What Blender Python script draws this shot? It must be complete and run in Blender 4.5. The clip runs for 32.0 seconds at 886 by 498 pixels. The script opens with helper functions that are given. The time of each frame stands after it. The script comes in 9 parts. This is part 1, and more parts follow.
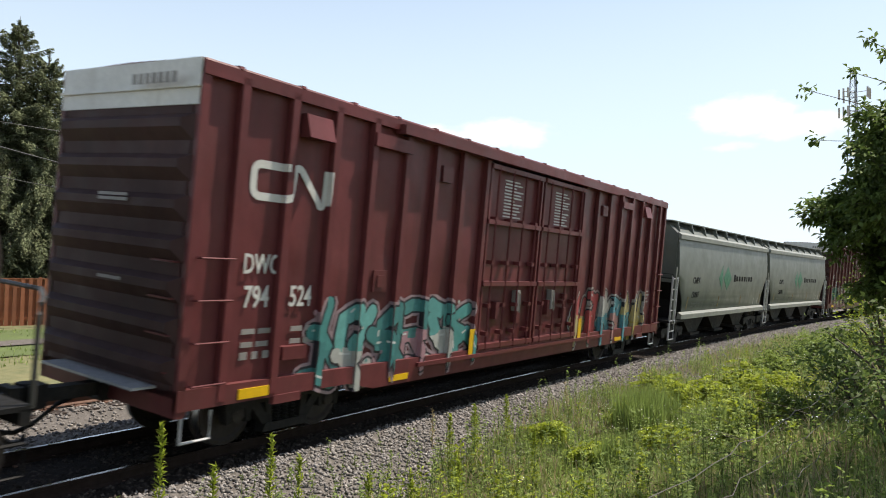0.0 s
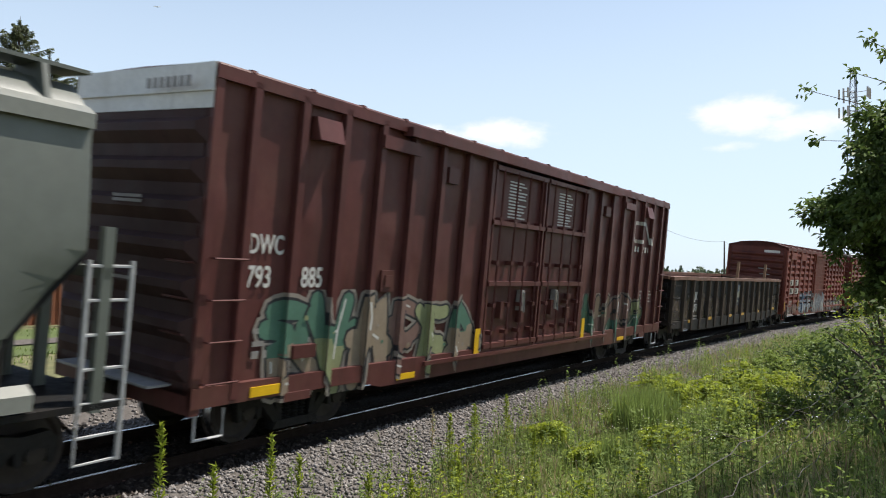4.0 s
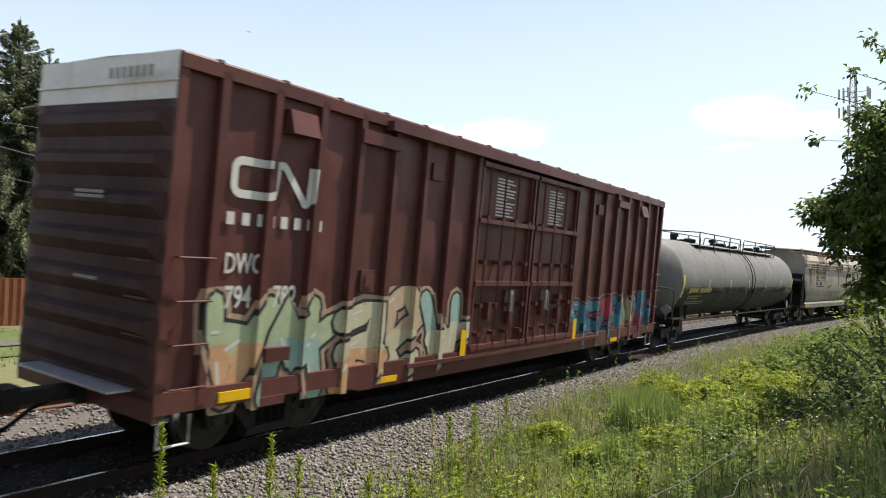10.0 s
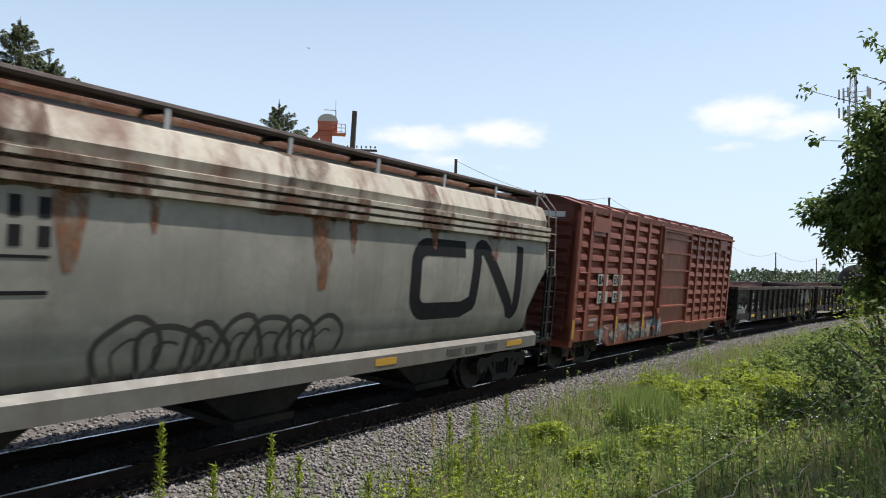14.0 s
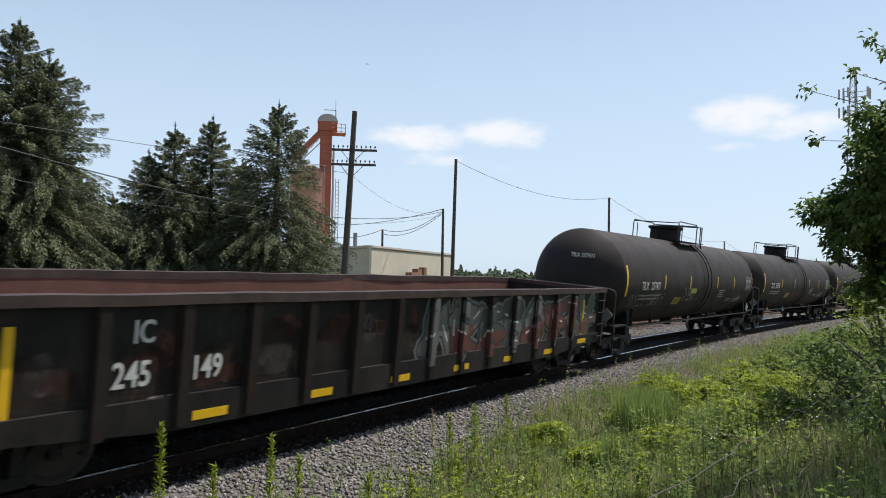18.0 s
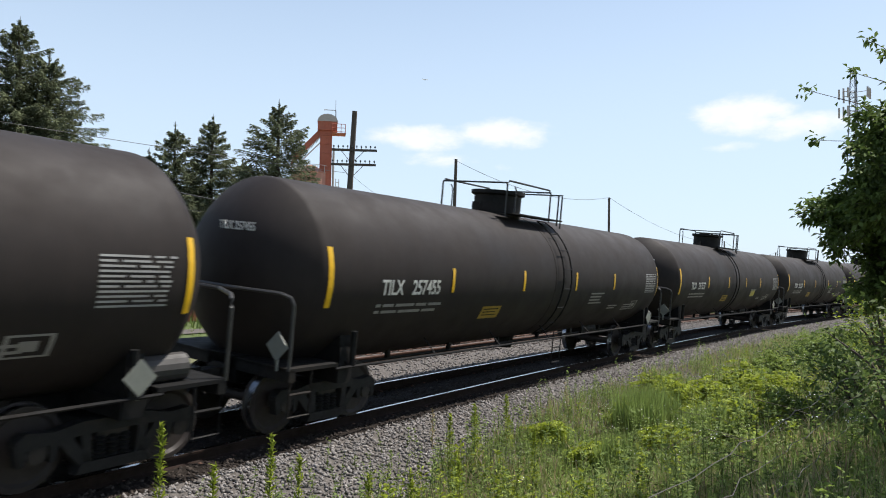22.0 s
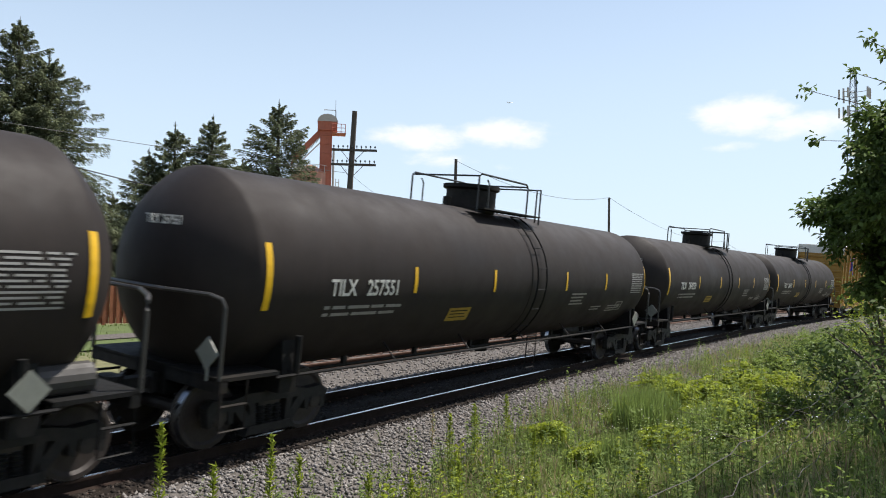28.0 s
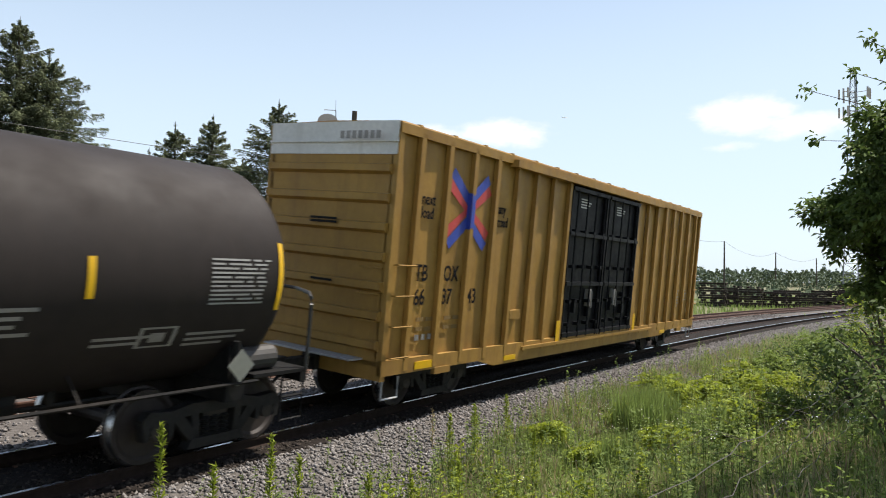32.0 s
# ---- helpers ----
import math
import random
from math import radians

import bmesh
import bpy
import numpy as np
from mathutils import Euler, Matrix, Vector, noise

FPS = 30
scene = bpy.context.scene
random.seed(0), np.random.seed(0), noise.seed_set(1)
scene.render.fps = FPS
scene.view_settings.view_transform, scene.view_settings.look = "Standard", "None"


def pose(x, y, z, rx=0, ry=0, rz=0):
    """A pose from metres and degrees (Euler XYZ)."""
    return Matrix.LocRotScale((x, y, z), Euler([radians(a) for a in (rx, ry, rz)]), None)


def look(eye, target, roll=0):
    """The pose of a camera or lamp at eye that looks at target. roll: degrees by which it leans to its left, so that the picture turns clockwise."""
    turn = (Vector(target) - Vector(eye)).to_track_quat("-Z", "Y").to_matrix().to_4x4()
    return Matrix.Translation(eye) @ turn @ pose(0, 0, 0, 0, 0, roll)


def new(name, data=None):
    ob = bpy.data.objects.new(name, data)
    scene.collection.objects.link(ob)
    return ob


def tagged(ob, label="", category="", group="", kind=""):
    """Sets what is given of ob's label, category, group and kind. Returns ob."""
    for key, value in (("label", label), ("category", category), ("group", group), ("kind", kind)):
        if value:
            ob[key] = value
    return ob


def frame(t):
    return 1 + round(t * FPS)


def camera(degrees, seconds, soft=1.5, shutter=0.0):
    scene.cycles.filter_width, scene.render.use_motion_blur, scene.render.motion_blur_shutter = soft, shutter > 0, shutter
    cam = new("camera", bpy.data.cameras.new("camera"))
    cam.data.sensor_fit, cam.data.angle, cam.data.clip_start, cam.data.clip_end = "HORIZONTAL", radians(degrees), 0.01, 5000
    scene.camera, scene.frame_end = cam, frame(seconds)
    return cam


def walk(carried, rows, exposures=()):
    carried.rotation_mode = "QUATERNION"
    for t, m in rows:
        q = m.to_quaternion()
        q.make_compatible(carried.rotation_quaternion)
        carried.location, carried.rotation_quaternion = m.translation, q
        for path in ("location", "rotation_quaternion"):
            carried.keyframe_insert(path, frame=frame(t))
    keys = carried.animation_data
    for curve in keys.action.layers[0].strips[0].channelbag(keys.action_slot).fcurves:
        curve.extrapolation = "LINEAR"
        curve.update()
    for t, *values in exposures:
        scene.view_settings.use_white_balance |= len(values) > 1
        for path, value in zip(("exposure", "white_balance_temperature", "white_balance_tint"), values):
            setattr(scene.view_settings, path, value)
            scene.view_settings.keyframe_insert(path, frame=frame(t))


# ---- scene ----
# ---------------------------------------------------------------- camera
CAM_Z = 2.31
YAW, PITCH, ROLL = 58.19, 2.16, 0.96          # degrees: from +y towards +x, up, lean
EYE = Vector((0, 0, CAM_Z))
AIM = EYE + 10 * Vector((math.sin(radians(YAW)) * math.cos(radians(PITCH)),
                         math.cos(radians(YAW)) * math.cos(radians(PITCH)), math.sin(radians(PITCH))))
cam = camera(62.76, 32.0, soft=1.0, shutter=0.14)
EXPO = [(t, e + 0.37, 6400 + 500 * max(0.0, e / 0.25), 10) for t, e in ((0, 0.27), (1.0, 0.42), (2.0, 0.26), (3.0, 0.2), (3.5, 0.15), (6.0, -0.03), (7.0, 0.17), (8.5, 0.27), (10.5, 0.33), (11.0, 0.34), (12.0, 0.0), (13.0, -0.05),
                                              (14.5, 0.04), (16.5, -0.14), (18.0, -0.12), (19.0, 0.0), (28.0, 0.06), (30.5, 0.05), (32.0, 0.15))]
walk(cam, [(0, look(EYE, AIM, ROLL)), (32, look(EYE, AIM, ROLL))], EXPO)

# ---------------------------------------------------------------- world and sun
SUN_AZ, SUN_EL = 122.0, 62.0                    # degrees from +y towards +x; height
world = bpy.data.worlds.new("sky")
scene.world = world
world.use_nodes = True
wn, wl = world.node_tree.nodes, world.node_tree.links
wn.clear()
w_out = wn.new("ShaderNodeOutputWorld")
w_bg = wn.new("ShaderNodeBackground")
w_sky = wn.new("ShaderNodeTexSky")
w_sky.sky_type, w_sky.sun_disc = "NISHITA", False
w_sky.sun_elevation, w_sky.sun_rotation = radians(SUN_EL), radians(SUN_AZ)
w_sky.air_density, w_sky.dust_density, w_sky.ozone_density = 1.0, 0.9, 1.0
w_bg.inputs["Strength"].default_value = 0.112


def sky_dir(az, slope):
    return Vector((math.sin(radians(az)), math.cos(radians(az)), slope)).normalized()


def cloud_layer(base, patches):
    """Soft cumulus banks: noise cut by wide ellipses on the sky."""
    geo = wn.new("ShaderNodeTexCoord")
    noise_n = wn.new("ShaderNodeTexNoise")
    noise_n.inputs["Scale"].default_value, noise_n.inputs["Detail"].default_value = 15.0, 9.0
    noise_n.inputs["Roughness"].default_value = 0.58
    sq = wn.new("ShaderNodeMapping")
    sq.inputs["Scale"].default_value = (1, 1, 2.2)
    wl.new(geo.outputs["Generated"], sq.inputs["Vector"])
    wl.new(sq.outputs["Vector"], noise_n.inputs["Vector"])
    total = None
    for az, slope, half_az, half_el, strength in patches:
        d = sky_dir(az, slope)
        sub = wn.new("ShaderNodeVectorMath")
        sub.operation = "SUBTRACT"
        sub.inputs[1].default_value = d
        wl.new(geo.outputs["Generated"], sub.inputs[0])
        side = Vector((d.y, -d.x, 0)).normalized()
        up = side.cross(d)
        terms = []
        for axis, half in ((side, half_az), (up, half_el)):
            dot = wn.new("ShaderNodeVectorMath")
            dot.operation = "DOT_PRODUCT"
            dot.inputs[1].default_value = axis / half
            wl.new(sub.outputs[0], dot.inputs[0])
            mul = wn.new("ShaderNodeMath")
            mul.operation = "MULTIPLY"
            wl.new(dot.outputs["Value"], mul.inputs[0])
            wl.new(dot.outputs["Value"], mul.inputs[1])
            terms.append(mul)
        add = wn.new("ShaderNodeMath")
        wl.new(terms[0].outputs[0], add.inputs[0])
        wl.new(terms[1].outputs[0], add.inputs[1])
        ramp = wn.new("ShaderNodeMapRange")
        ramp.inputs["From Min"].default_value, ramp.inputs["From Max"].default_value = 1.6, 0.0
        ramp.inputs["To Min"].default_value, ramp.inputs["To Max"].default_value = 0.0, strength
        wl.new(add.outputs[0], ramp.inputs["Value"])
        if total is None:
            total = ramp.outputs[0]
        else:
            mx = wn.new("ShaderNodeMath")
            mx.operation = "MAXIMUM"
            wl.new(total, mx.inputs[0])
            wl.new(ramp.outputs[0], mx.inputs[1])
            total = mx.outputs[0]
    mix_n = wn.new("ShaderNodeMath")
    mix_n.operation = "ADD"
    wl.new(total, mix_n.inputs[0])
    wl.new(noise_n.outputs[0], mix_n.inputs[1])
    cut = wn.new("ShaderNodeMapRange")
    cut.interpolation_type = "SMOOTHSTEP"
    cut.inputs["From Min"].default_value, cut.inputs["From Max"].default_value = 0.86, 1.30
    wl.new(mix_n.outputs[0], cut.inputs["Value"])
    mixc = wn.new("ShaderNodeMix")
    mixc.data_type = "RGBA"
    wl.new(cut.outputs[0], mixc.inputs["Factor"])
    wl.new(base, mixc.inputs[6])
    mixc.inputs[7].default_value = (7.0, 7.1, 7.35, 1)
    return mixc.outputs[2]


CLOUDS = [(56.5, 0.192, 0.10, 0.026, 0.66), (62.5, 0.200, 0.085, 0.026, 0.72), (57.5, 0.162, 0.08, 0.016, 0.55),
          (63.0, 0.150, 0.03, 0.010, 0.5), (80.5, 0.215, 0.080, 0.030, 0.8), (85.0, 0.195, 0.07, 0.025, 0.72),
          (80.0, 0.172, 0.04, 0.010, 0.5), (110.0, 0.25, 0.2, 0.06, 0.8), (-60.0, 0.3, 0.3, 0.08, 0.8)]
# pale haze that fades upwards from the horizon, the same all round
hz_co = wn.new("ShaderNodeTexCoord")
hz_sep = wn.new("ShaderNodeSeparateXYZ")
wl.new(hz_co.outputs["Generated"], hz_sep.inputs[0])
hz_fade = wn.new("ShaderNodeMapRange")
hz_fade.interpolation_type = "SMOOTHERSTEP"
for key, val in (("From Min", 0.0), ("From Max", 0.80), ("To Min", 0.80), ("To Max", 0.0)):
    hz_fade.inputs[key].default_value = val
wl.new(hz_sep.outputs["Z"], hz_fade.inputs["Value"])
hz_mix = wn.new("ShaderNodeMix")
hz_mix.data_type = "RGBA"
wl.new(hz_fade.outputs[0], hz_mix.inputs["Factor"])
wl.new(w_sky.outputs[0], hz_mix.inputs[6])
hz_mix.inputs[7].default_value = (5.1, 6.2, 7.4, 1)
wl.new(cloud_layer(hz_mix.outputs[2], CLOUDS), w_bg.inputs["Color"])
wl.new(w_bg.outputs[0], w_out.inputs["Surface"])

sun = new("sun", bpy.data.lights.new("sun", "SUN"))
sun.data.energy, sun.data.angle, sun.data.color = 5.0, radians(0.53), (1.0, 0.955, 0.89)
SUN_VEC = Vector((math.sin(radians(SUN_AZ)) * math.cos(radians(SUN_EL)), math.cos(radians(SUN_AZ)) * math.cos(radians(SUN_EL)), math.sin(radians(SUN_EL))))
sun.matrix_world = look(SUN_VEC * 100, (0, 0, 0))

# ---------------------------------------------------------------- materials
def material(name, color, rough=0.6, metal=0.0, vary=0.25, scale=3.0, dark=None, bump=0.0, bump_scale=40.0,
             streak=None, streak_amount=0.4, grime=None, grime_amount=0.0, per_object=0.0, per_island=0.0, spec=0.5, transmit=0.0, ragged=0.0):
    """Painted or natural surface: two scales of noise, optional vertical streaks, grime patches and relief."""
    m = bpy.data.materials.new(name)
    m.use_nodes = True
    n, l = m.node_tree.nodes, m.node_tree.links
    bsdf = n["Principled BSDF"]
    co = n.new("ShaderNodeTexCoord").outputs["Object"]

    def noise_tex(s, detail=6.0, rough_=0.6, stretch=None):
        t = n.new("ShaderNodeTexNoise")
        t.inputs["Scale"].default_value, t.inputs["Detail"].default_value, t.inputs["Roughness"].default_value = s, detail, rough_
        if stretch:
            mp = n.new("ShaderNodeMapping")
            mp.inputs["Scale"].default_value = stretch
            l.new(co, mp.inputs["Vector"])
            l.new(mp.outputs[0], t.inputs["Vector"])
        else:
            l.new(co, t.inputs["Vector"])
        return t.outputs[0]

    def mix(fac, a, b, mode="MIX"):
        x = n.new("ShaderNodeMix")
        x.data_type, x.blend_type = "RGBA", mode
        for sock, v in ((x.inputs[0], fac), (x.inputs[6], a), (x.inputs[7], b)):
            if isinstance(v, (int, float)):
                sock.default_value = v
            elif isinstance(v, tuple):
                sock.default_value = (*v[:3], 1)
            else:
                l.new(v, sock)
        return x.outputs[2]

    def span(v, a, b, c, d):
        r = n.new("ShaderNodeMapRange")
        for k, val in zip(("From Min", "From Max", "To Min", "To Max"), (a, b, c, d)):
            r.inputs[k].default_value = val
        l.new(v, r.inputs["Value"])
        return r.outputs[0]

    dark = dark or tuple(c * (1 - vary) for c in color)
    lite = tuple(min(1, c * (1 + vary * 0.6)) for c in color)
    col = mix(span(noise_tex(scale), 0.3, 0.7, 0, 1), dark, lite)
    col = mix(span(noise_tex(scale * 9, 4), 0.35, 0.7, 0, 0.5), col, tuple(c * 0.72 for c in color))
    if streak:
        col = mix(span(noise_tex(1.0, 5, 0.65, (3.2, 3.2, 0.22)), 0.5, 0.75, 0, streak_amount), col, streak)
    if grime:
        col = mix(span(noise_tex(0.55, 7, 0.68), 0.5, 0.68, 0, grime_amount), col, grime)
    if per_object or per_island:
        src = n.new("ShaderNodeObjectInfo").outputs["Random"] if per_object else n.new("ShaderNodeNewGeometry").outputs["Random Per Island"]
        amount = per_object or per_island
        g = span(src, 0, 1, 1 - amount, 1 + amount)
        hs = n.new("ShaderNodeHueSaturation")
        l.new(col, hs.inputs["Color"])
        l.new(g, hs.inputs["Value"])
        col = hs.outputs[0]
    l.new(col, bsdf.inputs["Base Color"])
    l.new(span(noise_tex(scale * 2.3), 0.3, 0.7, max(0, rough - 0.1), min(1, rough + 0.12)), bsdf.inputs["Roughness"])
    bsdf.inputs["Metallic"].default_value = metal
    bsdf.inputs["Specular IOR Level"].default_value = spec
    if bump:
        bp = n.new("ShaderNodeBump")
        bp.inputs["Strength"].default_value, bp.inputs["Distance"].default_value = bump, 0.02
        l.new(noise_tex(bump_scale, 5), bp.inputs["Height"])
        l.new(bp.outputs[0], bsdf.inputs["Normal"])
    if ragged:                                      # thin, broken film of dirt
        l.new(span(noise_tex(ragged, 6, 0.7, (1.6, 1.6, 0.7)), 0.40, 0.60, 0.12, 0.95), bsdf.inputs["Alpha"])
    if transmit:
        tr = n.new("ShaderNodeBsdfTranslucent")
        l.new(col, tr.inputs["Color"])
        ms = n.new("ShaderNodeMixShader")
        ms.inputs[0].default_value = transmit
        l.new(bsdf.outputs[0], ms.inputs[1])
        l.new(tr.outputs[0], ms.inputs[2])
        l.new(ms.outputs[0], n["Material Output"].inputs["Surface"])
    return m


RUST = (0.16, 0.07, 0.035)
M = {
    "tuscan": material("boxcar_brown_paint", (0.136, 0.036, 0.037), 0.4, vary=0.3, scale=0.7, streak=(0.055, 0.021, 0.02), streak_amount=0.55, grime=(0.09, 0.035, 0.031), grime_amount=0.5, bump=0.35, bump_scale=1.7, spec=0.2),
    "tuscan2": material("boxcar_dull_brown_paint", (0.104, 0.036, 0.032), 0.43, vary=0.3, scale=0.7, streak=(0.042, 0.02, 0.017), streak_amount=0.55, grime=(0.125, 0.06, 0.044), grime_amount=0.5, bump=0.35, bump_scale=1.7, spec=0.2),
    "oxide": material("boxcar_oxide_red_paint", (0.205, 0.052, 0.031), 0.47, vary=0.3, scale=0.9, streak=(0.12, 0.036, 0.026), streak_amount=0.55, grime=(0.25, 0.085, 0.047), grime_amount=0.4, bump=0.35, bump_scale=1.7, spec=0.32),
    "oxide2": material("boxcar_dark_red_paint", (0.20, 0.054, 0.037), 0.55, vary=0.3, scale=0.9, streak=(0.09, 0.03, 0.024), streak_amount=0.55, grime=(0.18, 0.065, 0.045), grime_amount=0.4, bump=0.35, bump_scale=1.7, spec=0.2),
    "yellow": material("boxcar_yellow_paint", (0.35, 0.20, 0.05), 0.5, vary=0.14, scale=0.9, streak=(0.16, 0.085, 0.03), streak_amount=0.6, grime=(0.22, 0.12, 0.04), grime_amount=0.6, bump=0.35, bump_scale=1.7, spec=0.2),
    "door_black": material("black_door_paint", (0.009, 0.009, 0.011), 0.5, vary=0.4, scale=2.0, streak=(0.04, 0.036, 0.034), streak_amount=0.3, spec=0.12),
    "white_end": material("off_white_end_paint", (0.62, 0.60, 0.56), 0.5, vary=0.12, scale=1.5, streak=(0.35, 0.32, 0.28), streak_amount=0.4),
    "tank_black": material("black_tank_paint", (0.0235, 0.0180, 0.0160), 0.68, vary=0.15, scale=0.5, streak=(0.033, 0.025, 0.021), streak_amount=0.3, grime=(0.030, 0.024, 0.020), grime_amount=0.35, bump=0.02, bump_scale=3.0, spec=0.22),
    "tank_grey": material("grey_tank_paint", (0.164, 0.159, 0.152), 0.58, spec=0.2, vary=0.12, scale=0.6, streak=(0.09, 0.078, 0.063), streak_amount=0.3, grime=(0.09, 0.085, 0.08), grime_amount=0.3),
    "hopper_grey": material("hopper_grey_green_paint", (0.108, 0.118, 0.100), 0.45, vary=0.07, scale=0.6, streak=(0.12, 0.135, 0.115), streak_amount=0.25),
    "hopper_cream": material("hopper_cream_trim", (0.20, 0.205, 0.178), 0.45, vary=0.06, scale=1.0),
    "cn_grey": material("weathered_grey_paint", (0.215, 0.203, 0.172), 0.55, vary=0.28, scale=0.8, streak=(0.10, 0.078, 0.056), streak_amount=0.65, grime=(0.33, 0.305, 0.26), grime_amount=0.6, spec=0.3),
    "cn_sill": material("dirty_grey_sill_paint", (0.15, 0.14, 0.12), 0.6, vary=0.3, scale=2.0, streak=(0.09, 0.07, 0.055), streak_amount=0.7, grime=(0.12, 0.09, 0.065), grime_amount=0.7),
    "rusty": material("rust_streaked_steel", (0.24, 0.11, 0.06), 0.8, vary=0.4, scale=1.2, streak=(0.42, 0.36, 0.28), streak_amount=0.6, grime=(0.10, 0.05, 0.035), grime_amount=0.6, bump=0.2),
    "gon_black": material("dirty_black_gondola_paint", (0.0085, 0.0072, 0.0065), 0.65, vary=0.4, scale=1.2, streak=(0.028, 0.021, 0.017), streak_amount=0.5, grime=(0.042, 0.031, 0.024), grime_amount=0.7, spec=0.25),
    "gon_rim": material("worn_rusty_rim", (0.17, 0.08, 0.05), 0.7, vary=0.4, scale=3.0, bump=0.2),
    "gon_inside": material("rusty_gondola_interior", (0.13, 0.055, 0.038), 0.85, vary=0.4, scale=1.5, bump=0.2),
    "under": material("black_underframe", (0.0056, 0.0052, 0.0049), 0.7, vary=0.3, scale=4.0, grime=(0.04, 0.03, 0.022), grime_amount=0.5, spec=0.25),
    "truck": material("oily_cast_steel", (0.013, 0.012, 0.011), 0.65, vary=0.4, scale=6.0, grime=(0.10, 0.075, 0.055), grime_amount=0.65, bump=0.2, spec=0.3),
    "wheel": material("rolled_wheel_steel", (0.035, 0.026, 0.022), 0.6, metal=0.2, vary=0.3, scale=5.0),
    "tread": material("bright_wheel_tread", (0.45, 0.45, 0.46), 0.3, metal=1.0, vary=0.1),
    "bright": material("galvanised_bar", (0.42, 0.42, 0.42), 0.5, metal=0.3, vary=0.2, scale=8.0),
    "railhead": material("polished_rail_head", (0.62, 0.62, 0.64), 0.22, metal=1.0, vary=0.08, scale=2.0),
    "railside": material("rusty_rail_web", (0.11, 0.055, 0.035), 0.8, vary=0.3, scale=8.0, bump=0.2),
    # main-track web, darker than railside: shade of the train put into the colour
    "rail_web": material("shaded_brown_rail_web", (0.028, 0.018, 0.014), 0.85, vary=0.35, scale=8.0, bump=0.2, spec=0.12),
    "tie": material("weathered_creosote_tie", (0.050, 0.038, 0.032), 0.85, vary=0.4, scale=5.0, per_object=0.3, bump=0.5, bump_scale=25.0, spec=0.12),
    "ballast": material("crushed_stone", (0.215, 0.196, 0.182), 0.85, vary=0.35, scale=22.0, per_island=0.5, bump=0.5, bump_scale=80.0, spec=0.12),
    "bed": material("ballast_bed", (0.135, 0.12, 0.108), 0.9, vary=0.5, scale=14.0, bump=1.0, bump_scale=26.0, spec=0.12),
    "soil": material("dry_grassy_soil", (0.15, 0.135, 0.062), 0.9, vary=0.4, scale=2.5, dark=(0.085, 0.10, 0.036), bump=0.6, bump_scale=30.0),
    "lawn": material("mown_lawn", (0.085, 0.115, 0.03), 0.9, vary=0.3, scale=1.2, bump=0.5, bump_scale=60.0),
    "stencil": material("white_stencil_paint", (0.56, 0.55, 0.51), 0.6, vary=0.12, scale=5.0),
    "stencil_dim": material("faded_stencil_paint", (0.26, 0.24, 0.22), 0.6, vary=0.25, scale=5.0),
    "stencil_dark": material("black_stencil_paint", (0.016, 0.016, 0.017), 0.75, vary=0.2, scale=5.0, spec=0.06),
    "reflect": material("yellow_reflector", (0.72, 0.42, 0.01), 0.4, vary=0.1, scale=6.0),
    "green": material("green_logo_paint", (0.0, 0.115, 0.055), 0.45, vary=0.08),
    "blue": material("blue_logo_paint", (0.03, 0.06, 0.36), 0.45, vary=0.1),
    "board": material("dirty_yellow_board", (0.34, 0.215, 0.02), 0.6, vary=0.3, scale=5.0),
    "red": material("red_logo_paint", (0.52, 0.05, 0.045), 0.45, vary=0.1),
    "pole": material("weathered_pole", (0.085, 0.068, 0.055), 0.9, vary=0.3, scale=6.0, bump=0.4),
    "wire": material("black_cable", (0.02, 0.02, 0.02), 0.5, vary=0.1),
    "glass_ins": material("insulator", (0.06, 0.06, 0.055), 0.25, vary=0.1),
    "needle": material("spruce_needles", (0.150, 0.168, 0.092), 0.8, vary=0.3, scale=0.7, per_island=0.45, transmit=0.2, spec=0.15),
    "bark": material("dark_bark", (0.09, 0.07, 0.055), 0.95, vary=0.35, scale=5.0, bump=0.6),
    "leaf": material("green_leaves", (0.205, 0.275, 0.060), 0.6, vary=0.3, scale=1.0, per_island=0.4, transmit=0.45, spec=0.3),
    "leaf_dark": material("deep_green_leaves", (0.115, 0.168, 0.042), 0.6, vary=0.3, scale=1.0, per_island=0.4, transmit=0.4, spec=0.3),
    "leaf_bright": material("yellow_green_leaves", (0.29, 0.35, 0.035), 0.6, vary=0.2, scale=1.0, per_island=0.3, transmit=0.45, spec=0.3),
    "grass": material("wild_grass", (0.245, 0.322, 0.092), 0.7, vary=0.3, scale=0.8, per_island=0.4, transmit=0.5, spec=0.3),
    "dry": material("dry_grass", (0.36, 0.29, 0.16), 0.8, vary=0.25, scale=0.8, per_island=0.3, transmit=0.35),
    "flower": material("white_blossom", (0.75, 0.74, 0.68), 0.7, vary=0.1),
    "fence": material("cedar_fence_stain", (0.34, 0.115, 0.05), 0.75, vary=0.25, scale=2.0, per_object=0.2),
    "silo": material("orange_red_painted_steel", (0.40, 0.105, 0.055), 0.6, vary=0.2, scale=0.4, streak=(0.30, 0.12, 0.07), streak_amount=0.4),
    "silo_grey": material("pale_silo_steel", (0.45, 0.40, 0.36), 0.6, vary=0.15, scale=0.4),
    "concrete": material("pale_block_wall", (0.46, 0.42, 0.33), 0.9, vary=0.12, scale=0.5),
    "far_leaf": material("distant_foliage", (0.105, 0.135, 0.085), 0.95, vary=0.3, scale=0.12, per_island=0.15, spec=0.05),
    "cn_rust": material("rust_patched_cream_paint", (0.42, 0.375, 0.30), 0.6, vary=0.15, scale=0.9, streak=(0.13, 0.050, 0.026), streak_amount=1.0, grime=(0.13, 0.052, 0.028), grime_amount=1.0, bump=0.1),
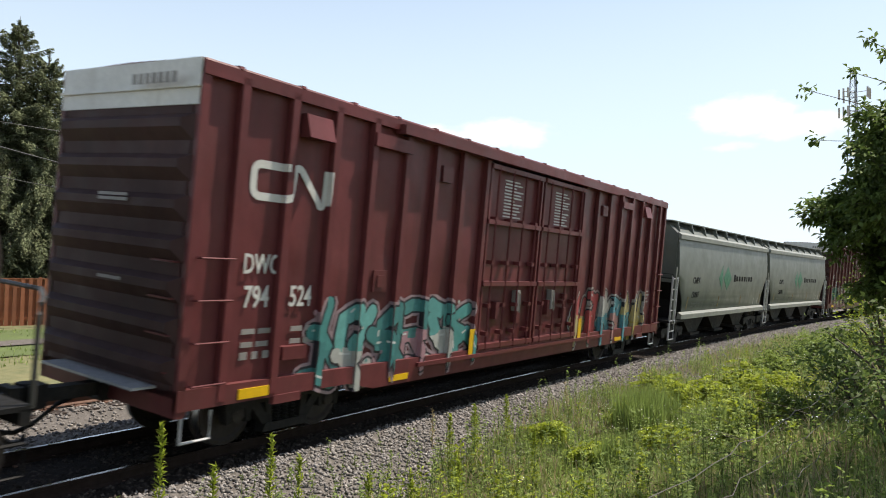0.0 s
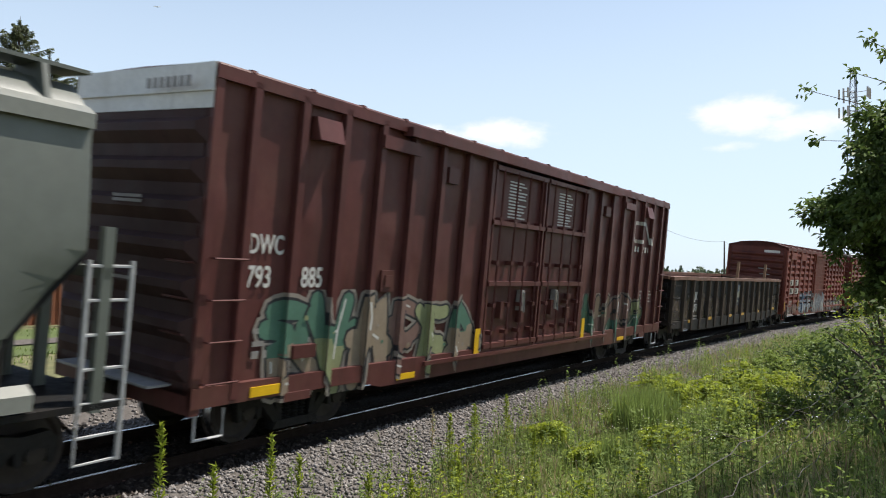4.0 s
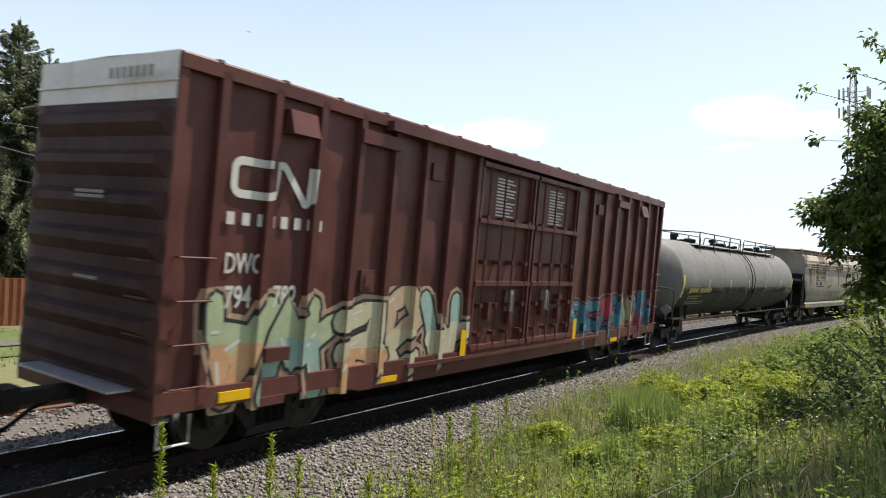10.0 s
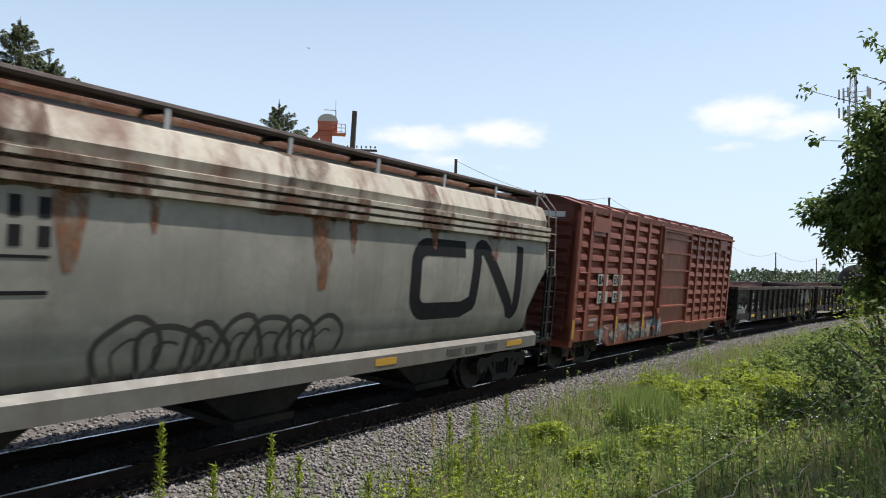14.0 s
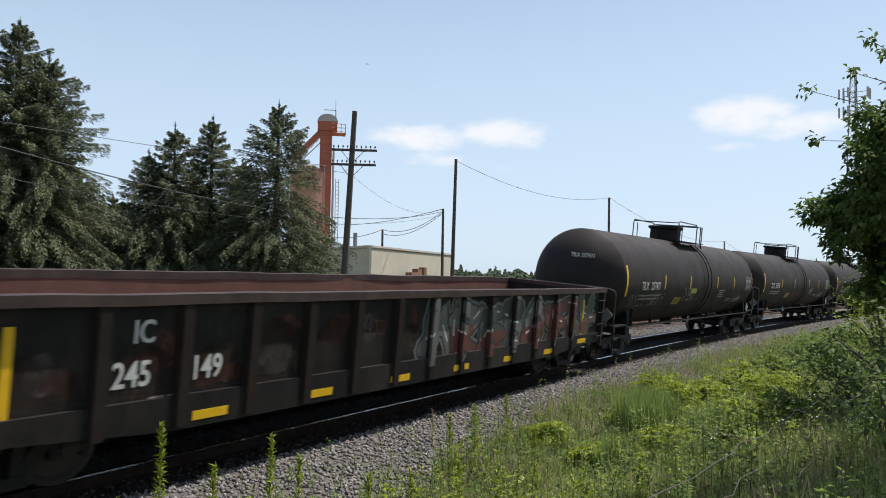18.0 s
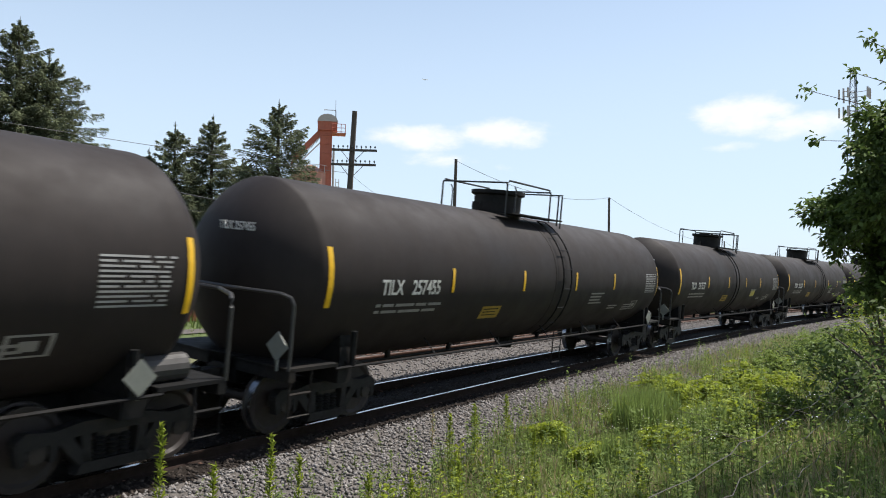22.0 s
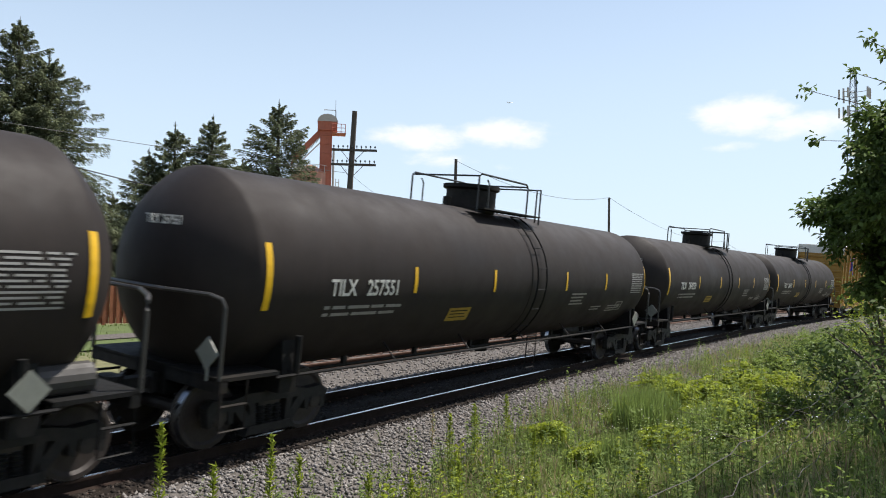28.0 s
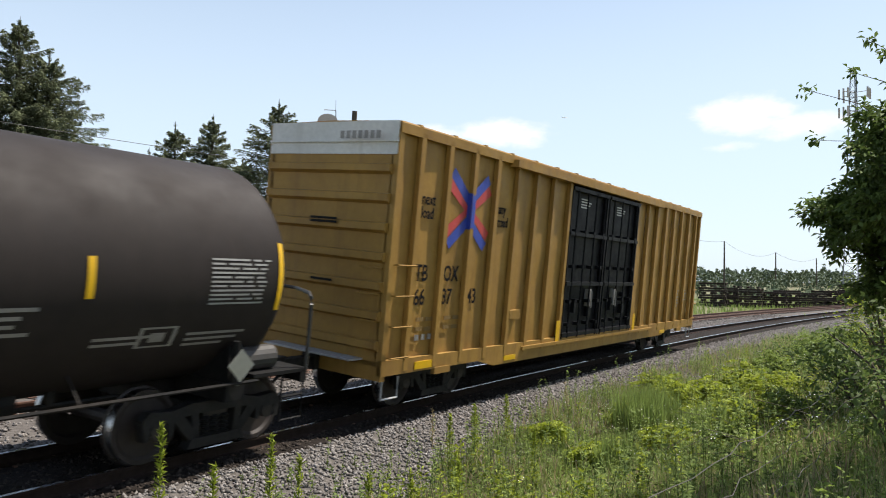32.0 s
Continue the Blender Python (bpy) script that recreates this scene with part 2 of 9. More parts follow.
    # oil-stained bed and stones, taken nearer black for the train's painted shade
    "oily": material("oily_shade_track_bed", (0.022, 0.017, 0.014), 0.9, vary=0.5, scale=9.0, bump=1.0, bump_scale=26.0, spec=0.12),
    "stone_oily_shade": material("oily_shade_stone", (0.045, 0.036, 0.030), 0.85, vary=0.35, scale=22.0, per_island=0.5, spec=0.12),
    "bin": material("faded_red_bin", (0.42, 0.20, 0.14), 0.7, vary=0.2, scale=0.3, streak=(0.50, 0.33, 0.25), streak_amount=0.5),
    "steel_far": material("tower_steel", (0.22, 0.23, 0.25), 0.6, vary=0.15),
    "plane": material("aircraft_white", (0.8, 0.8, 0.8), 0.4, vary=0.05),
    "fence_wire": material("rusty_fence_wire", (0.07, 0.06, 0.05), 0.7, vary=0.3, scale=9.0),
    # grime tones that also carry the painted shade of the grey tank's belly
    "soot": material("oily_soot_shade", (0.034, 0.032, 0.030), 0.7, vary=0.35, scale=1.2, streak=(0.05, 0.045, 0.04), streak_amount=0.5, spec=0.15),
    "soot_shade_film": material("thin_soot_shade", (0.040, 0.037, 0.035), 0.7, vary=0.35, scale=1.2, spec=0.15, ragged=1.6),
    "dust_pale": material("dry_brown_dust", (0.175, 0.135, 0.100), 0.9, vary=0.4, scale=2.6, streak=(0.10, 0.075, 0.055), streak_amount=0.5, grime=(0.08, 0.06, 0.046), grime_amount=0.4, spec=0.08, ragged=0.9),
    "dust": material("dusty_brown_stain", (0.046, 0.033, 0.024), 0.85, vary=0.45, scale=2.2, streak=(0.022, 0.017, 0.014), streak_amount=0.7, grime=(0.014, 0.012, 0.010), grime_amount=0.8, spec=0.1, ragged=2.6),
    # darkened boxcar brown: the end walls' shade is mixed in with their grime
    "end_grime_shade": material("shaded_grimy_brown_end", (0.052, 0.024, 0.022), 0.65, spec=0.25, vary=0.35, scale=0.9, streak=(0.02, 0.012, 0.011), streak_amount=0.5, grime=(0.05, 0.024, 0.022), grime_amount=0.4, bump=0.2, bump_scale=2.0),
    "rust_deep": material("deep_rust", (0.115, 0.055, 0.034), 0.85, vary=0.4, scale=2.5, streak=(0.25, 0.17, 0.11), streak_amount=0.5, bump=0.2, ragged=1.6),
    "rust_run": material("rust_run", (0.17, 0.064, 0.022), 0.8, vary=0.35, scale=3.0, streak=(0.13, 0.05, 0.025), streak_amount=0.6, ragged=3.0),
    "scuff": material("dusty_scuff", (0.10, 0.085, 0.075), 0.85, vary=0.4, scale=4.0, spec=0.1, ragged=5.0),
    "scuff_red": material("rusty_scuff", (0.085, 0.040, 0.030), 0.85, vary=0.4, scale=4.0, spec=0.1, ragged=5.0),
    "hoop": material("dull_black_hand_rail", (0.05, 0.047, 0.044), 0.4, vary=0.2, scale=6.0),
    "reservoir": material("dusty_grey_reservoir", (0.045, 0.040, 0.036), 0.6, vary=0.2, scale=4.0),
    "rim_dark": material("battered_dark_rim", (0.062, 0.043, 0.037), 0.6, vary=0.4, scale=3.0, bump=0.2, spec=0.2),
    # posts paler than their panels: dust and wear, plus sunlit sides painted in
    "post_dusty_lit": material("dusty_lit_post", (0.060, 0.046, 0.036), 0.85, vary=0.4, scale=2.0, streak=(0.03, 0.024, 0.02), streak_amount=0.6, spec=0.1),
    "post_worn_lit": material("worn_lit_post", (0.024, 0.018, 0.0145), 0.7, vary=0.4, scale=2.0, streak=(0.018, 0.015, 0.013), streak_amount=0.6, spec=0.12),
    "roof_dull": material("dull_galvanised_roof", (0.19, 0.165, 0.15), 0.7, vary=0.3, scale=1.2, grime=(0.10, 0.055, 0.04), grime_amount=0.7, spec=0.3),
    # darker red: the eaves' own colour, and on the ends painted shade
    "end_red": material("end_shade_dark_red", (0.115, 0.032, 0.023), 0.6, spec=0.3, vary=0.3, scale=0.9, streak=(0.04, 0.016, 0.013), streak_amount=0.5, bump=0.2, bump_scale=2.0),
    "timber": material("rough_timber", (0.22, 0.13, 0.07), 0.85, vary=0.3, scale=4.0, bump=0.3),
}

# ---------------------------------------------------------------- mesh helpers
def mesh_of(bm, name, mat, smooth=False):
    me = bpy.data.meshes.new(name)
    bm.to_mesh(me)
    bm.free()
    for mm in (mat if isinstance(mat, (list, tuple)) else [mat]):
        me.materials.append(mm)
    if smooth:
        me.polygons.foreach_set("use_smooth", [True] * len(me.polygons))
        me.set_sharp_from_angle(angle=radians(35))
    return me


def part(name, bm, mat, parent, label="", smooth=False, m=None):
    """One mesh object under a thing or a part. bm may be a ready mesh."""
    ob = new(name, bm if isinstance(bm, bpy.types.Mesh) else mesh_of(bm, name, mat, smooth))
    if parent is not None:
        ob.parent = parent
    if m is not None:
        ob.matrix_basis = m
    if label:
        ob["label"] = label
    return ob


def box(bm, x0, x1, y0, y1, z0, z1, mi=0, m=None):
    v = [bm.verts.new((m @ Vector(c)) if m else c) for c in
         ((x0, y0, z0), (x1, y0, z0), (x1, y1, z0), (x0, y1, z0), (x0, y0, z1), (x1, y0, z1), (x1, y1, z1), (x0, y1, z1))]
    for f in ((0, 3, 2, 1), (4, 5, 6, 7), (0, 1, 5, 4), (1, 2, 6, 5), (2, 3, 7, 6), (3, 0, 4, 7)):
        bm.faces.new([v[i] for i in f]).material_index = mi
    return v


def boxes(*specs):
    bm = bmesh.new()
    for s in specs:
        box(bm, *s)
    return bm


def tube(bm, pts, r, seg=6, mi=0, caps=True):
    """A round bar along points; r may be a list."""
    pts = [Vector(p) for p in pts]
    rings = []
    for i, p in enumerate(pts):
        d = (pts[min(i + 1, len(pts) - 1)] - pts[max(i - 1, 0)]).normalized()
        a = d.cross(Vector((0, 0, 1)) if abs(d.z) < 0.9 else Vector((1, 0, 0))).normalized()
        b = d.cross(a)
        rr = r[i] if isinstance(r, (list, tuple)) else r
        rings.append([bm.verts.new(p + rr * (math.cos(2 * math.pi * k / seg) * a + math.sin(2 * math.pi * k / seg) * b)) for k in range(seg)])
    for q0, q1 in zip(rings, rings[1:]):
        for k in range(seg):
            bm.faces.new((q0[k], q0[(k + 1) % seg], q1[(k + 1) % seg], q1[k])).material_index = mi
    if caps:
        bm.faces.new(rings[0][::-1]).material_index = mi
        bm.faces.new(rings[-1]).material_index = mi


def tubes(r, *paths, seg=6):
    bm = bmesh.new()
    for p in paths:
        tube(bm, p, r, seg)
    return bm


def prism(bm, poly, a, b, axis="x", mi=0):
    """Extrude a closed polygon from a to b along an axis. poly holds the other two coordinates in order."""
    put = {"x": lambda u, v, t: (t, u, v), "y": lambda u, v, t: (u, t, v), "z": lambda u, v, t: (u, v, t)}[axis]
    r0 = [bm.verts.new(put(u, v, a)) for u, v in poly]
    r1 = [bm.verts.new(put(u, v, b)) for u, v in poly]
    n = len(poly)
    fs = [bm.faces.new(r0), bm.faces.new(r1[::-1])]
    for i in range(n):
        fs.append(bm.faces.new((r0[i], r1[i], r1[(i + 1) % n], r0[(i + 1) % n])))
    for f in fs:
        f.material_index = mi
    return fs


def tidy(bm):
    bmesh.ops.recalc_face_normals(bm, faces=bm.faces)
    return bm


def spin_profile(profile, seg=48, axis="x"):
    """Surface of revolution round the x axis: profile of (x, radius)."""
    bm = bmesh.new()
    rings = []
    for x, r in profile:
        if r < 1e-5:
            rings.append([bm.verts.new((x, 0, 0))])
        else:
            rings.append([bm.verts.new((x, r * math.cos(2 * math.pi * k / seg), r * math.sin(2 * math.pi * k / seg))) for k in range(seg)])
    for a, b in zip(rings, rings[1:]):
        for k in range(seg):
            q = [a[k % len(a)], b[k % len(b)], b[(k + 1) % len(b)], a[(k + 1) % len(a)]]
            q2 = []
            for v in q:
                if v not in q2:
                    q2.append(v)
            if len(q2) > 2:
                bm.faces.new(q2)
    return tidy(bm)


TEXT_CACHE = {}


def text_mesh(words, size, mat, squeeze=1.0):
    key = (words, size, mat.name, squeeze)
    if key not in TEXT_CACHE:
        cu = bpy.data.curves.new("lettering", "FONT")
        cu.body, cu.size, cu.extrude, cu.resolution_u = words, size, 0.002, 3
        cu.offset = size * 0.016
        ob = bpy.data.objects.new("lettering", cu)
        me = bpy.data.meshes.new_from_object(ob)
        bpy.data.objects.remove(ob)
        co = np.empty(len(me.vertices) * 3, dtype=np.float32)
        me.vertices.foreach_get("co", co)
        co[0::3] *= squeeze
        me.vertices.foreach_set("co", co)
        me.materials.clear()
        me.materials.append(mat)
        TEXT_CACHE[key] = me
    return TEXT_CACHE[key]


SIDE = Matrix.Rotation(radians(90), 4, "X")      # lettering stands on the near side of a car


def letter(words, size, mat, parent, x, y, z, squeeze=0.85, name="lettering", turn=None):
    m = Matrix.Translation((x, y, z)) @ (turn if turn else SIDE)
    return part(name, text_mesh(words, size, mat, squeeze), mat, parent, m=m)


def bars(parent, mat, x, y, z, widths, h=0.05, gap=0.05, name="stencil_line", thick=0.004):
    """Lines of small stencilling as plain bars on the near side, top line at z."""
    for i, row in enumerate(widths):
        bm = bmesh.new()
        u = x
        for wd in (row if isinstance(row, (list, tuple)) else [row]):
            if wd > 0:
                box(bm, u, u + wd, y - thick, y, z - i * (h + gap) - h, z - i * (h + gap))
                if name == "name_bar":              # large characters are pieces of their own
                    part(name, bm, mat, parent)
                    bm = bmesh.new()
            u += abs(wd) + h * 0.8
        if len(bm.verts):
            part(name, bm, mat, parent)


def flat_shape(bm, pts, y, thick=0.004, mi=0):
    """A flat patch of paint on the near side from (x, z) points."""
    fs = prism(bm, pts, y - thick, y, "y", mi)
    return fs


def arc(cx, cz, r, a0, a1, n=8):
    return [(cx + r * math.cos(radians(a0 + (a1 - a0) * i / n)), cz + r * math.sin(radians(a0 + (a1 - a0) * i / n))) for i in range(n + 1)]


# ---------------------------------------------------------------- the line of the track
K0, K1, CANT, TRACK_Y = 0.00205, 0.00002, 2.98, 8.636
SPEED = 12.02


def _heading(s):
    s = max(-80.0, min(160.0, s))
    return -(K0 * s + K1 * s * s / 2)


PATH_S0, PATH_DS = -450.0, 0.5
_xs, _ys, _hs = [0.0], [0.0], []
for _i in range(1900):
    _h = _heading(PATH_S0 + (_i + 0.5) * PATH_DS)
    _xs.append(_xs[-1] + math.cos(_h) * PATH_DS)
    _ys.append(_ys[-1] + math.sin(_h) * PATH_DS)
_z0 = int(-PATH_S0 / PATH_DS)
_ox, _oy = _xs[_z0], _ys[_z0]
PATH_X, PATH_Y = [x - _ox for x in _xs], [y - _oy + TRACK_Y for y in _ys]


def track_point(s, w=0.0, z=0.0, cant=True):
    u = (s - PATH_S0) / PATH_DS
    i = max(0, min(len(PATH_X) - 2, int(u)))
    f = u - i
    x, y, h = PATH_X[i] + f * (PATH_X[i + 1] - PATH_X[i]), PATH_Y[i] + f * (PATH_Y[i + 1] - PATH_Y[i]), _heading(s)
    if cant:
        e = radians(CANT)
        w, z = w * math.cos(e) - z * math.sin(e), z * math.cos(e) + w * math.sin(e)
    return Vector((x - math.sin(h) * w, y + math.cos(h) * w, z))


def car_pose(s, base):
    """A car whose truck centres, base metres apart, stand on the track round s."""
    a, b = track_point(s - base / 2), track_point(s + base / 2)
    mid, d = (a + b) / 2, b - a
    return Matrix.Translation(mid) @ Matrix.Rotation(math.atan2(d.y, d.x), 4, "Z") @ Matrix.Rotation(radians(CANT), 4, "X")


LEAN = 1.9                    # bodies lie over on their springs towards the inside of the curve
LEAN_M = Matrix.Translation((0, 0, 0.4)) @ Matrix.Rotation(radians(LEAN), 4, "X") @ Matrix.Translation((0, 0, -0.4))


CARS = []                     # (thing, centre at 0 s, truck base)
SPIN = []                     # (wheelset, centre offset, car centre)


def new_car(name, centre, base, label, category, group="cars of the freight train"):
    ob = new(name)
    ob.empty_display_size = 0.5
    tagged(ob, label, category, group)
    CARS.append((ob, centre, base))
    ob.matrix_basis = car_pose(centre, base) @ LEAN_M
    return ob


# ---------------------------------------------------------------- running gear shared by all cars
TRUCK_MESH = {}
WHEEL_R = 0.457


def truck_meshes():
    if TRUCK_MESH:
        return TRUCK_MESH
    # wheelset about its own centre
    bm = bmesh.new()
    for sgn in (-1, 1):
        prof = [(-0.012, 0.10), (-0.02, 0.36), (-0.055, 0.40), (-0.055, 0.455), (0.06, 0.462), (0.072, 0.485), (0.095, 0.485), (0.1, 0.40), (0.03, 0.36), (0.02, 0.14), (0.06, 0.13), (0.06, 0.10)]
        seg, rings = 32, []
        for u, r in prof:
            rings.append([bm.verts.new((r * math.cos(2 * math.pi * k / seg), sgn * (0.755 - u), r * math.sin(2 * math.pi * k / seg))) for k in range(seg)])
        for j in range(len(rings)):
            a, b = rings[j], rings[(j + 1) % len(rings)]
            for k in range(seg):
                f = bm.faces.new((a[k], a[(k + 1) % seg], b[(k + 1) % seg], b[k]))
                f.material_index = 1 if j == 3 else 0
    tube(bm, [(0, -1.03, 0), (0, 1.03, 0)], 0.085, 10)
    for sgn in (-1, 1):
        for k in range(3):                          # cap bolts make the turning visible
            a = 2 * math.pi * k / 3
            box(bm, 0.05 * math.cos(a) - 0.014, 0.05 * math.cos(a) + 0.014, sgn * 1.05 - 0.02, sgn * 1.05 + 0.02, 0.05 * math.sin(a) - 0.014, 0.05 * math.sin(a) + 0.014)
    TRUCK_MESH["wheelset"] = mesh_of(tidy(bm), "wheelset", [M["wheel"], M["tread"]], True)
    # side frame: cast truss with two windows, pedestal jaws and spring opening
    bm = bmesh.new()
    top = [(-1.12, 0.60), (-1.02, 0.69), (-0.72, 0.66), (-0.42, 0.72), (0.42, 0.72), (0.72, 0.66), (1.02, 0.69), (1.12, 0.60)]
    prism(bm, top + [(1.10, 0.50), (0.70, 0.54), (0.40, 0.58), (-0.40, 0.58), (-0.70, 0.54), (-1.10, 0.50)], -0.075, 0.075, "y")
    for s in (-1, 1):
        prism(bm, [(s * 0.70, 0.56), (s * 0.52, 0.58), (s * 0.30, 0.30), (s * 0.36, 0.18)], -0.07, 0.07, "y")
        prism(bm, [(s * 0.42, 0.60), (s * 0.30, 0.60), (s * 0.27, 0.26), (s * 0.34, 0.2)], -0.07, 0.07, "y")
        prism(bm, [(s * 1.12, 0.56), (s * 1.00, 0.56), (s * 1.01, 0.36), (s * 1.08, 0.34)], -0.07, 0.07, "y")
        prism(bm, [(s * 0.78, 0.58), (s * 0.66, 0.56), (s * 0.68, 0.36), (s * 0.74, 0.34)], -0.07, 0.07, "y")
    prism(bm, [(-0.46, 0.15), (0.46, 0.15), (0.40, 0.27), (-0.40, 0.27)], -0.085, 0.085, "y")
    TRUCK_MESH["side_frame"] = mesh_of(tidy(bm), "side_frame", M["truck"])
    bm = bmesh.new()
    tube(bm, [(0.0, 0.0, 0.27 + k * 0.0125) for k in range(21)], [0.076 if k % 4 in (1, 2) else 0.052 for k in range(21)], 8)
    TRUCK_MESH["spring"] = mesh_of(bm, "spring", M["under"])
    TRUCK_MESH["bolster"] = mesh_of(boxes((-0.2, 0.2, -1.02, 1.02, 0.50, 0.66), (-0.3, 0.3, -0.25, 0.25, 0.62, 0.78)), "truck", M["truck"])
    bm = bmesh.new()
    tube(bm, [(0, -0.07, 0), (0, 0.07, 0)], 0.11, 12)
    box(bm, -0.13, 0.13, -0.05, 0.05, 0.02, 0.13)
    TRUCK_MESH["bearing_cap"] = mesh_of(bm, "bearing_cap", M["truck"])
    TRUCK_MESH["brake_beam"] = mesh_of(boxes((-0.05, 0.05, -0.7, 0.7, 0.30, 0.38), (-0.06, 0.06, -0.80, -0.70, 0.26, 0.5), (-0.06, 0.06, 0.70, 0.80, 0.26, 0.5)), "brake_beam", M["under"])
    return TRUCK_MESH


def add_trucks(car, base, centre, rb=0.89):
    tm = truck_meshes()
    for sx in (-1, 1):
        tr = part("truck", tm["bolster"], None, car, m=LEAN_M.inverted() @ Matrix.Translation((sx * base / 2, 0, 0)))
        for sy in (-1, 1):
            part("side_frame", tm["side_frame"], None, tr, m=Matrix.Translation((0, sy * 1.0, 0)))
            for x in (-0.15, 0.0, 0.15):
                part("spring", tm["spring"], None, tr, m=Matrix.Translation((x, sy * 1.0, 0)))
        for wx in (-rb, rb):
            wh = part("wheelset", tm["wheelset"], None, tr, m=Matrix.Translation((wx, 0, WHEEL_R)))
            SPIN.append((wh, wx, centre + sx * base / 2))
            part("brake_beam", tm["brake_beam"], None, tr, m=Matrix.Translation((wx * 0.42, 0, 0)))
            for sy in (-1, 1):
                part("bearing_cap", tm["bearing_cap"], None, tr, m=Matrix.Translation((wx, sy * 1.0, WHEEL_R)))


COUPLER = {}


def add_couplers(car, half, reach):
    if not COUPLER:
        bm = boxes((0, 1.0, -0.09, 0.09, 0.76, 0.92), (-0.3, 0.15, -0.16, 0.16, 0.70, 0.98))
        prism(bm, [(1.0, -0.13), (1.22, -0.17), (1.36, -0.12), (1.30, 0.02), (1.18, 0.04), (1.32, 0.10), (1.28, 0.18), (1.0, 0.13)], 0.70, 0.98, "z")
        COUPLER["c"] = mesh_of(tidy(bm), "coupler", M["truck"])
        bm = bmesh.new()
        tube(bm, [(0.1, -0.3, 0.72), (0.5, -0.33, 0.60), (0.9, -0.30, 0.40), (1.25, -0.2, 0.36), (1.5, -0.1, 0.42)], 0.03, 6)
        COUPLER["h"] = mesh_of(bm, "air_hose", M["under"])
    k = (reach - half) / 1.25
    for s in (-1, 1):
        m = Matrix.Translation((s * half, 0, 0)) @ Matrix.Rotation(0 if s > 0 else math.pi, 4, "Z") @ Matrix.Diagonal((k, 1, 1, 1))
        part("coupler", COUPLER["c"], None, car, m=m)
        part("air_hose", COUPLER["h"], None, car, m=m)


def ladder(parent, x0, x1, y, z0, z1, rungs, mat, out=0.09, stiles=True, name="ladder", r=0.014):
    sgn = -1 if y < 0 else 1
    yo = y + sgn * out
    if not stiles:
        bm = bmesh.new()
        tube(bm, [(x0, y, 0), (x0, yo, 0), (x1, yo, 0), (x1, y, 0)], r, 5)
        me = mesh_of(bm, "grab_iron", mat)
        for i in range(rungs):
            part("grab_iron", me, None, parent, m=Matrix.Translation((0, 0, z0 + (z1 - z0) * i / max(1, rungs - 1))))
        return None
    bm = bmesh.new()
    for i in range(rungs):
        z = z0 + (z1 - z0) * i / max(1, rungs - 1)
        tube(bm, [(x0, y, z), (x0, yo, z), (x1, yo, z), (x1, y, z)], r, 5)
    if stiles:
        for x in (x0, x1):
            box(bm, x - 0.02, x + 0.02, yo - 0.02, yo + 0.02, z0 - 0.15, z1 + 0.1)
    return part(name, bm, mat, parent)


def end_ladder(parent, x, y0, y1, z0, z1, rungs, mat):
    bm = bmesh.new()
    s = 1 if x > 0 else -1
    tube(bm, [(x, y0, 0), (x + s * 0.09, y0, 0), (x + s * 0.09, y1, 0), (x, y1, 0)], 0.014, 5)
    me = mesh_of(bm, "grab_iron", mat)
    for i in range(rungs):
        part("grab_iron", me, None, parent, m=Matrix.Translation((0, 0, z0 + (z1 - z0) * i / max(1, rungs - 1))))

# ---------------------------------------------------------------- paint on car sides
def clip_x(poly, lo, hi):
    for lim, keep in ((lo, 1), (hi, -1)):
        out = []
        for i, p in enumerate(poly):
            q = poly[(i + 1) % len(poly)]
            pin, qin = keep * (p[0] - lim) >= 0, keep * (q[0] - lim) >= 0
            if pin:
                out.append(p)
            if pin != qin:
                f = (lim - p[0]) / (q[0] - p[0])
                out.append((lim, p[1] + f * (q[1] - p[1])))
        poly = out
        if len(poly) < 3:
            return []
    return poly


GRAF = {}
# centre lines of spray-painted letter forms in a unit box
LETTER_BONES = [
    [[(0.9, 0.9), (0.2, 0.95), (0.15, 0.55), (0.85, 0.45), (0.8, 0.08), (0.1, 0.1)]],
    [[(0.1, 0.0), (0.45, 1.0), (0.9, 0.0)], [(0.3, 0.35), (0.75, 0.35)]],
    [[(0.15, 0.0), (0.15, 1.0), (0.8, 0.85), (0.75, 0.55), (0.2, 0.45), (0.9, 0.0)]],
    [[(0.9, 0.8), (0.5, 1.0), (0.12, 0.6), (0.2, 0.15), (0.6, 0.0), (0.9, 0.3), (0.55, 0.45)]],
    [[(0.1, 0.0), (0.15, 1.0), (0.8, 0.0), (0.9, 1.0)]],
    [[(0.1, 1.0), (0.35, 0.0), (0.5, 0.6), (0.7, 0.0), (0.95, 1.0)]],
    [[(0.85, 0.95), (0.15, 0.9), (0.2, 0.05), (0.9, 0.1)], [(0.2, 0.5), (0.75, 0.55)]],
    [[(0.5, 0.98), (0.12, 0.5), (0.5, 0.02), (0.88, 0.5), (0.5, 0.98)]],
    [[(0.05, 0.95), (0.95, 0.9)], [(0.5, 0.9), (0.45, 0.0)]],
    [[(0.15, 0.0), (0.2, 1.0)], [(0.9, 1.0), (0.25, 0.5), (0.9, 0.0)]],
]


def graf_mat(rgb):
    key = tuple(round(c, 3) for c in rgb)
    if key not in GRAF:
        GRAF[key] = material("spray_paint", key, 0.5, vary=0.22, scale=2.5, streak=tuple(c * 0.6 for c in key), streak_amount=0.3)
    return GRAF[key]


def clip_z(poly, lo, hi):
    return [(x, z) for z, x in clip_x([(z, x) for x, z in poly], lo, hi)]


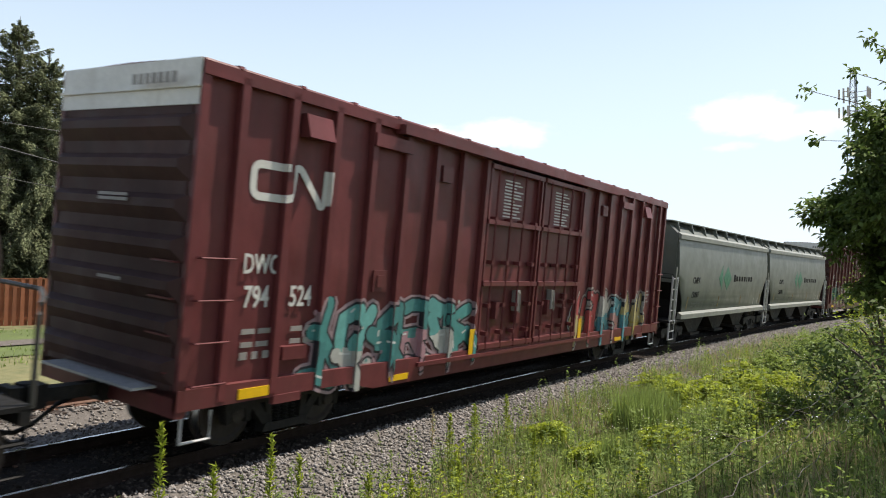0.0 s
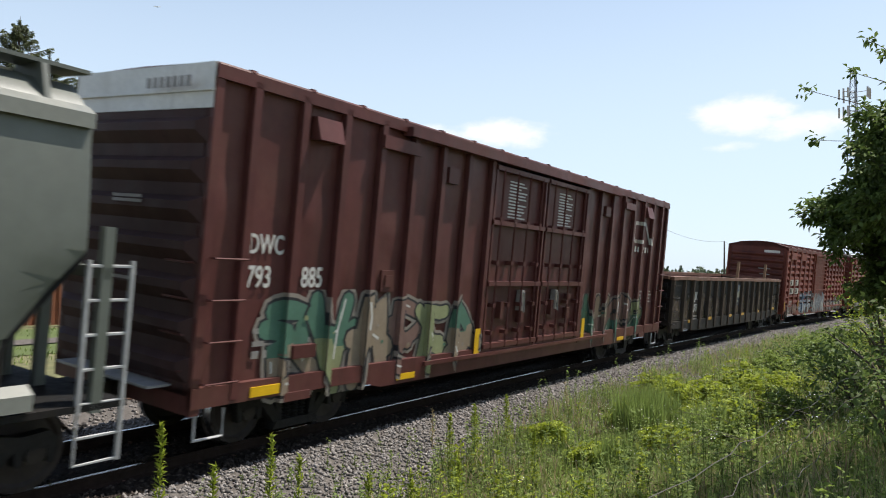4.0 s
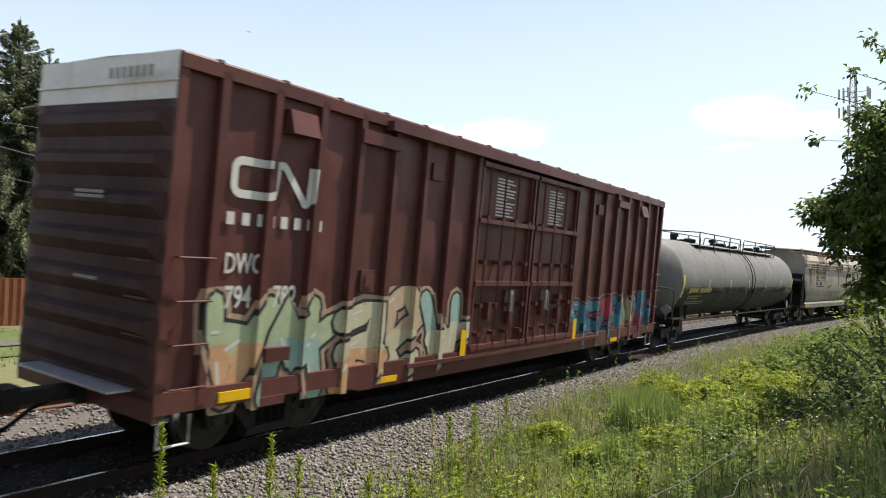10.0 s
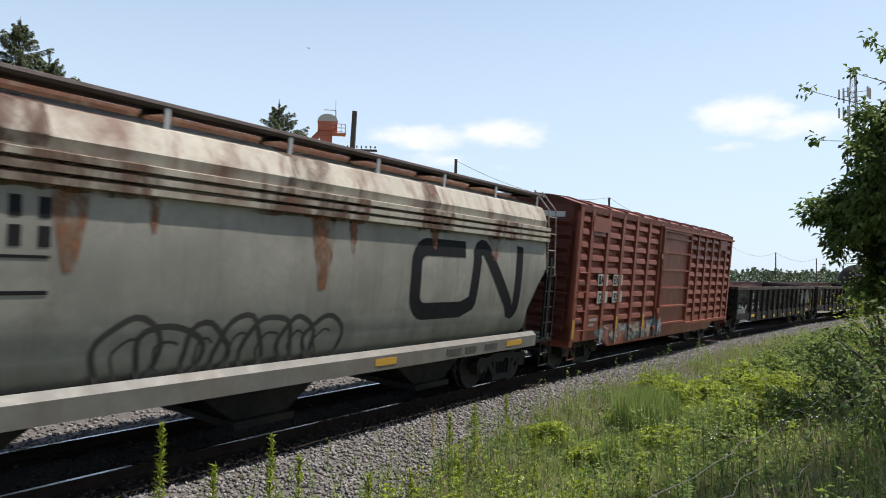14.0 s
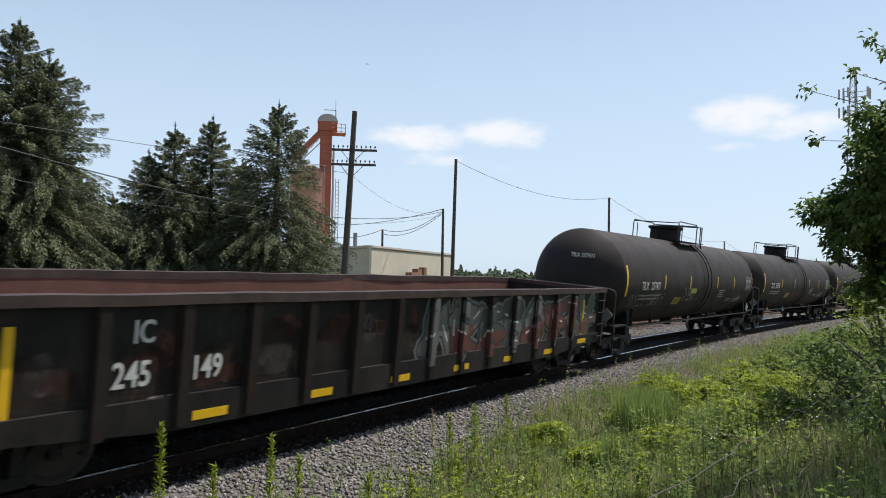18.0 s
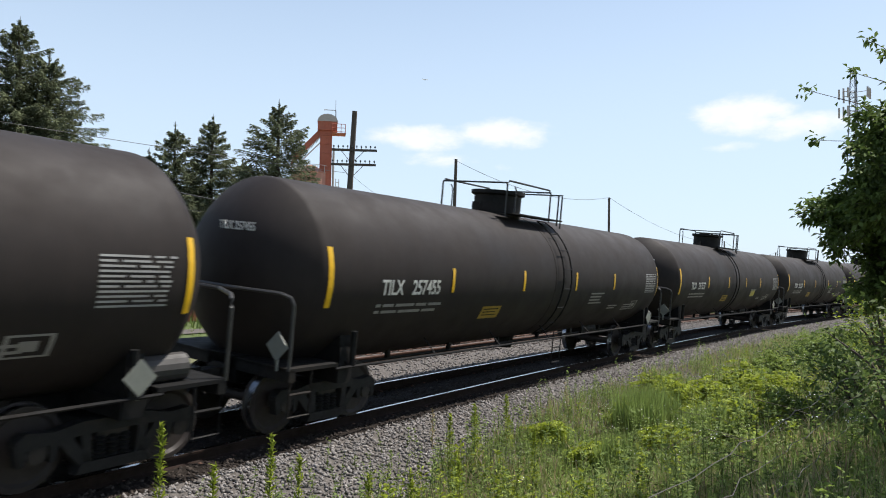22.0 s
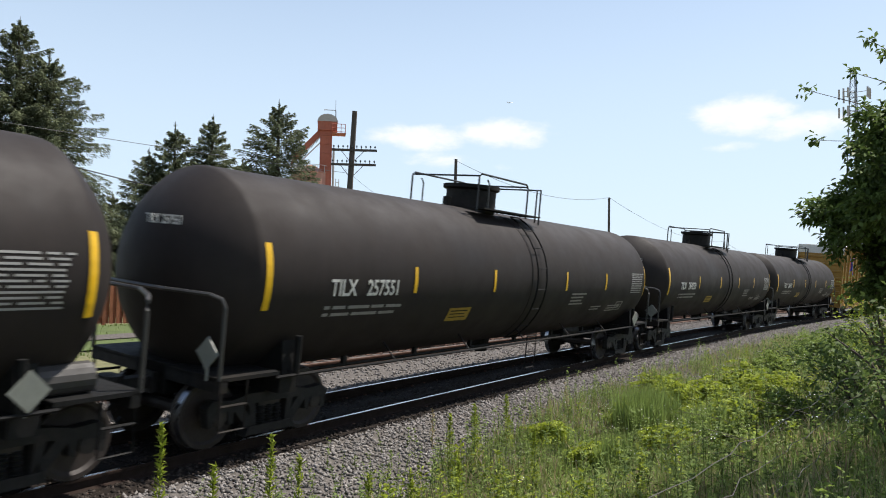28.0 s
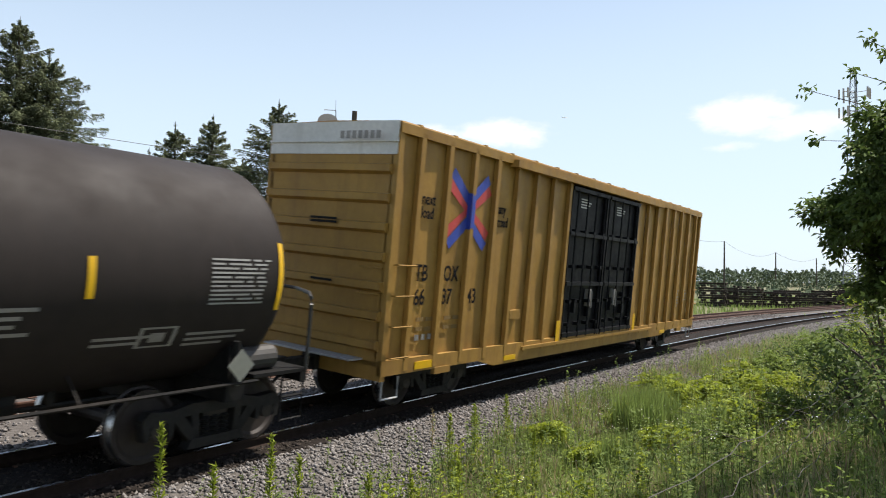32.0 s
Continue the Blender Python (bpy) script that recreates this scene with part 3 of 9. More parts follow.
def lay_paint(bm, layers, zones):
    """Lay convex patches (polygon, material number, depth) on panels, posts and the flanks of the posts."""
    for k, (poly, mi, deep) in enumerate(layers):
        lift = 0.002 + 0.0012 * deep + 0.00002 * (k % 48)
        xs, zs_ = [p[0] for p in poly], [p[1] for p in poly]
        for n, zone in enumerate(zones):
            xa, xb, y = zone[:3]
            if max(xs) < xa - 0.3 or min(xs) > xb + 0.3:
                continue
            c = clip_x(poly, xa, xb)
            if len(zone) > 3 and c:
                c = clip_z(c, zone[3], zone[4])
            if len(c) > 2:
                bm.faces.new([bm.verts.new((u, y - lift, v)) for u, v in c]).material_index = mi
            if len(zone) == 3 and n and zones[n - 1][2] > y + 0.02 and min(xs) < xa < max(xs):
                cutz = []
                for (ua, va), (ub, vb) in zip(poly, poly[1:] + poly[:1]):
                    if (ua - xa) * (ub - xa) < 0:
                        cutz.append(va + (vb - va) * (xa - ua) / (ub - ua))
                if len(cutz) > 1:
                    lo, hi = min(cutz), max(cutz)
                    bm.faces.new([bm.verts.new((xa - lift, yy, v)) for yy, v in ((zones[n - 1][2], lo), (y, lo), (y, hi), (zones[n - 1][2], hi))]).material_index = mi


def graffiti(parent, rng, x0, x1, z0, z1, zones, colours, letters=6, outline=None, name="graffiti", halo=None, solid=0.30):
    """Fat sprayed letter forms: glow behind, dark edge, two-tone fill and small lights."""
    outline = outline or (0.02, 0.02, 0.025)
    halo = halo or tuple(0.55 * c + 0.10 for c in colours[2 % len(colours)])
    mats = [graf_mat(c) for c in colours] + [graf_mat(outline), graf_mat(halo), graf_mat((0.55, 0.54, 0.50))]
    nc, lw, tall = len(colours), (x1 - x0) / letters, z1 - z0
    layers = []

    def ball(c, r, n=8):
        return [(c[0] + r * math.cos(2 * math.pi * q / n), c[1] + r * math.sin(2 * math.pi * q / n)) for q in range(n)]

    for i in range(letters):
        cx, sk = x0 + (i + 0.5) * lw + rng.uniform(-0.05, 0.05) * lw, rng.uniform(-0.25, 0.3)
        h, base = tall * rng.uniform(0.74, 0.92), z0 + tall * rng.uniform(0.05, 0.12)
        shape = rng.choice(LETTER_BONES)
        fu, fv = rng.random() < 0.6, rng.random() < 0.5        # turned over, so that no letter can be read
        shape = [[(1 - u if fu else u, 1 - v if fv else v) for u, v in bone] for bone in shape]
        shape.append([(rng.uniform(-0.1, 0.3), rng.uniform(0.1, 0.9)), (0.5, rng.uniform(0.35, 0.65)), (1.1, rng.uniform(0.1, 1.0))])
        wd = min(lw, h) * solid * rng.uniform(0.85, 1.15)
        fill, low = (i + rng.randrange(2)) % nc, rng.randrange(nc)
        cut_z = base + h * rng.uniform(0.35, 0.6)
        lines = []
        for bone in shape:
            pts = []
            for (u0, v0), (u1, v1) in zip(bone, bone[1:]):
                for q in range(3):
                    pts.append((u0 + (u1 - u0) * q / 3, v0 + (v1 - v0) * q / 3))
            pts.append(bone[-1])
            lines.append([(cx + (u - 0.5 + sk * (v - 0.5)) * lw * 0.95 + 0.04 * math.sin(7 * v + i), base + v * h + 0.05 * math.sin(5 * u + 2 * i)) for u, v in pts])
        top = 5 * (i % 3)
        for grow, mi, deep in ((wd * 0.75, nc + 1, 0), (wd * 0.32, nc, 1 + top), (0.0, fill, 2 + top), (0.0, low, 3 + top)):
            for pts in lines:
                for poly in band_quads(pts, wd + grow) + [ball(p, (wd + grow) / 2) for p in (pts[0], pts[3], pts[-1])]:
                    if mi == low and deep == 3 + top:
                        poly = clip_z(poly, z0 - 1, cut_z + 0.1 * math.sin(9 * poly[0][0]))
                    poly = clip_z(poly, z0 - 0.03, z1 + 0.12) if poly else poly
                    if len(poly) > 2:
                        layers.append((poly, mi, deep))
        for q in range(3):                                    # lights along the strokes
            ln = rng.choice(lines)
            k = rng.randrange(len(ln) - 1)
            a, b = ln[k], ln[k + 1]
            layers += [(poly, nc + 2, 4 + top) for poly in band_quads([(a[0] - wd * 0.22, a[1] + wd * 0.12), (b[0] - wd * 0.22, b[1] + wd * 0.12)], wd * 0.14)]
        for q in range(2):                                    # drops and loose dashes
            c = (rng.uniform(cx - lw / 2, cx + lw / 2), rng.uniform(z0 + 0.08, z1))
            layers.append((ball(c, rng.uniform(0.02, 0.05), 7), rng.randrange(nc + 3), 16))
    bm = bmesh.new()
    lay_paint(bm, layers, zones)
    return part(name, bm, mats, parent, "spray-painted lettering")


def zones_of(posts, x0, x1, y_panel, y_post, half):
    z, u = [], x0
    for p in posts:
        if x0 < p < x1:
            z += [(u, p - half, y_panel), (p - half, p + half, y_post)]
            u = p + half
    z.append((u, x1, y_panel))
    return z


def band_quads(pts, width):
    pts = [Vector((p[0], p[1])) for p in pts]
    out = []
    n = len(pts)
    nr = []
    for i in range(n):
        a, b = pts[max(0, i - 1)], pts[min(n - 1, i + 1)]
        d = (b - a).normalized()
        nr.append(Vector((-d.y, d.x)) * width / 2)
    for i in range(n - 1):
        q = [pts[i] + nr[i], pts[i + 1] + nr[i + 1], pts[i + 1] - nr[i + 1], pts[i] - nr[i]]
        out.append([(v.x, v.y) for v in q])
    return out


def painted(parent, name, layers, zones, mats, label=""):
    """Flat paint: layers of (polygon, material number) cut over panels and posts."""
    bm = bmesh.new()
    lay_paint(bm, [(poly, mi, mi) for poly, mi in layers], zones)
    return part(name, bm, mats, parent, label)


def monogram(parent, mat, x, z, w, h, zones, t):
    """Two joined letters drawn as one bent band."""
    r = h * 0.22
    a = [(x + w * 0.42, z + h - t / 2), (x + r + t / 2, z + h - t / 2)] + arc(x + r + t / 2, z + h - r - t / 2, r, 90, 180, 5)[1:]
    b = arc(x + r + t / 2, z + r + t / 2, r, 180, 270, 5) + [(x + w * 0.40, z + t / 2)] + [(x + w * 0.5, z + t / 2 + r * 0.4)]
    c = [(x + w * 0.5, z + t / 2 + r * 0.4), (x + w * 0.53, z + h - r)] + arc(x + w * 0.53 + r * 0.6, z + h - r, r * 0.75, 180, 40, 5)[1:]
    c += [(x + w * 0.86, z + r * 0.7)] + arc(x + w * 0.90, z + r * 0.7, r * 0.6, 220, 360, 5)[1:] + [(x + w - t / 2, z + h)]
    way = []
    for p, q in zip(a + b + c, (a + b + c)[1:]):
        n = max(1, int(math.hypot(q[0] - p[0], q[1] - p[1]) / 0.16))
        way += [(p[0] + (q[0] - p[0]) * k / n, p[1] + (q[1] - p[1]) * k / n) for k in range(n)]
    way.append(c[-1])
    return painted(parent, "monogram", [(q, 0) for q in band_quads(way, t)], zones, [mat], "bent-band logo shape")


# ---------------------------------------------------------------- long high boxcar with outside posts
def dented_sheet(bm, x0, x1, y, z0, z1, seed, depth=0.032):
    """Thin side sheet, pushed in unevenly between its posts."""
    nx, nz = max(2, int((x1 - x0) / 0.10)), int((z1 - z0) / 0.14)
    rows_ = []
    for j in range(nz + 1):
        z = z0 + (z1 - z0) * j / nz
        rows_.append([])
        for i in range(nx + 1):
            x = x0 + (x1 - x0) * i / nx
            v = noise.noise((x * 1.7, z * 1.1, seed)) + 0.45 * noise.noise((x * 3.6, z * 2.6, seed + 9))
            rows_[-1].append(bm.verts.new((x, y + depth * min(1.0, max(0.0, 0.5 + 0.75 * v)), z)))
    for a, b in zip(rows_, rows_[1:]):
        for i in range(nx):
            bm.faces.new((a[i], a[i + 1], b[i + 1], b[i]))


def side_walls(car, half, hw, z0, z1, mat, door_half, seed):
    """Side sheets, split at the doors; the near ones dented."""
    for sy in (-1, 1):
        for a, b in ((-half, -door_half), (door_half, half)):
            if sy > 0:
                part("side_wall", boxes((a, b, hw - 0.08, hw, z0, z1)), mat, car)
            else:
                bm = boxes((a, b, -hw + 0.036, -hw + 0.08, z0, z1))
                dented_sheet(bm, a, b, -hw, z0, z1, seed)
                part("side_wall", bm, mat, car, smooth=True)


def high_boxcar(name, centre, mat, label, mark, number, rng, white_end=True, mono=None, grafs=(), door_mat=None, extra=None, spread=False, web=None):
    half, hw, z0, z1, base = 9.02, 1.43, 0.72, 4.9, 13.6
    car = new_car(name, centre, base, label, "boxcar")
    post_y = hw + 0.09
    dh = 2.38
    part("floor", boxes((-half + 0.1, half - 0.1, -hw + 0.1, hw - 0.1, 0.95, 1.1)), M["under"], car)
    side_walls(car, half, hw, 1.0, z1, mat, dh, centre)
    # side sill: fish-belly that deepens between the trucks
    for sy in (-1, 1):
        bm = bmesh.new()
        prism(bm, [(-half, 1.05), (half, 1.05), (half, 0.80), (6.0, 0.80), (5.4, 0.66), (-5.4, 0.66), (-6.0, 0.80), (-half, 0.80)], sy * (hw + 0.03) - 0.05, sy * (hw + 0.03) + 0.05, "y")
        part("side_sill", tidy(bm), mat, car)
        part("top_chord", boxes((-half, half, sy * (hw + 0.02) - 0.07, sy * (hw + 0.02) + 0.07, z1 - 0.14, z1 + 0.02)), mat, car)
    # roof with cross seams and low pitch
    bm = bmesh.new()
    prism(bm, [(-hw - 0.08, z1 + 0.02), (hw + 0.08, z1 + 0.02), (hw + 0.06, z1 + 0.05), (0, z1 + 0.08), (-hw - 0.06, z1 + 0.05)], -half + 0.02, half - 0.02, "x")
    roof = part("roof", tidy(bm), mat, car)
    for i in range(17):
        x = -half + 0.55 + i * (2 * half - 1.1) / 16
        bm = bmesh.new()
        prism(bm, [(-hw - 0.085, z1 + 0.03), (hw + 0.085, z1 + 0.03), (hw + 0.07, z1 + 0.07), (0, z1 + 0.10), (-hw - 0.07, z1 + 0.07)], x - 0.04, x + 0.04, "x")
        part("roof_seam", tidy(bm), mat, roof)
    # posts
    posts = [-8.38 + i * 0.853 for i in range(8)]
    posts = posts + [-p for p in posts]
    pm = mesh_of(boxes((-0.06, 0.06, -post_y, -hw + 0.002, 0.85, z1 - 0.06)), "post", mat)
    pm2 = mesh_of(boxes((-0.06, 0.06, hw - 0.002, post_y, 0.85, z1 - 0.06)), "post", mat)
    for p in posts:
        part("post", pm, mat, car, m=Matrix.Translation((p, 0, 0)))
        part("post", pm2, mat, car, m=Matrix.Translation((p, 0, 0)))
    # doors
    dm = door_mat or mat
    for sy in (-1, 1):
        for k, (a, b) in enumerate(((-dh + 0.06, -0.05), (0.05, dh - 0.06))):
            yo, yi = sy * (hw - 0.02), sy * (hw - 0.10)
            door = part("door", boxes((a, b, min(yo, yi), max(yo, yi), 1.0, z1 - 0.22)), dm, car)
            for z in (1.09, 2.32, 3.53, z1 - 0.30):
                part("door_beam", boxes((a, b, min(yo, sy * (hw + 0.13)), max(yo, sy * (hw + 0.13)), z - 0.045, z + 0.045)), dm, door)
            for u in (a + 0.03, b - 0.03):
                part("door_edge", boxes((u - 0.03, u + 0.03, min(yo, sy * (hw + 0.10)), max(yo, sy * (hw + 0.10)), 1.0, z1 - 0.24)), dm, door)
            for u in (0.12, 0.38, 0.62, 0.88):
                bm = bmesh.new()
                x = a + (b - a) * u
                tube(bm, [(x, sy * (hw + 0.12), 1.02), (x, sy * (hw + 0.12), z1 - 0.3)], 0.022, 6)
                for z in (1.35, 1.9, 2.75, 3.6):
                    box(bm, x - 0.05, x + 0.05, min(sy * hw, sy * (hw + 0.14)), max(sy * hw, sy * (hw + 0.14)), z - 0.05, z + 0.03)
                part("lock_rod", bm, dm, door)
            bm = bmesh.new()
            xm = (a + b) / 2 + (0.35 if k == 0 else -0.35)
            tube(bm, [(xm, sy * (hw + 0.10), 2.15), (xm, sy * (hw + 0.16), 2.12), (xm + 0.03, sy * (hw + 0.16), 1.72)], 0.02, 6)
            box(bm, xm - 0.06, xm + 0.06, min(sy * hw, sy * (hw + 0.13)), max(sy * hw, sy * (hw + 0.13)), 1.75, 2.18)
            part("door_lever", bm, M["stencil_dim"], door)
            for u, zc_, hh in ((0.30, 1.78, 0.34), (0.70, 1.62, 0.26), (0.70, 2.02, 0.12)):
                x = a + (b - a) * u
                part("lock_plate", boxes((x - 0.07, x + 0.07, min(sy * (hw - 0.02), sy * (hw + 0.10)), max(sy * (hw - 0.02), sy * (hw + 0.10)), zc_ - hh / 2, zc_ + hh / 2)), dm, door)
        part("door_track", boxes((-dh - 2.9, dh + 1.9, sy * (hw + 0.11) - 0.10, sy * (hw + 0.11) + 0.10, z1 - 0.20, z1 - 0.05)), mat, car)
        part("door_rail", boxes((-dh - 1.9, dh + 1.9, sy * (hw + 0.10) - 0.03, sy * (hw + 0.10) + 0.03, 0.90, 0.97)), mat, car)
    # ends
    # yellow ends keep the side paint; brown ends get the copy with painted shade
    em = mat if mat is M["yellow"] else M["end_grime_shade"]
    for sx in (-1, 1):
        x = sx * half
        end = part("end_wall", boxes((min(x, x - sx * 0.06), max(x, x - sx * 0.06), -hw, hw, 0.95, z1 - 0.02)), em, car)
        part("corner_post", boxes((min(x, x - sx * 0.12), max(x, x - sx * 0.12), -hw - 0.07, -hw, 0.72, z1)), mat, car)
        part("corner_post", boxes((min(x, x - sx * 0.12), max(x, x - sx * 0.12), hw, hw + 0.07, 0.72, z1)), mat, car)
        n = 7
        for i in range(n):
            z = 1.30 + i * 0.48
            bm = bmesh.new()
            foot = [bm.verts.new((x, y, z + dz)) for y, dz in ((-hw + 0.01, -0.20), (hw - 0.01, -0.20), (hw - 0.01, 0.12), (-hw + 0.01, 0.12))]
            ridge = [bm.verts.new((x + sx * 0.11, y, z + dz)) for y, dz in ((-hw + 0.13, -0.05), (hw - 0.13, -0.05), (hw - 0.13, 0.05), (-hw + 0.13, 0.05))]
            bm.faces.new(ridge)
            for q in range(4):
                bm.faces.new((foot[q], foot[(q + 1) % 4], ridge[(q + 1) % 4], ridge[q]))
            if mat is M["yellow"]:                  # narrow square ledges
                bm.clear()
                prism(bm, [(x, z - 0.11), (x + sx * 0.10, z - 0.06), (x + sx * 0.10, z + 0.05), (x, z + 0.07)], -hw + 0.02, hw - 0.02, "y")
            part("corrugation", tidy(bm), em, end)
        part("end_lip", boxes((min(x, x + sx * 0.05), max(x, x + sx * 0.05), -hw - 0.05, hw + 0.05, z1 - 0.30, z1 - 0.27)), M["white_end"] if white_end else mat, car)
        part("end_panel", boxes((min(x, x + sx * 0.015), max(x, x + sx * 0.015), -hw - 0.04, hw + 0.04, z1 - 0.50, z1 + 0.05)), M["white_end"] if white_end else mat, car,
             "off-white top panel" if white_end else "")
        part("end_sill", boxes((min(x, x - sx * 0.2), max(x, x - sx * 0.2), -hw, hw, 0.72, 1.02)), mat, car)
        part("crossover_step", boxes((min(x, x + sx * 0.32), max(x, x + sx * 0.32), -1.1, 0.9, 1.02, 1.05)), M["bright"], car)
        end_ladder(car, x, -hw + 0.08, -hw + 0.5, 1.25, 2.55, 4, mat)
        ladder(car, min(x - sx * 0.12, x - sx * 0.62), max(x - sx * 0.12, x - sx * 0.62), -hw - 0.05, 1.10, 2.62, 4, mat, 0.11, False)
        bm = bmesh.new()
        tube(bm, [(x - sx * 0.12, -hw - 0.02, 0.75), (x - sx * 0.12, -hw - 0.02, 0.40), (x - sx * 0.55, -hw - 0.02, 0.40), (x - sx * 0.55, -hw - 0.02, 0.75)], 0.022, 6)
        part("sill_step", bm, M["bright"], car)
        part("jacking_pad", boxes((x - sx * 2.0, x - sx * 1.5, -hw - 0.10, -hw - 0.02, 0.70, 0.82)) if sx > 0 else boxes((x + 1.5, x + 2.0, -hw - 0.10, -hw - 0.02, 0.70, 0.82)), mat, car)
    # hood boxes under the eave near both ends of the door track
    for x in (() if mat is M["yellow"] else (-7.34, 6.75)):
        bm = bmesh.new()
        prism(bm, [(-hw - 0.20, 4.30), (-hw, 4.30), (-hw, 4.62), (-hw - 0.10, 4.62)], x, x + 0.5, "x")
        part("vent_hood", tidy(bm), mat, car)
    for xa, xb, za, zb, dp in (() if mat is M["yellow"] else ((-5.87, -4.92, 4.42, 4.62, 0.13), (-3.93, -3.60, 4.10, 4.38, 0.07), (3.60, 3.93, 4.10, 4.36, 0.07), (4.92, 5.68, 4.42, 4.60, 0.13))):
        part("track_bracket", boxes((xa, xb, -hw - dp, -hw + 0.03, za, zb)), mat, car)
    pb = 2.5 if mat is M["yellow"] else 0.0
    part("placard_board", boxes((-7.42 + pb, -6.98 + pb, -hw - 0.10, -hw + 0.03, 1.28 + 0.12 * pb, 1.46 + 0.12 * pb)), mat, car)
    if mat is not M["yellow"]:
        part("defect_box", boxes((-5.55, -5.22, -hw - 0.03, -hw + 0.03, 2.18, 2.52), (-5.47, -5.30, -hw - 0.05, -hw - 0.03, 2.26, 2.44)), mat, car)
    add_trucks(car, base, centre)
    add_couplers(car, half, half + 0.95)
    yp = -hw - 0.004
    zs = zones_of(posts, -half + 0.13, half - 0.13, -hw, -post_y, 0.06)
    ink = M["stencil_dark"] if mat is M["yellow"] else M["stencil"]
    z_mark = 2.70 if spread else 2.44
    if mark and mat is M["yellow"]:
        for words, x, z in (("TB", -8.22, 2.36), ("OX", -7.36, 2.36), (number[:2], -8.20, 1.94), (number[2:4], -7.36, 1.94), (number[4:], -6.50, 1.94)):
            letter(words, 0.40, ink, car, x, yp, z, 0.8)
    elif mark:
        letter(mark, 0.36, ink, car, -8.14 if not spread else -8.28, yp, z_mark, 0.68)
        letter(number[:3], 0.40, ink, car, -8.10 if not spread else -8.28, yp, z_mark - 0.44, 0.72)
        letter(number[3:], 0.40, ink, car, -7.30, yp, z_mark - 0.44, 0.72)
    if mark:
        for x in (-8.08, -7.22):
            bars(car, M["stencil_dim"] if ink is not M["stencil_dark"] else graf_mat((0.22, 0.13, 0.04)), x, -hw, 1.72, [[0.22, 0.26], [0.2, 0.2]], 0.07, 0.10)
        bars(car, M["stencil_dim"], -8.08, -hw, 1.42, [[0.12, 0.10, 0.12, 0.1]], 0.10, 0.05)
        bars(car, M["stencil_dim"], 6.72, -hw, 2.1, [0.5, 0.42, 0.5, 0.46, 0.5, 0.4], 0.045, 0.06)
        bars(car, M["stencil_dim"], 7.62, -hw, 2.1, [0.42, 0.5, 0.36, 0.5], 0.045, 0.06)
        for i in range(7):
            part("end_stencil", boxes((-half - 0.145, -half - 0.139, -1.2 + i * 0.13, -1.2 + i * 0.13 + 0.09, z1 - 0.26, z1 - 0.13)), M["stencil_dim"], car)
        for wd, z in ((0.62, 3.30), (0.62, 3.24), (0.5, 2.26)):
            part("end_stencil", boxes((-half - 0.136, -half - 0.131, -0.4, -0.4 + wd, z - 0.02, z + 0.02)), M["stencil_dark"] if mat is M["yellow"] else M["stencil_dim"], car)
    part("yellow_plate", boxes((-8.12, -7.62, -post_y - 0.006, -hw - 0.03, 0.84, 0.97)), M["reflect"], car)
    for x in (-2.53, 2.62, -5.0, 5.2):
        part("reflector", boxes((x - 0.09, x + 0.09, -post_y - 0.012, -post_y - 0.004, 0.95, 1.45)) if abs(x) < 3 else boxes((x, x + 0.5, -hw - 0.09, -hw - 0.082, 0.72, 0.82)), M["reflect"], car)
    for a in (-1.55, 0.85):
        bars(car, M["stencil"], a, -hw + 0.018, 4.42, [0.4, 0.62, 0.56, 0.44] if mat is M["yellow"] else [0.62, 0.74, 0.50, 0.78, 0.70, 0.74, 0.42, 0.76, 0.64, 0.70, 0.58, 0.74], 0.030, 0.036, "door_notice")
    for i, (x0, x1, cols, n, zt) in enumerate(grafs):
        zz = [z for z in zones_of(posts, x0 - 0.5, x1 + 0.5, -hw, -post_y, 0.06)]
        graffiti(car, rng, x0, x1, 0.70, zt, zz, cols, n)
    if mono:
        monogram(car, M["stencil"], *mono, zs, 0.105)
    if web:
        for x, wd in ((web[0], 0.6), (web[0] + 0.9, 0.6)):
            bars(car, M["stencil"], x, -hw, web[1], [[0.12, 0.12, 0.12, 0.04]], 0.16, 0.05, "address_bar")
    if extra:
        extra(car, hw, post_y, half, zs)
    return car


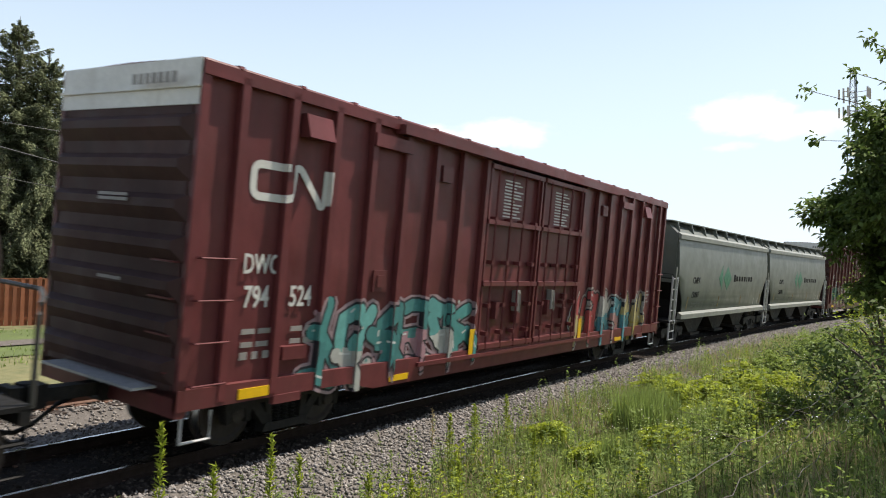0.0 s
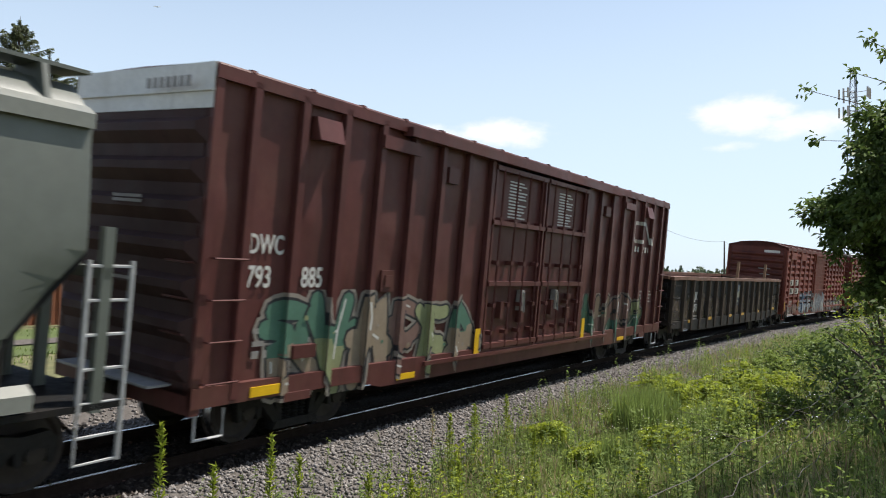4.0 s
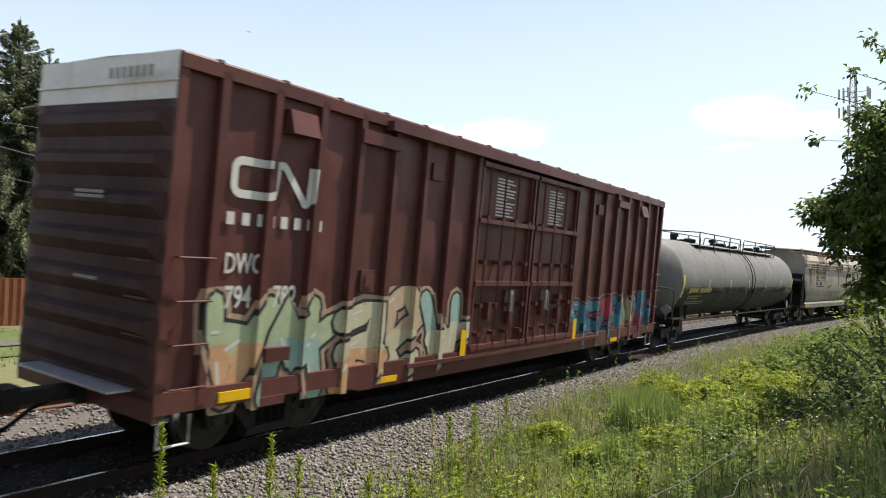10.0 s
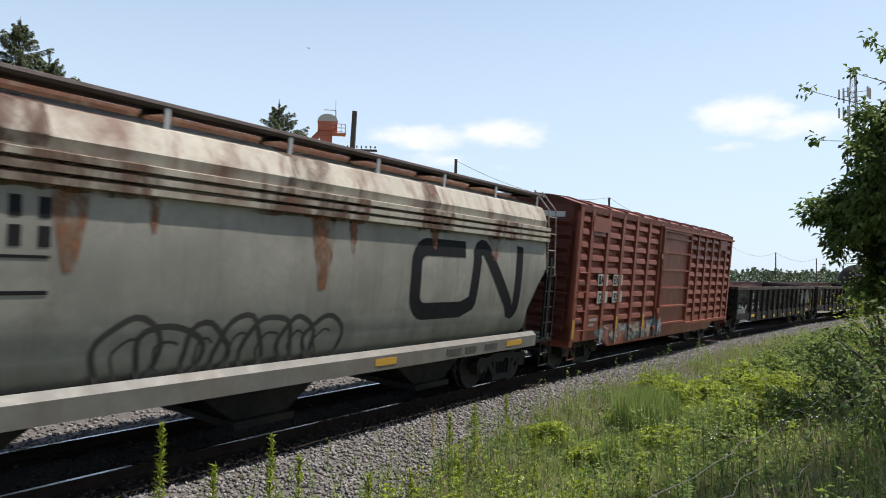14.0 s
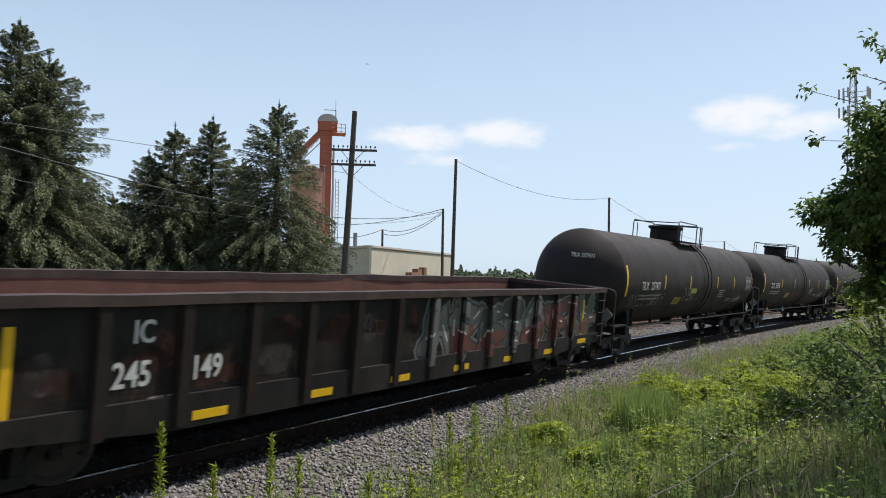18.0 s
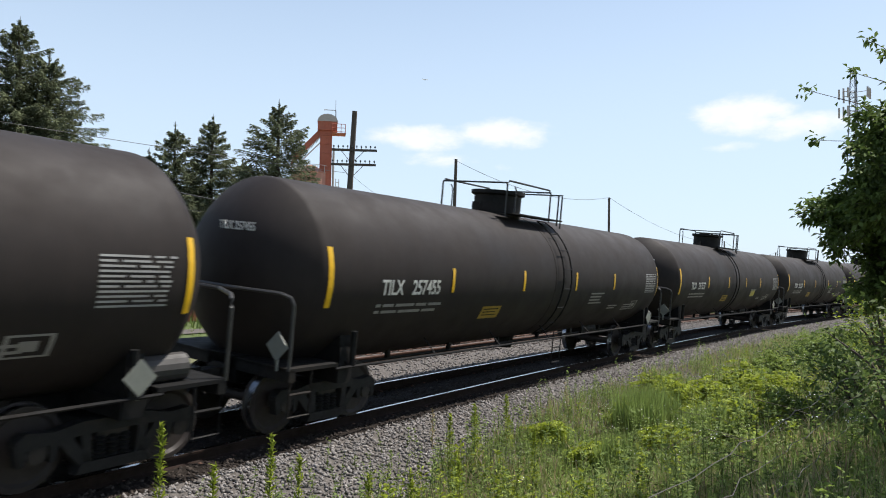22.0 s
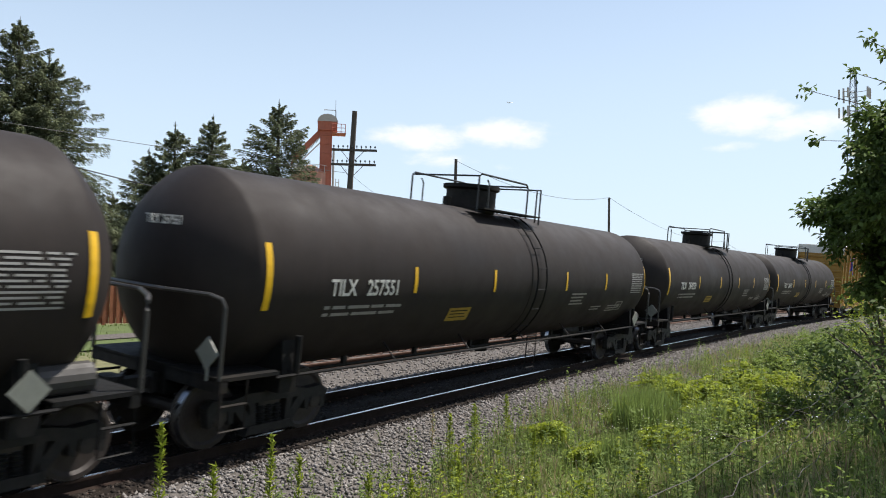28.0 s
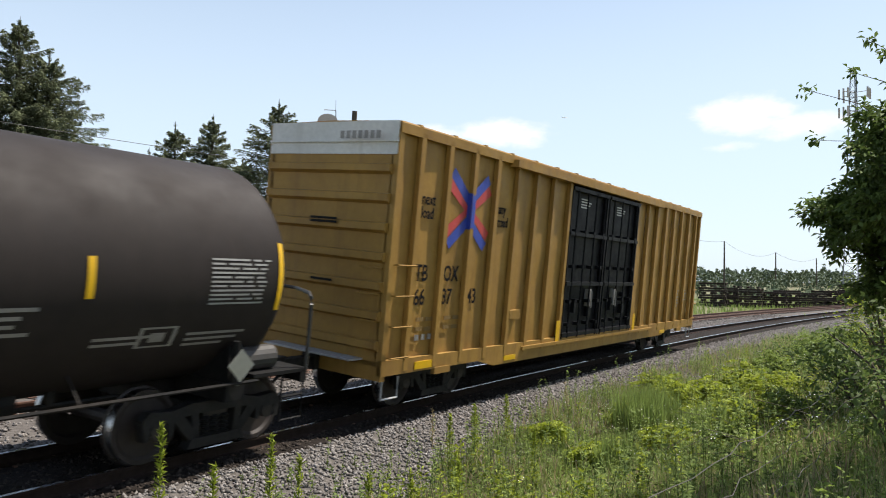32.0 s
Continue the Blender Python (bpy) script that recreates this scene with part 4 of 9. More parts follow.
# ---------------------------------------------------------------- shorter boxcar with ribbed side panels
def ribbed_boxcar(name, centre, mat, label, mark, number, rng, grafs=(), plain=True, wide_doors=False, roof_mat=None, wash=()):
    half, hw, z0, z1, base = 7.52, 1.44, 0.75, 4.27, 11.5
    car = new_car(name, centre, base, label, "boxcar")
    post_y = hw + 0.125
    d0, d1 = -1.32, 1.66
    for sy in (-1, 1):
        for a, b in ((-half, d0), (d1, half)):
            part("side_wall", boxes((a, b, min(sy * hw, sy * (hw - 0.08)), max(sy * hw, sy * (hw - 0.08)), 0.95, z1)), mat, car)
        bm = bmesh.new()
        prism(bm, [(-half, 1.22), (half, 1.22), (half, 0.86), (5.5, 0.86), (5.0, 0.62), (-5.0, 0.62), (-5.5, 0.86), (-half, 0.86)], sy * (hw + 0.03) - 0.05, sy * (hw + 0.03) + 0.05, "y")
        part("side_sill", tidy(bm), mat, car)
        part("top_chord", boxes((-half, half, sy * (hw + 0.04) - 0.07, sy * (hw + 0.04) + 0.07, z1 - 0.15, z1 + 0.02)), M["end_red"], car)
    part("floor", boxes((-half + 0.1, half - 0.1, -hw + 0.1, hw - 0.1, 0.9, 1.05)), M["under"], car)
    left = [-7.40, -6.70, -5.64, -4.58, -3.53, -2.47, -1.42]
    right = [1.76, 2.72, 3.68, 4.64, 5.60, 6.58, 7.40]
    posts = left + right
    for sy in (-1, 1):
        pm = mesh_of(boxes((-0.085, 0.085, min(sy * hw, sy * post_y), max(sy * hw, sy * post_y), 0.9, z1 - 0.05)), "post", mat)
        for p in posts:
            part("post", pm, mat, car, m=Matrix.Translation((p, 0, 0)))
    # pressed ribs, a rounded trapezoid in each panel
    rib_cache = {}
    for run in (left, right):
        for a, b in zip(run, run[1:]):
            key = round(b - a, 3)
            if key not in rib_cache:
                w = (b - a) / 2 - 0.12
                for sy in (-1, 1):
                    bm = bmesh.new()
                    top = [bm.verts.new((x, sy * hw, z)) for x, z in ((-w, -0.115), (w, -0.115), (w, 0.115), (-w, 0.115))]
                    out = [bm.verts.new((x, sy * (hw + dep), z)) for x, z, dep in ((-w + 0.04, -0.075, 0.105), (w - 0.04, -0.075, 0.105), (w - 0.05, 0.045, 0.09), (-w + 0.05, 0.045, 0.09))]
                    bm.faces.new(out)
                    for k in range(4):
                        bm.faces.new((top[k], top[(k + 1) % 4], out[(k + 1) % 4], out[k]))
                    rib_cache[key, sy] = mesh_of(tidy(bm), "panel_rib", mat)
                rib_cache[key] = True
            for sy in (-1, 1):
                for i in range(7 if (a in (left[1], left[3]) and not plain) or a == right[4] else 9):
                    part("panel_rib", rib_cache[key, sy], mat, car, m=Matrix.Translation(((a + b) / 2, 0, 1.40 + i * 0.32)))
    # hood plates over two panels
    for run, k in ((left, 1), (right, 4)) if plain else ((left, 1), (left, 3), (right, 1), (right, 4)):
        for sy in (-1,):
            a, b = run[k], run[k + 1]
            part("wide_plate", boxes((a - 0.02, b + 0.02, -post_y - 0.015, -hw - 0.01, 3.67, 4.05)), mat, car)
    # door
    for sy in (-1, 1):
        yo = sy * (hw + 0.10)
        door = part("door", boxes((d0 + 0.05, d1 - 0.05, min(sy * (hw - 0.02), yo), max(sy * (hw - 0.02), yo), 1.02, z1 - 0.2)), mat, car)
        for z in (1.05, 1.6, 2.2, 2.78, 3.35, 3.82, 4.03) if plain else (1.05, 1.62, 2.02, 2.36, 2.58, 2.80, 3.02, 3.24, 3.46, 3.68, 3.86, 4.03):
            part("door_beam", boxes((d0 + 0.05, d1 - 0.05, min(yo, yo + sy * 0.085), max(yo, yo + sy * 0.085), z - 0.03, z + 0.03)), mat, door)
        for ea, eb in ((d0, d0 + 0.10), (d1 - 0.10, d1)):
            part("door_edge", boxes((ea, eb, min(yo, yo + sy * 0.095), max(yo, yo + sy * 0.095), 1.0, z1 - 0.2)), mat, door)
        bm = bmesh.new()
        for z in (1.5, 3.2):
            box(bm, d0 - 0.15, d0 + 0.15, min(yo, yo + sy * 0.1), max(yo, yo + sy * 0.1), z - 0.07, z + 0.07)
        tube(bm, [(d0 + 0.08, yo + sy * 0.08, 1.2), (d0 + 0.08, yo + sy * 0.08, 3.4)], 0.025, 6)
        part("door_latch", bm, mat, door)
        part("door_rail", boxes((d0 - 0.3, half - 0.2, sy * (hw + 0.12) - 0.05, sy * (hw + 0.12) + 0.05, 0.92, 1.0)), mat, car)
        part("door_track", boxes((d0 - 0.2, half - 0.2, sy * (hw + 0.14) - 0.10, sy * (hw + 0.14) + 0.10, z1 - 0.2, z1 - 0.13)), mat, car)
    # arched roof with seams
    def arch(e):
        return [(-hw - 0.07 - e, z1 - 0.02), (hw + 0.07 + e, z1 - 0.02), (hw + 0.07 + e, z1 + 0.03 + e), (hw * 0.62, z1 + 0.20 + e), (hw * 0.2, z1 + 0.26 + e), (-hw * 0.2, z1 + 0.26 + e), (-hw * 0.62, z1 + 0.20 + e), (-hw - 0.07 - e, z1 + 0.03 + e)]
    bm = bmesh.new()
    prism(bm, arch(0), -half, half, "x")
    roof = part("roof", tidy(bm), roof_mat or mat, car)
    for i in range(12):
        x = -half + 0.7 + i * (2 * half - 1.4) / 11
        bm = bmesh.new()
        prism(bm, arch(0.035), x - 0.05, x + 0.05, "x")
        part("roof_seam", tidy(bm), roof_mat or mat, roof)
    for sx in (-1, 1):
        x = sx * half
        bm = bmesh.new()
        prism(bm, [(-hw, 0.9), (hw, 0.9)] + [(a * 0.99, b) for a, b in arch(0)[2:]], min(x, x - sx * 0.06), max(x, x - sx * 0.06), "x")
        # end in the darker red, which holds its shade in the colour
        end = part("end_wall", tidy(bm), M["end_red"], car)
        for i in range(9):
            z = 1.22 + i * 0.33
            bm = bmesh.new()
            prism(bm, [(x, z - 0.13), (x + sx * 0.11, z - 0.03), (x + sx * 0.11, z + 0.03), (x, z + 0.09)], -hw + 0.1, hw - 0.1, "y")
            part("corrugation", tidy(bm), M["end_red"], end)
        for sy in (-1, 1):
            part("corner_post", boxes((min(x, x - sx * 0.18), max(x, x - sx * 0.18), min(sy * hw, sy * (hw + 0.11)), max(sy * hw, sy * (hw + 0.11)), 0.75, z1)), mat, car)
        part("end_sill", boxes((min(x, x - sx * 0.2), max(x, x - sx * 0.2), -hw, hw, 0.72, 1.0)), mat, car)
        part("crossover_step", boxes((min(x, x + sx * 0.3), max(x, x + sx * 0.3), -1.1, 0.9, 1.0, 1.03)), M["bright"], car)
        ladder(car, min(x - sx * 0.2, x - sx * 0.78), max(x - sx * 0.2, x - sx * 0.78), -hw - 0.05, 1.15, 2.6, 4, mat, 0.10, False)
        end_ladder(car, x, -hw + 0.06, -hw + 0.5, 1.25, 2.5, 4, mat)
        bm = bmesh.new()
        tube(bm, [(x - sx * 0.14, -hw - 0.02, 0.78), (x - sx * 0.14, -hw - 0.02, 0.42), (x - sx * 0.56, -hw - 0.02, 0.42), (x - sx * 0.56, -hw - 0.02, 0.78)], 0.022, 6)
        part("sill_step", bm, mat, car)
    part("end_plate", boxes((-half - 0.012, -half, -1.15, -0.35, 3.92, 4.08)), M["white_end"], car, "white end stencil plate")
    for i, wd in enumerate((0.62, 0.52, 0.6)):
        part("end_stencil", boxes((-half - 0.102, -half - 0.096, -0.75, -0.75 + wd, 3.05 - i * 0.3, 3.1 - i * 0.3)), M["stencil_dim"], car)
    add_trucks(car, base, centre)
    add_couplers(car, half, half + 0.85)
    yp = -hw - 0.108
    if mark:
        if not wide_doors:
            spots = ((mark, left[1] + 0.13, 2.27), (number, left[1] + 0.13, 1.80))
        else:
            ua, ub = (-6.02, -4.98) if len(number) == 4 else (-6.50, -5.46)
            n2 = len(number) // 2
            spots = ((mark[:2], ua, 2.32), (mark[2:], ub, 2.32), (number[:n2], ua + 0.04, 1.86), (number[n2:], ub + 0.04, 1.86))
        for wd, u, z in spots:
            wide = (0.74 if len(number) == 6 else 0.92) if len(wd) > 2 else 0.62
            part("white_patch", boxes((u - 0.05, u + wide, yp - 0.004, yp + 0.02, z - 0.05, z + 0.26)), graf_mat((0.36, 0.34, 0.29)), car)
            if wd:
                letter(wd, 0.31, M["stencil_dark"], car, u, yp - 0.007, z, 0.8)
            else:
                bars(car, M["stencil_dark"], u + 0.03, yp - 0.005, z + 0.21, [[0.09, 0.09, 0.09]], 0.2, 0.05, "number_bar")
        xa = left[1] + 0.13
        part("builder_plate", boxes((xa - 0.04, xa + 0.7, yp - 0.01, yp + 0.02, 1.10, 1.50)), mat, car)
        bars(car, M["stencil_dim"], xa + 0.1, yp - 0.011, 1.42, [0.5, 0.3], 0.07, 0.06)
        if not wide_doors:
            part("notice_box", boxes((-3.38, -2.68, yp - 0.03, yp + 0.02, 1.45, 1.80)), M["under"], car)
    for x in (left[0], left[3], left[5]):
        part("reflector", boxes((x - 0.07, x + 0.07, -post_y - 0.008, -post_y + 0.002, 0.95, 1.42)), graf_mat((0.44, 0.23, 0.03)), car)
    # paint lies on the sill, on each rib and in each hollow
    def rib_zones(xa, xb):
        out = []
        for a, b, y in zones_of(posts, xa, xb, -hw, -post_y, 0.085):
            if d0 < (a + b) / 2 < d1:
                out.append((a, b, -hw - 0.19))
            elif y == -post_y:
                out.append((a, b, y))
            else:
                out.append((a, b, -hw - 0.083, 0.6, 1.222))
                for i in range(4):
                    c = 1.40 + i * 0.32
                    out += [(a + 0.12, b - 0.12, -hw - 0.106, c - 0.075, c + 0.045), (a, b, -hw - 0.002, c + 0.115, c + 0.22)]
        return out

    for gx0, gx1, cols, n, zt in grafs:
        graffiti(car, rng, gx0, gx1, 0.72, zt, rib_zones(gx0 - 0.4, gx1 + 0.4), cols, n)
    for x, wd in ((5.12, 0.42), (6.08, 0.34), (6.50, 0.34)) if not plain else ():    # old stencil blocks by the rear corner
        part("white_patch", boxes((x, x + wd, yp - 0.004, yp + 0.02, 1.24, 1.54)), graf_mat((0.30, 0.27, 0.23)), car)
        bars(car, M["stencil_dark"], x + 0.04, yp - 0.005, 1.50, [[(wd - 0.14) / 2] * 2, [(wd - 0.14) / 2] * 2], 0.09, 0.04, "number_bar")
    for wx0, wx1, wz0, wz1, rgb in wash:                      # blocks of primer rolled over old paint
        edge = [(wx0, wz0), (wx1, wz0 + rng.uniform(-0.03, 0.03)), (wx1 + rng.uniform(-0.05, 0.05), wz1), (wx0, wz1 + rng.uniform(-0.04, 0.04))]
        painted(car, "primer_patch", [(edge, 0)], rib_zones(wx0 - 0.1, wx1 + 0.1), [graf_mat(rgb)])
    return car


# ---------------------------------------------------------------- tank cars
def tank_car(name, centre, mat, label, mark, number, st=7.62, R=1.48, zc=2.36, grey=False, base=None, rng=None, shell_half=None, graf=False, inner=(-4.38, -1.68, 1.96, 4.5), lx=0.42, xd=-0.45, board=-3.12, rear=None, plate=None):
    knuckle = [radians(56 + 34 * k / 6) for k in range(1, 7)]
    dish = 0.881 * R / 1.48
    sr = rear or st
    x_front, x_rear = -(shell_half or st + 0.98) + dish, (shell_half or sr + 0.77) - dish
    base = base or 2 * st - 1.16
    car = new_car(name, centre, base, label, "tank car")
    # shell with dished heads
    # flanged and dished head: shallow sphere, then a tight rounded edge
    cap = [(0.0, 0.0)] + [(1.744 - math.sqrt(1.744 ** 2 - r * r), r) for r in (0.25, 0.5, 0.75, 0.98, 1.18, 1.34, 1.446)]
    cap += [(0.881 - 0.2 * math.cos(a), 1.28 + 0.2 * math.sin(a)) for a in knuckle]
    cap = [(u * R / 1.48, r * R / 1.48) for u, r in cap]
    prof = [(x_front - dish + u, r) for u, r in cap] + [(x_front + (x_rear - x_front) * k / 6, R) for k in range(1, 6)]
    prof += [(x_rear + dish - u, r) for u, r in reversed(cap)]
    sh = dish - x_front
    part("tank", spin_profile(prof, 64), mat, car, smooth=True, m=Matrix.Translation((0, 0, zc)))
    for x in ([-3.8, -0.25, 2.88] if grey else [0.0]):
        bm = bmesh.new()
        tube(bm, [(x - 0.03, 0, zc), (x + 0.03, 0, zc)], R + 0.006, 64)
        part("weld_band", bm, mat, car)
    # stub sills, end platforms, bolsters
    for sx in (-1, 1):
        xb, xe = sx * base / 2, sx * (st + 0.66)
        part("stub_sill", boxes((min(xb - sx * 0.8, xe), max(xb - sx * 0.8, xe), -0.32, 0.32, 0.72, 1.12)), M["under"], car)
        part("bolster", boxes((xb - 0.16, xb + 0.16, -1.35, 1.35, 0.78, 1.02)), M["under"], car)
        bm = bmesh.new()
        for sy in (-1, 1):
            prism(bm, [(sy * 0.25, 1.0), (sy * 1.35, 1.0), (sy * 1.30, 1.50), (sy * 0.9, 1.2), (sy * 0.25, 1.05)], xb - 0.12, xb + 0.12, "x")
        part("saddle", tidy(bm), M["under"], car)
        part("end_platform", boxes((min(xe - sx * 1.0, xe), max(xe - sx * 1.0, xe), -1.42, 1.42, 1.06, 1.11)), M["under"], car)
        part("end_beam", boxes((min(xe, xe - sx * 0.12), max(xe, xe - sx * 0.12), -1.42, 1.42, 0.92, 1.08)), M["under"], car)
        part("air_reservoir", tubes(0.17, [(xe - sx * 1.18, -1.12, 1.27), (xe - sx * 0.46, -1.12, 1.27)], seg=16), M["reservoir"], car) if sx > 0 and not grey else None
        # corner hand rails
        for sy in (-1, 1):
            bm = bmesh.new()
            y = sy * 1.40
            tube(bm, [(xe, y, 1.08), (xe, y, 2.0), (xe + sx * 0.03, y - sy * 0.04, 2.10), (xe + sx * 0.12, y - sy * 0.16, 2.15), (xe + sx * 0.40, y - sy * 0.7, 2.17), (xe + sx * 0.42, y - sy * 1.4, 2.17)], 0.028, 6)
            part("corner_rail", bm, M["hoop"], car)
            part("stub_post", tubes(0.05, [(xe - sx * 1.33, y, 1.02), (xe - sx * 1.33, y, 1.57)]), M["under"], car)
            bm = bmesh.new()
            x1 = xe - sx * 0.04
            tube(bm, [(x1, y, 1.05), (x1, y, 0.42), (x1 - sx * 0.42, y, 0.42), (x1 - sx * 0.42, y, 1.05)], 0.02, 6)
            tube(bm, [(x1, y, 0.74), (x1 - sx * 0.42, y, 0.74)], 0.02, 6)
            part("sill_step", bm, M["under"], car)
        bm = bmesh.new()
        box(bm, -0.02, 0.0, -0.15, 0.15, -0.15, 0.15, m=(Matrix.Translation((xe - 0.03, -1.18, 1.40)) if sx < 0 else Matrix.Translation((xe - 1.27, -1.44, 1.26)) @ Matrix.Rotation(radians(90), 4, "Z")) @ Matrix.Rotation(radians(45), 4, "X"))
        tube(bm, [(xe - 0.02, -1.18, 1.05), (xe - 0.02, -1.18, 1.3)] if sx < 0 else [(xe - 1.27, -1.41, 1.0), (xe - 1.27, -1.41, 1.15)], 0.02, 5)
        part("hazard_placard", bm, M["hopper_cream"], car, "white diamond placard")
    # long side rails under the shell with hangers
    for sy in (-1, 1):
        bm = bmesh.new()
        y = sy * 1.42
        tube(bm, [(-base / 2 - 0.3, y, 1.03), (base / 2 + 0.3, y, 1.03)], 0.023, 6)
        for k in range(7):
            x = -base / 2 + (base) * k / 6
            tube(bm, [(x, y, 1.03), (x, y * 0.80, 1.30)], 0.014, 5)
        part("side_rail", bm, M["under"], car)
    bm = bmesh.new()
    tube(bm, [(-base / 2 + 0.8, -0.6, 0.86), (base / 2 - 0.8, -0.6, 0.86)], 0.03, 6)
    for k in range(6):
        x = -base / 2 + 2 + (base - 4) * k / 5
        box(bm, x - 0.04, x + 0.04, -0.64, -0.56, 0.86, 1.3)
    part("brake_pipe", bm, M["under"], car)
    bm = bmesh.new()
    tube(bm, [(0.4, 0, zc - R - 0.28), (0.4, 0, zc - R + 0.1)], [0.20, 0.26], 14)
    part("outlet_valve", bm, M["under"], car)
    bm = bmesh.new()
    tube(bm, [(base / 2 - 3.4, -0.5, 0.95), (base / 2 - 2.4, -0.5, 0.95)], 0.2, 12)
    part("brake_cylinder", bm, M["under"], car)
    # top fittings
    zt = zc + R
    rail = M["wire"]
    if not grey:
        bm = bmesh.new()
        tube(bm, [(xd, 0, zt - 0.12), (xd, 0, zt + 0.40), (xd, 0, zt + 0.44), (xd, 0, zt + 0.52)], [0.56, 0.56, 0.64, 0.64], 28)
        part("manway", bm, M["under"], car, smooth=True)
        part("top_platform", boxes((xd - 1.05, xd + 1.55, -1.0, -0.55, zt - 0.04, zt - 0.01), (xd - 1.05, xd + 1.55, 0.55, 1.0, zt - 0.04, zt - 0.01)), M["under"], car)
        bm = bmesh.new()
        zr = zt + 0.68
        x0, x1, yy = xd - 1.1, xd + 1.75, 0.85
        for y in (-yy, yy):
            tube(bm, [(x0, y, zt - 0.1), (x0, y, zr - 0.08), (x0 + 0.08, y, zr), (x1 - 0.75, y, zr), (x1 - 0.67, y, zr - 0.08), (x1 - 0.67, y, zt - 0.1)], 0.022, 6)
            tube(bm, [(x0 + 0.42, y, zt - 0.05), (x0 + 0.42, y, zr - 0.18), (x0 + 0.34, y, zr - 0.1)], 0.018, 5)
            tube(bm, [(x1 - 0.2, y, zt - 0.15), (x1 - 0.2, y, zr - 0.08), (x1, y, zr - 0.04), (x1, y, zt - 0.2)], 0.022, 6)
        for x in (x0, x1 - 0.67, x1):
            tube(bm, [(x, -yy, zr - 0.05), (x, yy, zr - 0.05)], 0.02, 6)
        part("top_rail", bm, rail, car)
        for x, r, h in ((xd + 0.85, 0.10, 0.28), (xd + 1.15, 0.07, 0.2), (xd - 0.8, 0.09, 0.2)):
            part("top_valve", tubes(r, [(x, 0.1, zt - 0.05), (x, 0.1, zt + h)], seg=10), M["under"], car)
    else:
        bm = bmesh.new()
        x0, x1, zr = -5.75, 6.85, zt + 0.38
        for sy in (-1, 1):
            y = sy * 0.9
            foot = [(sy * 1.16, zc + 0.96), (sy * 1.02, zc + 1.00), (sy * 0.92, zt - 0.22)]

            def post(x, top):
                tube(bm, [(x, *foot[0]), (x, *foot[1]), (x, *foot[2]), (x, y, top)], 0.024, 5)

            tube(bm, [(x0, y, zr), (0.06, y, zr), (0.14, y, zr - 0.08), (0.22, y, zt - 0.25)], 0.024, 6)
            tube(bm, [(0.62, y, zt - 0.25), (0.72, y, zr - 0.08), (0.82, y, zr), (x1 - 0.08, y, zr), (x1, y, zr - 0.08), (x1, y, zt - 0.25)], 0.024, 6)
            for x in (x0, -3.85, -1.55, 2.8, 4.95):
                post(x, zr)
        tube(bm, [(x0, -0.9, zr), (x0, 0.9, zr)], 0.024, 6)
        tube(bm, [(x1, -0.9, zr - 0.05), (x1, 0.9, zr - 0.05)], 0.022, 6)
        part("top_rail", bm, rail, car)
        part("running_board", boxes((x0 - 0.2, x1 + 0.1, -0.88, -0.50, zt - 0.16, zt - 0.12), (x0 - 0.2, x1 + 0.1, 0.50, 0.88, zt - 0.16, zt - 0.12)), M["under"], car)
        for xh, xv, xs in ((-4.95, -6.04, -4.2), (1.15, -1.03, 0.18), (6.0, 6.82, 5.15)):
            bm = bmesh.new()
            tube(bm, [(xh, 0, zt - 0.1), (xh, 0, zt - 0.02), (xh, 0, zt), (xh, 0, zt + 0.06)], [0.36, 0.36, 0.44, 0.44], 18)
            for k in range(6):
                box(bm, -0.04, 0.04, 0.38, 0.50, zt - 0.02, zt + 0.10, m=Matrix.Translation((xh, 0, 0)) @ Matrix.Rotation(k * math.pi / 3, 4, "Z"))
            part("hatch", bm, M["under"], car, smooth=True)
            bm = bmesh.new()
            tube(bm, [(xv, 0, zt - 0.1), (xv, 0, zt + 0.12), (xv, 0, zt + 0.14), (xv, 0, zt + 0.26)], [0.11, 0.11, 0.17, 0.15], 14)
            part("vent_pipe", bm, M["under"], car, smooth=True)
            bm = bmesh.new()
            tube(bm, [(xs, 0, zt - 0.1), (xs, 0, zt - 0.02), (xs, 0, zt), (xs, 0, zt + 0.12), (xs, 0, zt + 0.16)], [0.17, 0.17, 0.26, 0.26, 0.16], 14)
            part("safety_valve", bm, M["under"], car, smooth=True)
    # side ladder follows the shell
    bm = bmesh.new()
    for sy in (-1, 1):
        arcs = [[], []]
        for j in range(15):
            a = radians(62 - j * 8.5)
            y, z = sy * (R + 0.09) * math.cos(a), zc + (R + 0.09) * math.sin(a)
            for q, x in enumerate((lx - 0.22, lx + 0.22)):
                arcs[q].append((x, y, z))
            if j % 2 == 0:
                tube(bm, [(lx - 0.22, y, z), (lx + 0.22, y, z)], 0.014, 5)
        for q, x in enumerate((lx - 0.22, lx + 0.22)):
            arcs[q] += [(x, sy * 1.42, 1.2), (x, sy * 1.42, 0.45)]
            tube(bm, arcs[q], 0.018, 5)
        for z in (0.45, 0.8, 1.15):
            tube(bm, [(lx - 0.22, sy * 1.42, z), (lx + 0.22, sy * 1.42, z)], 0.016, 5)
    part("ladder", bm, M["under"], car)

    # curved markings on the shell
    def shell_r(x):
        return float(np.interp(x, [p[0] for p in prof], [p[1] for p in prof]))

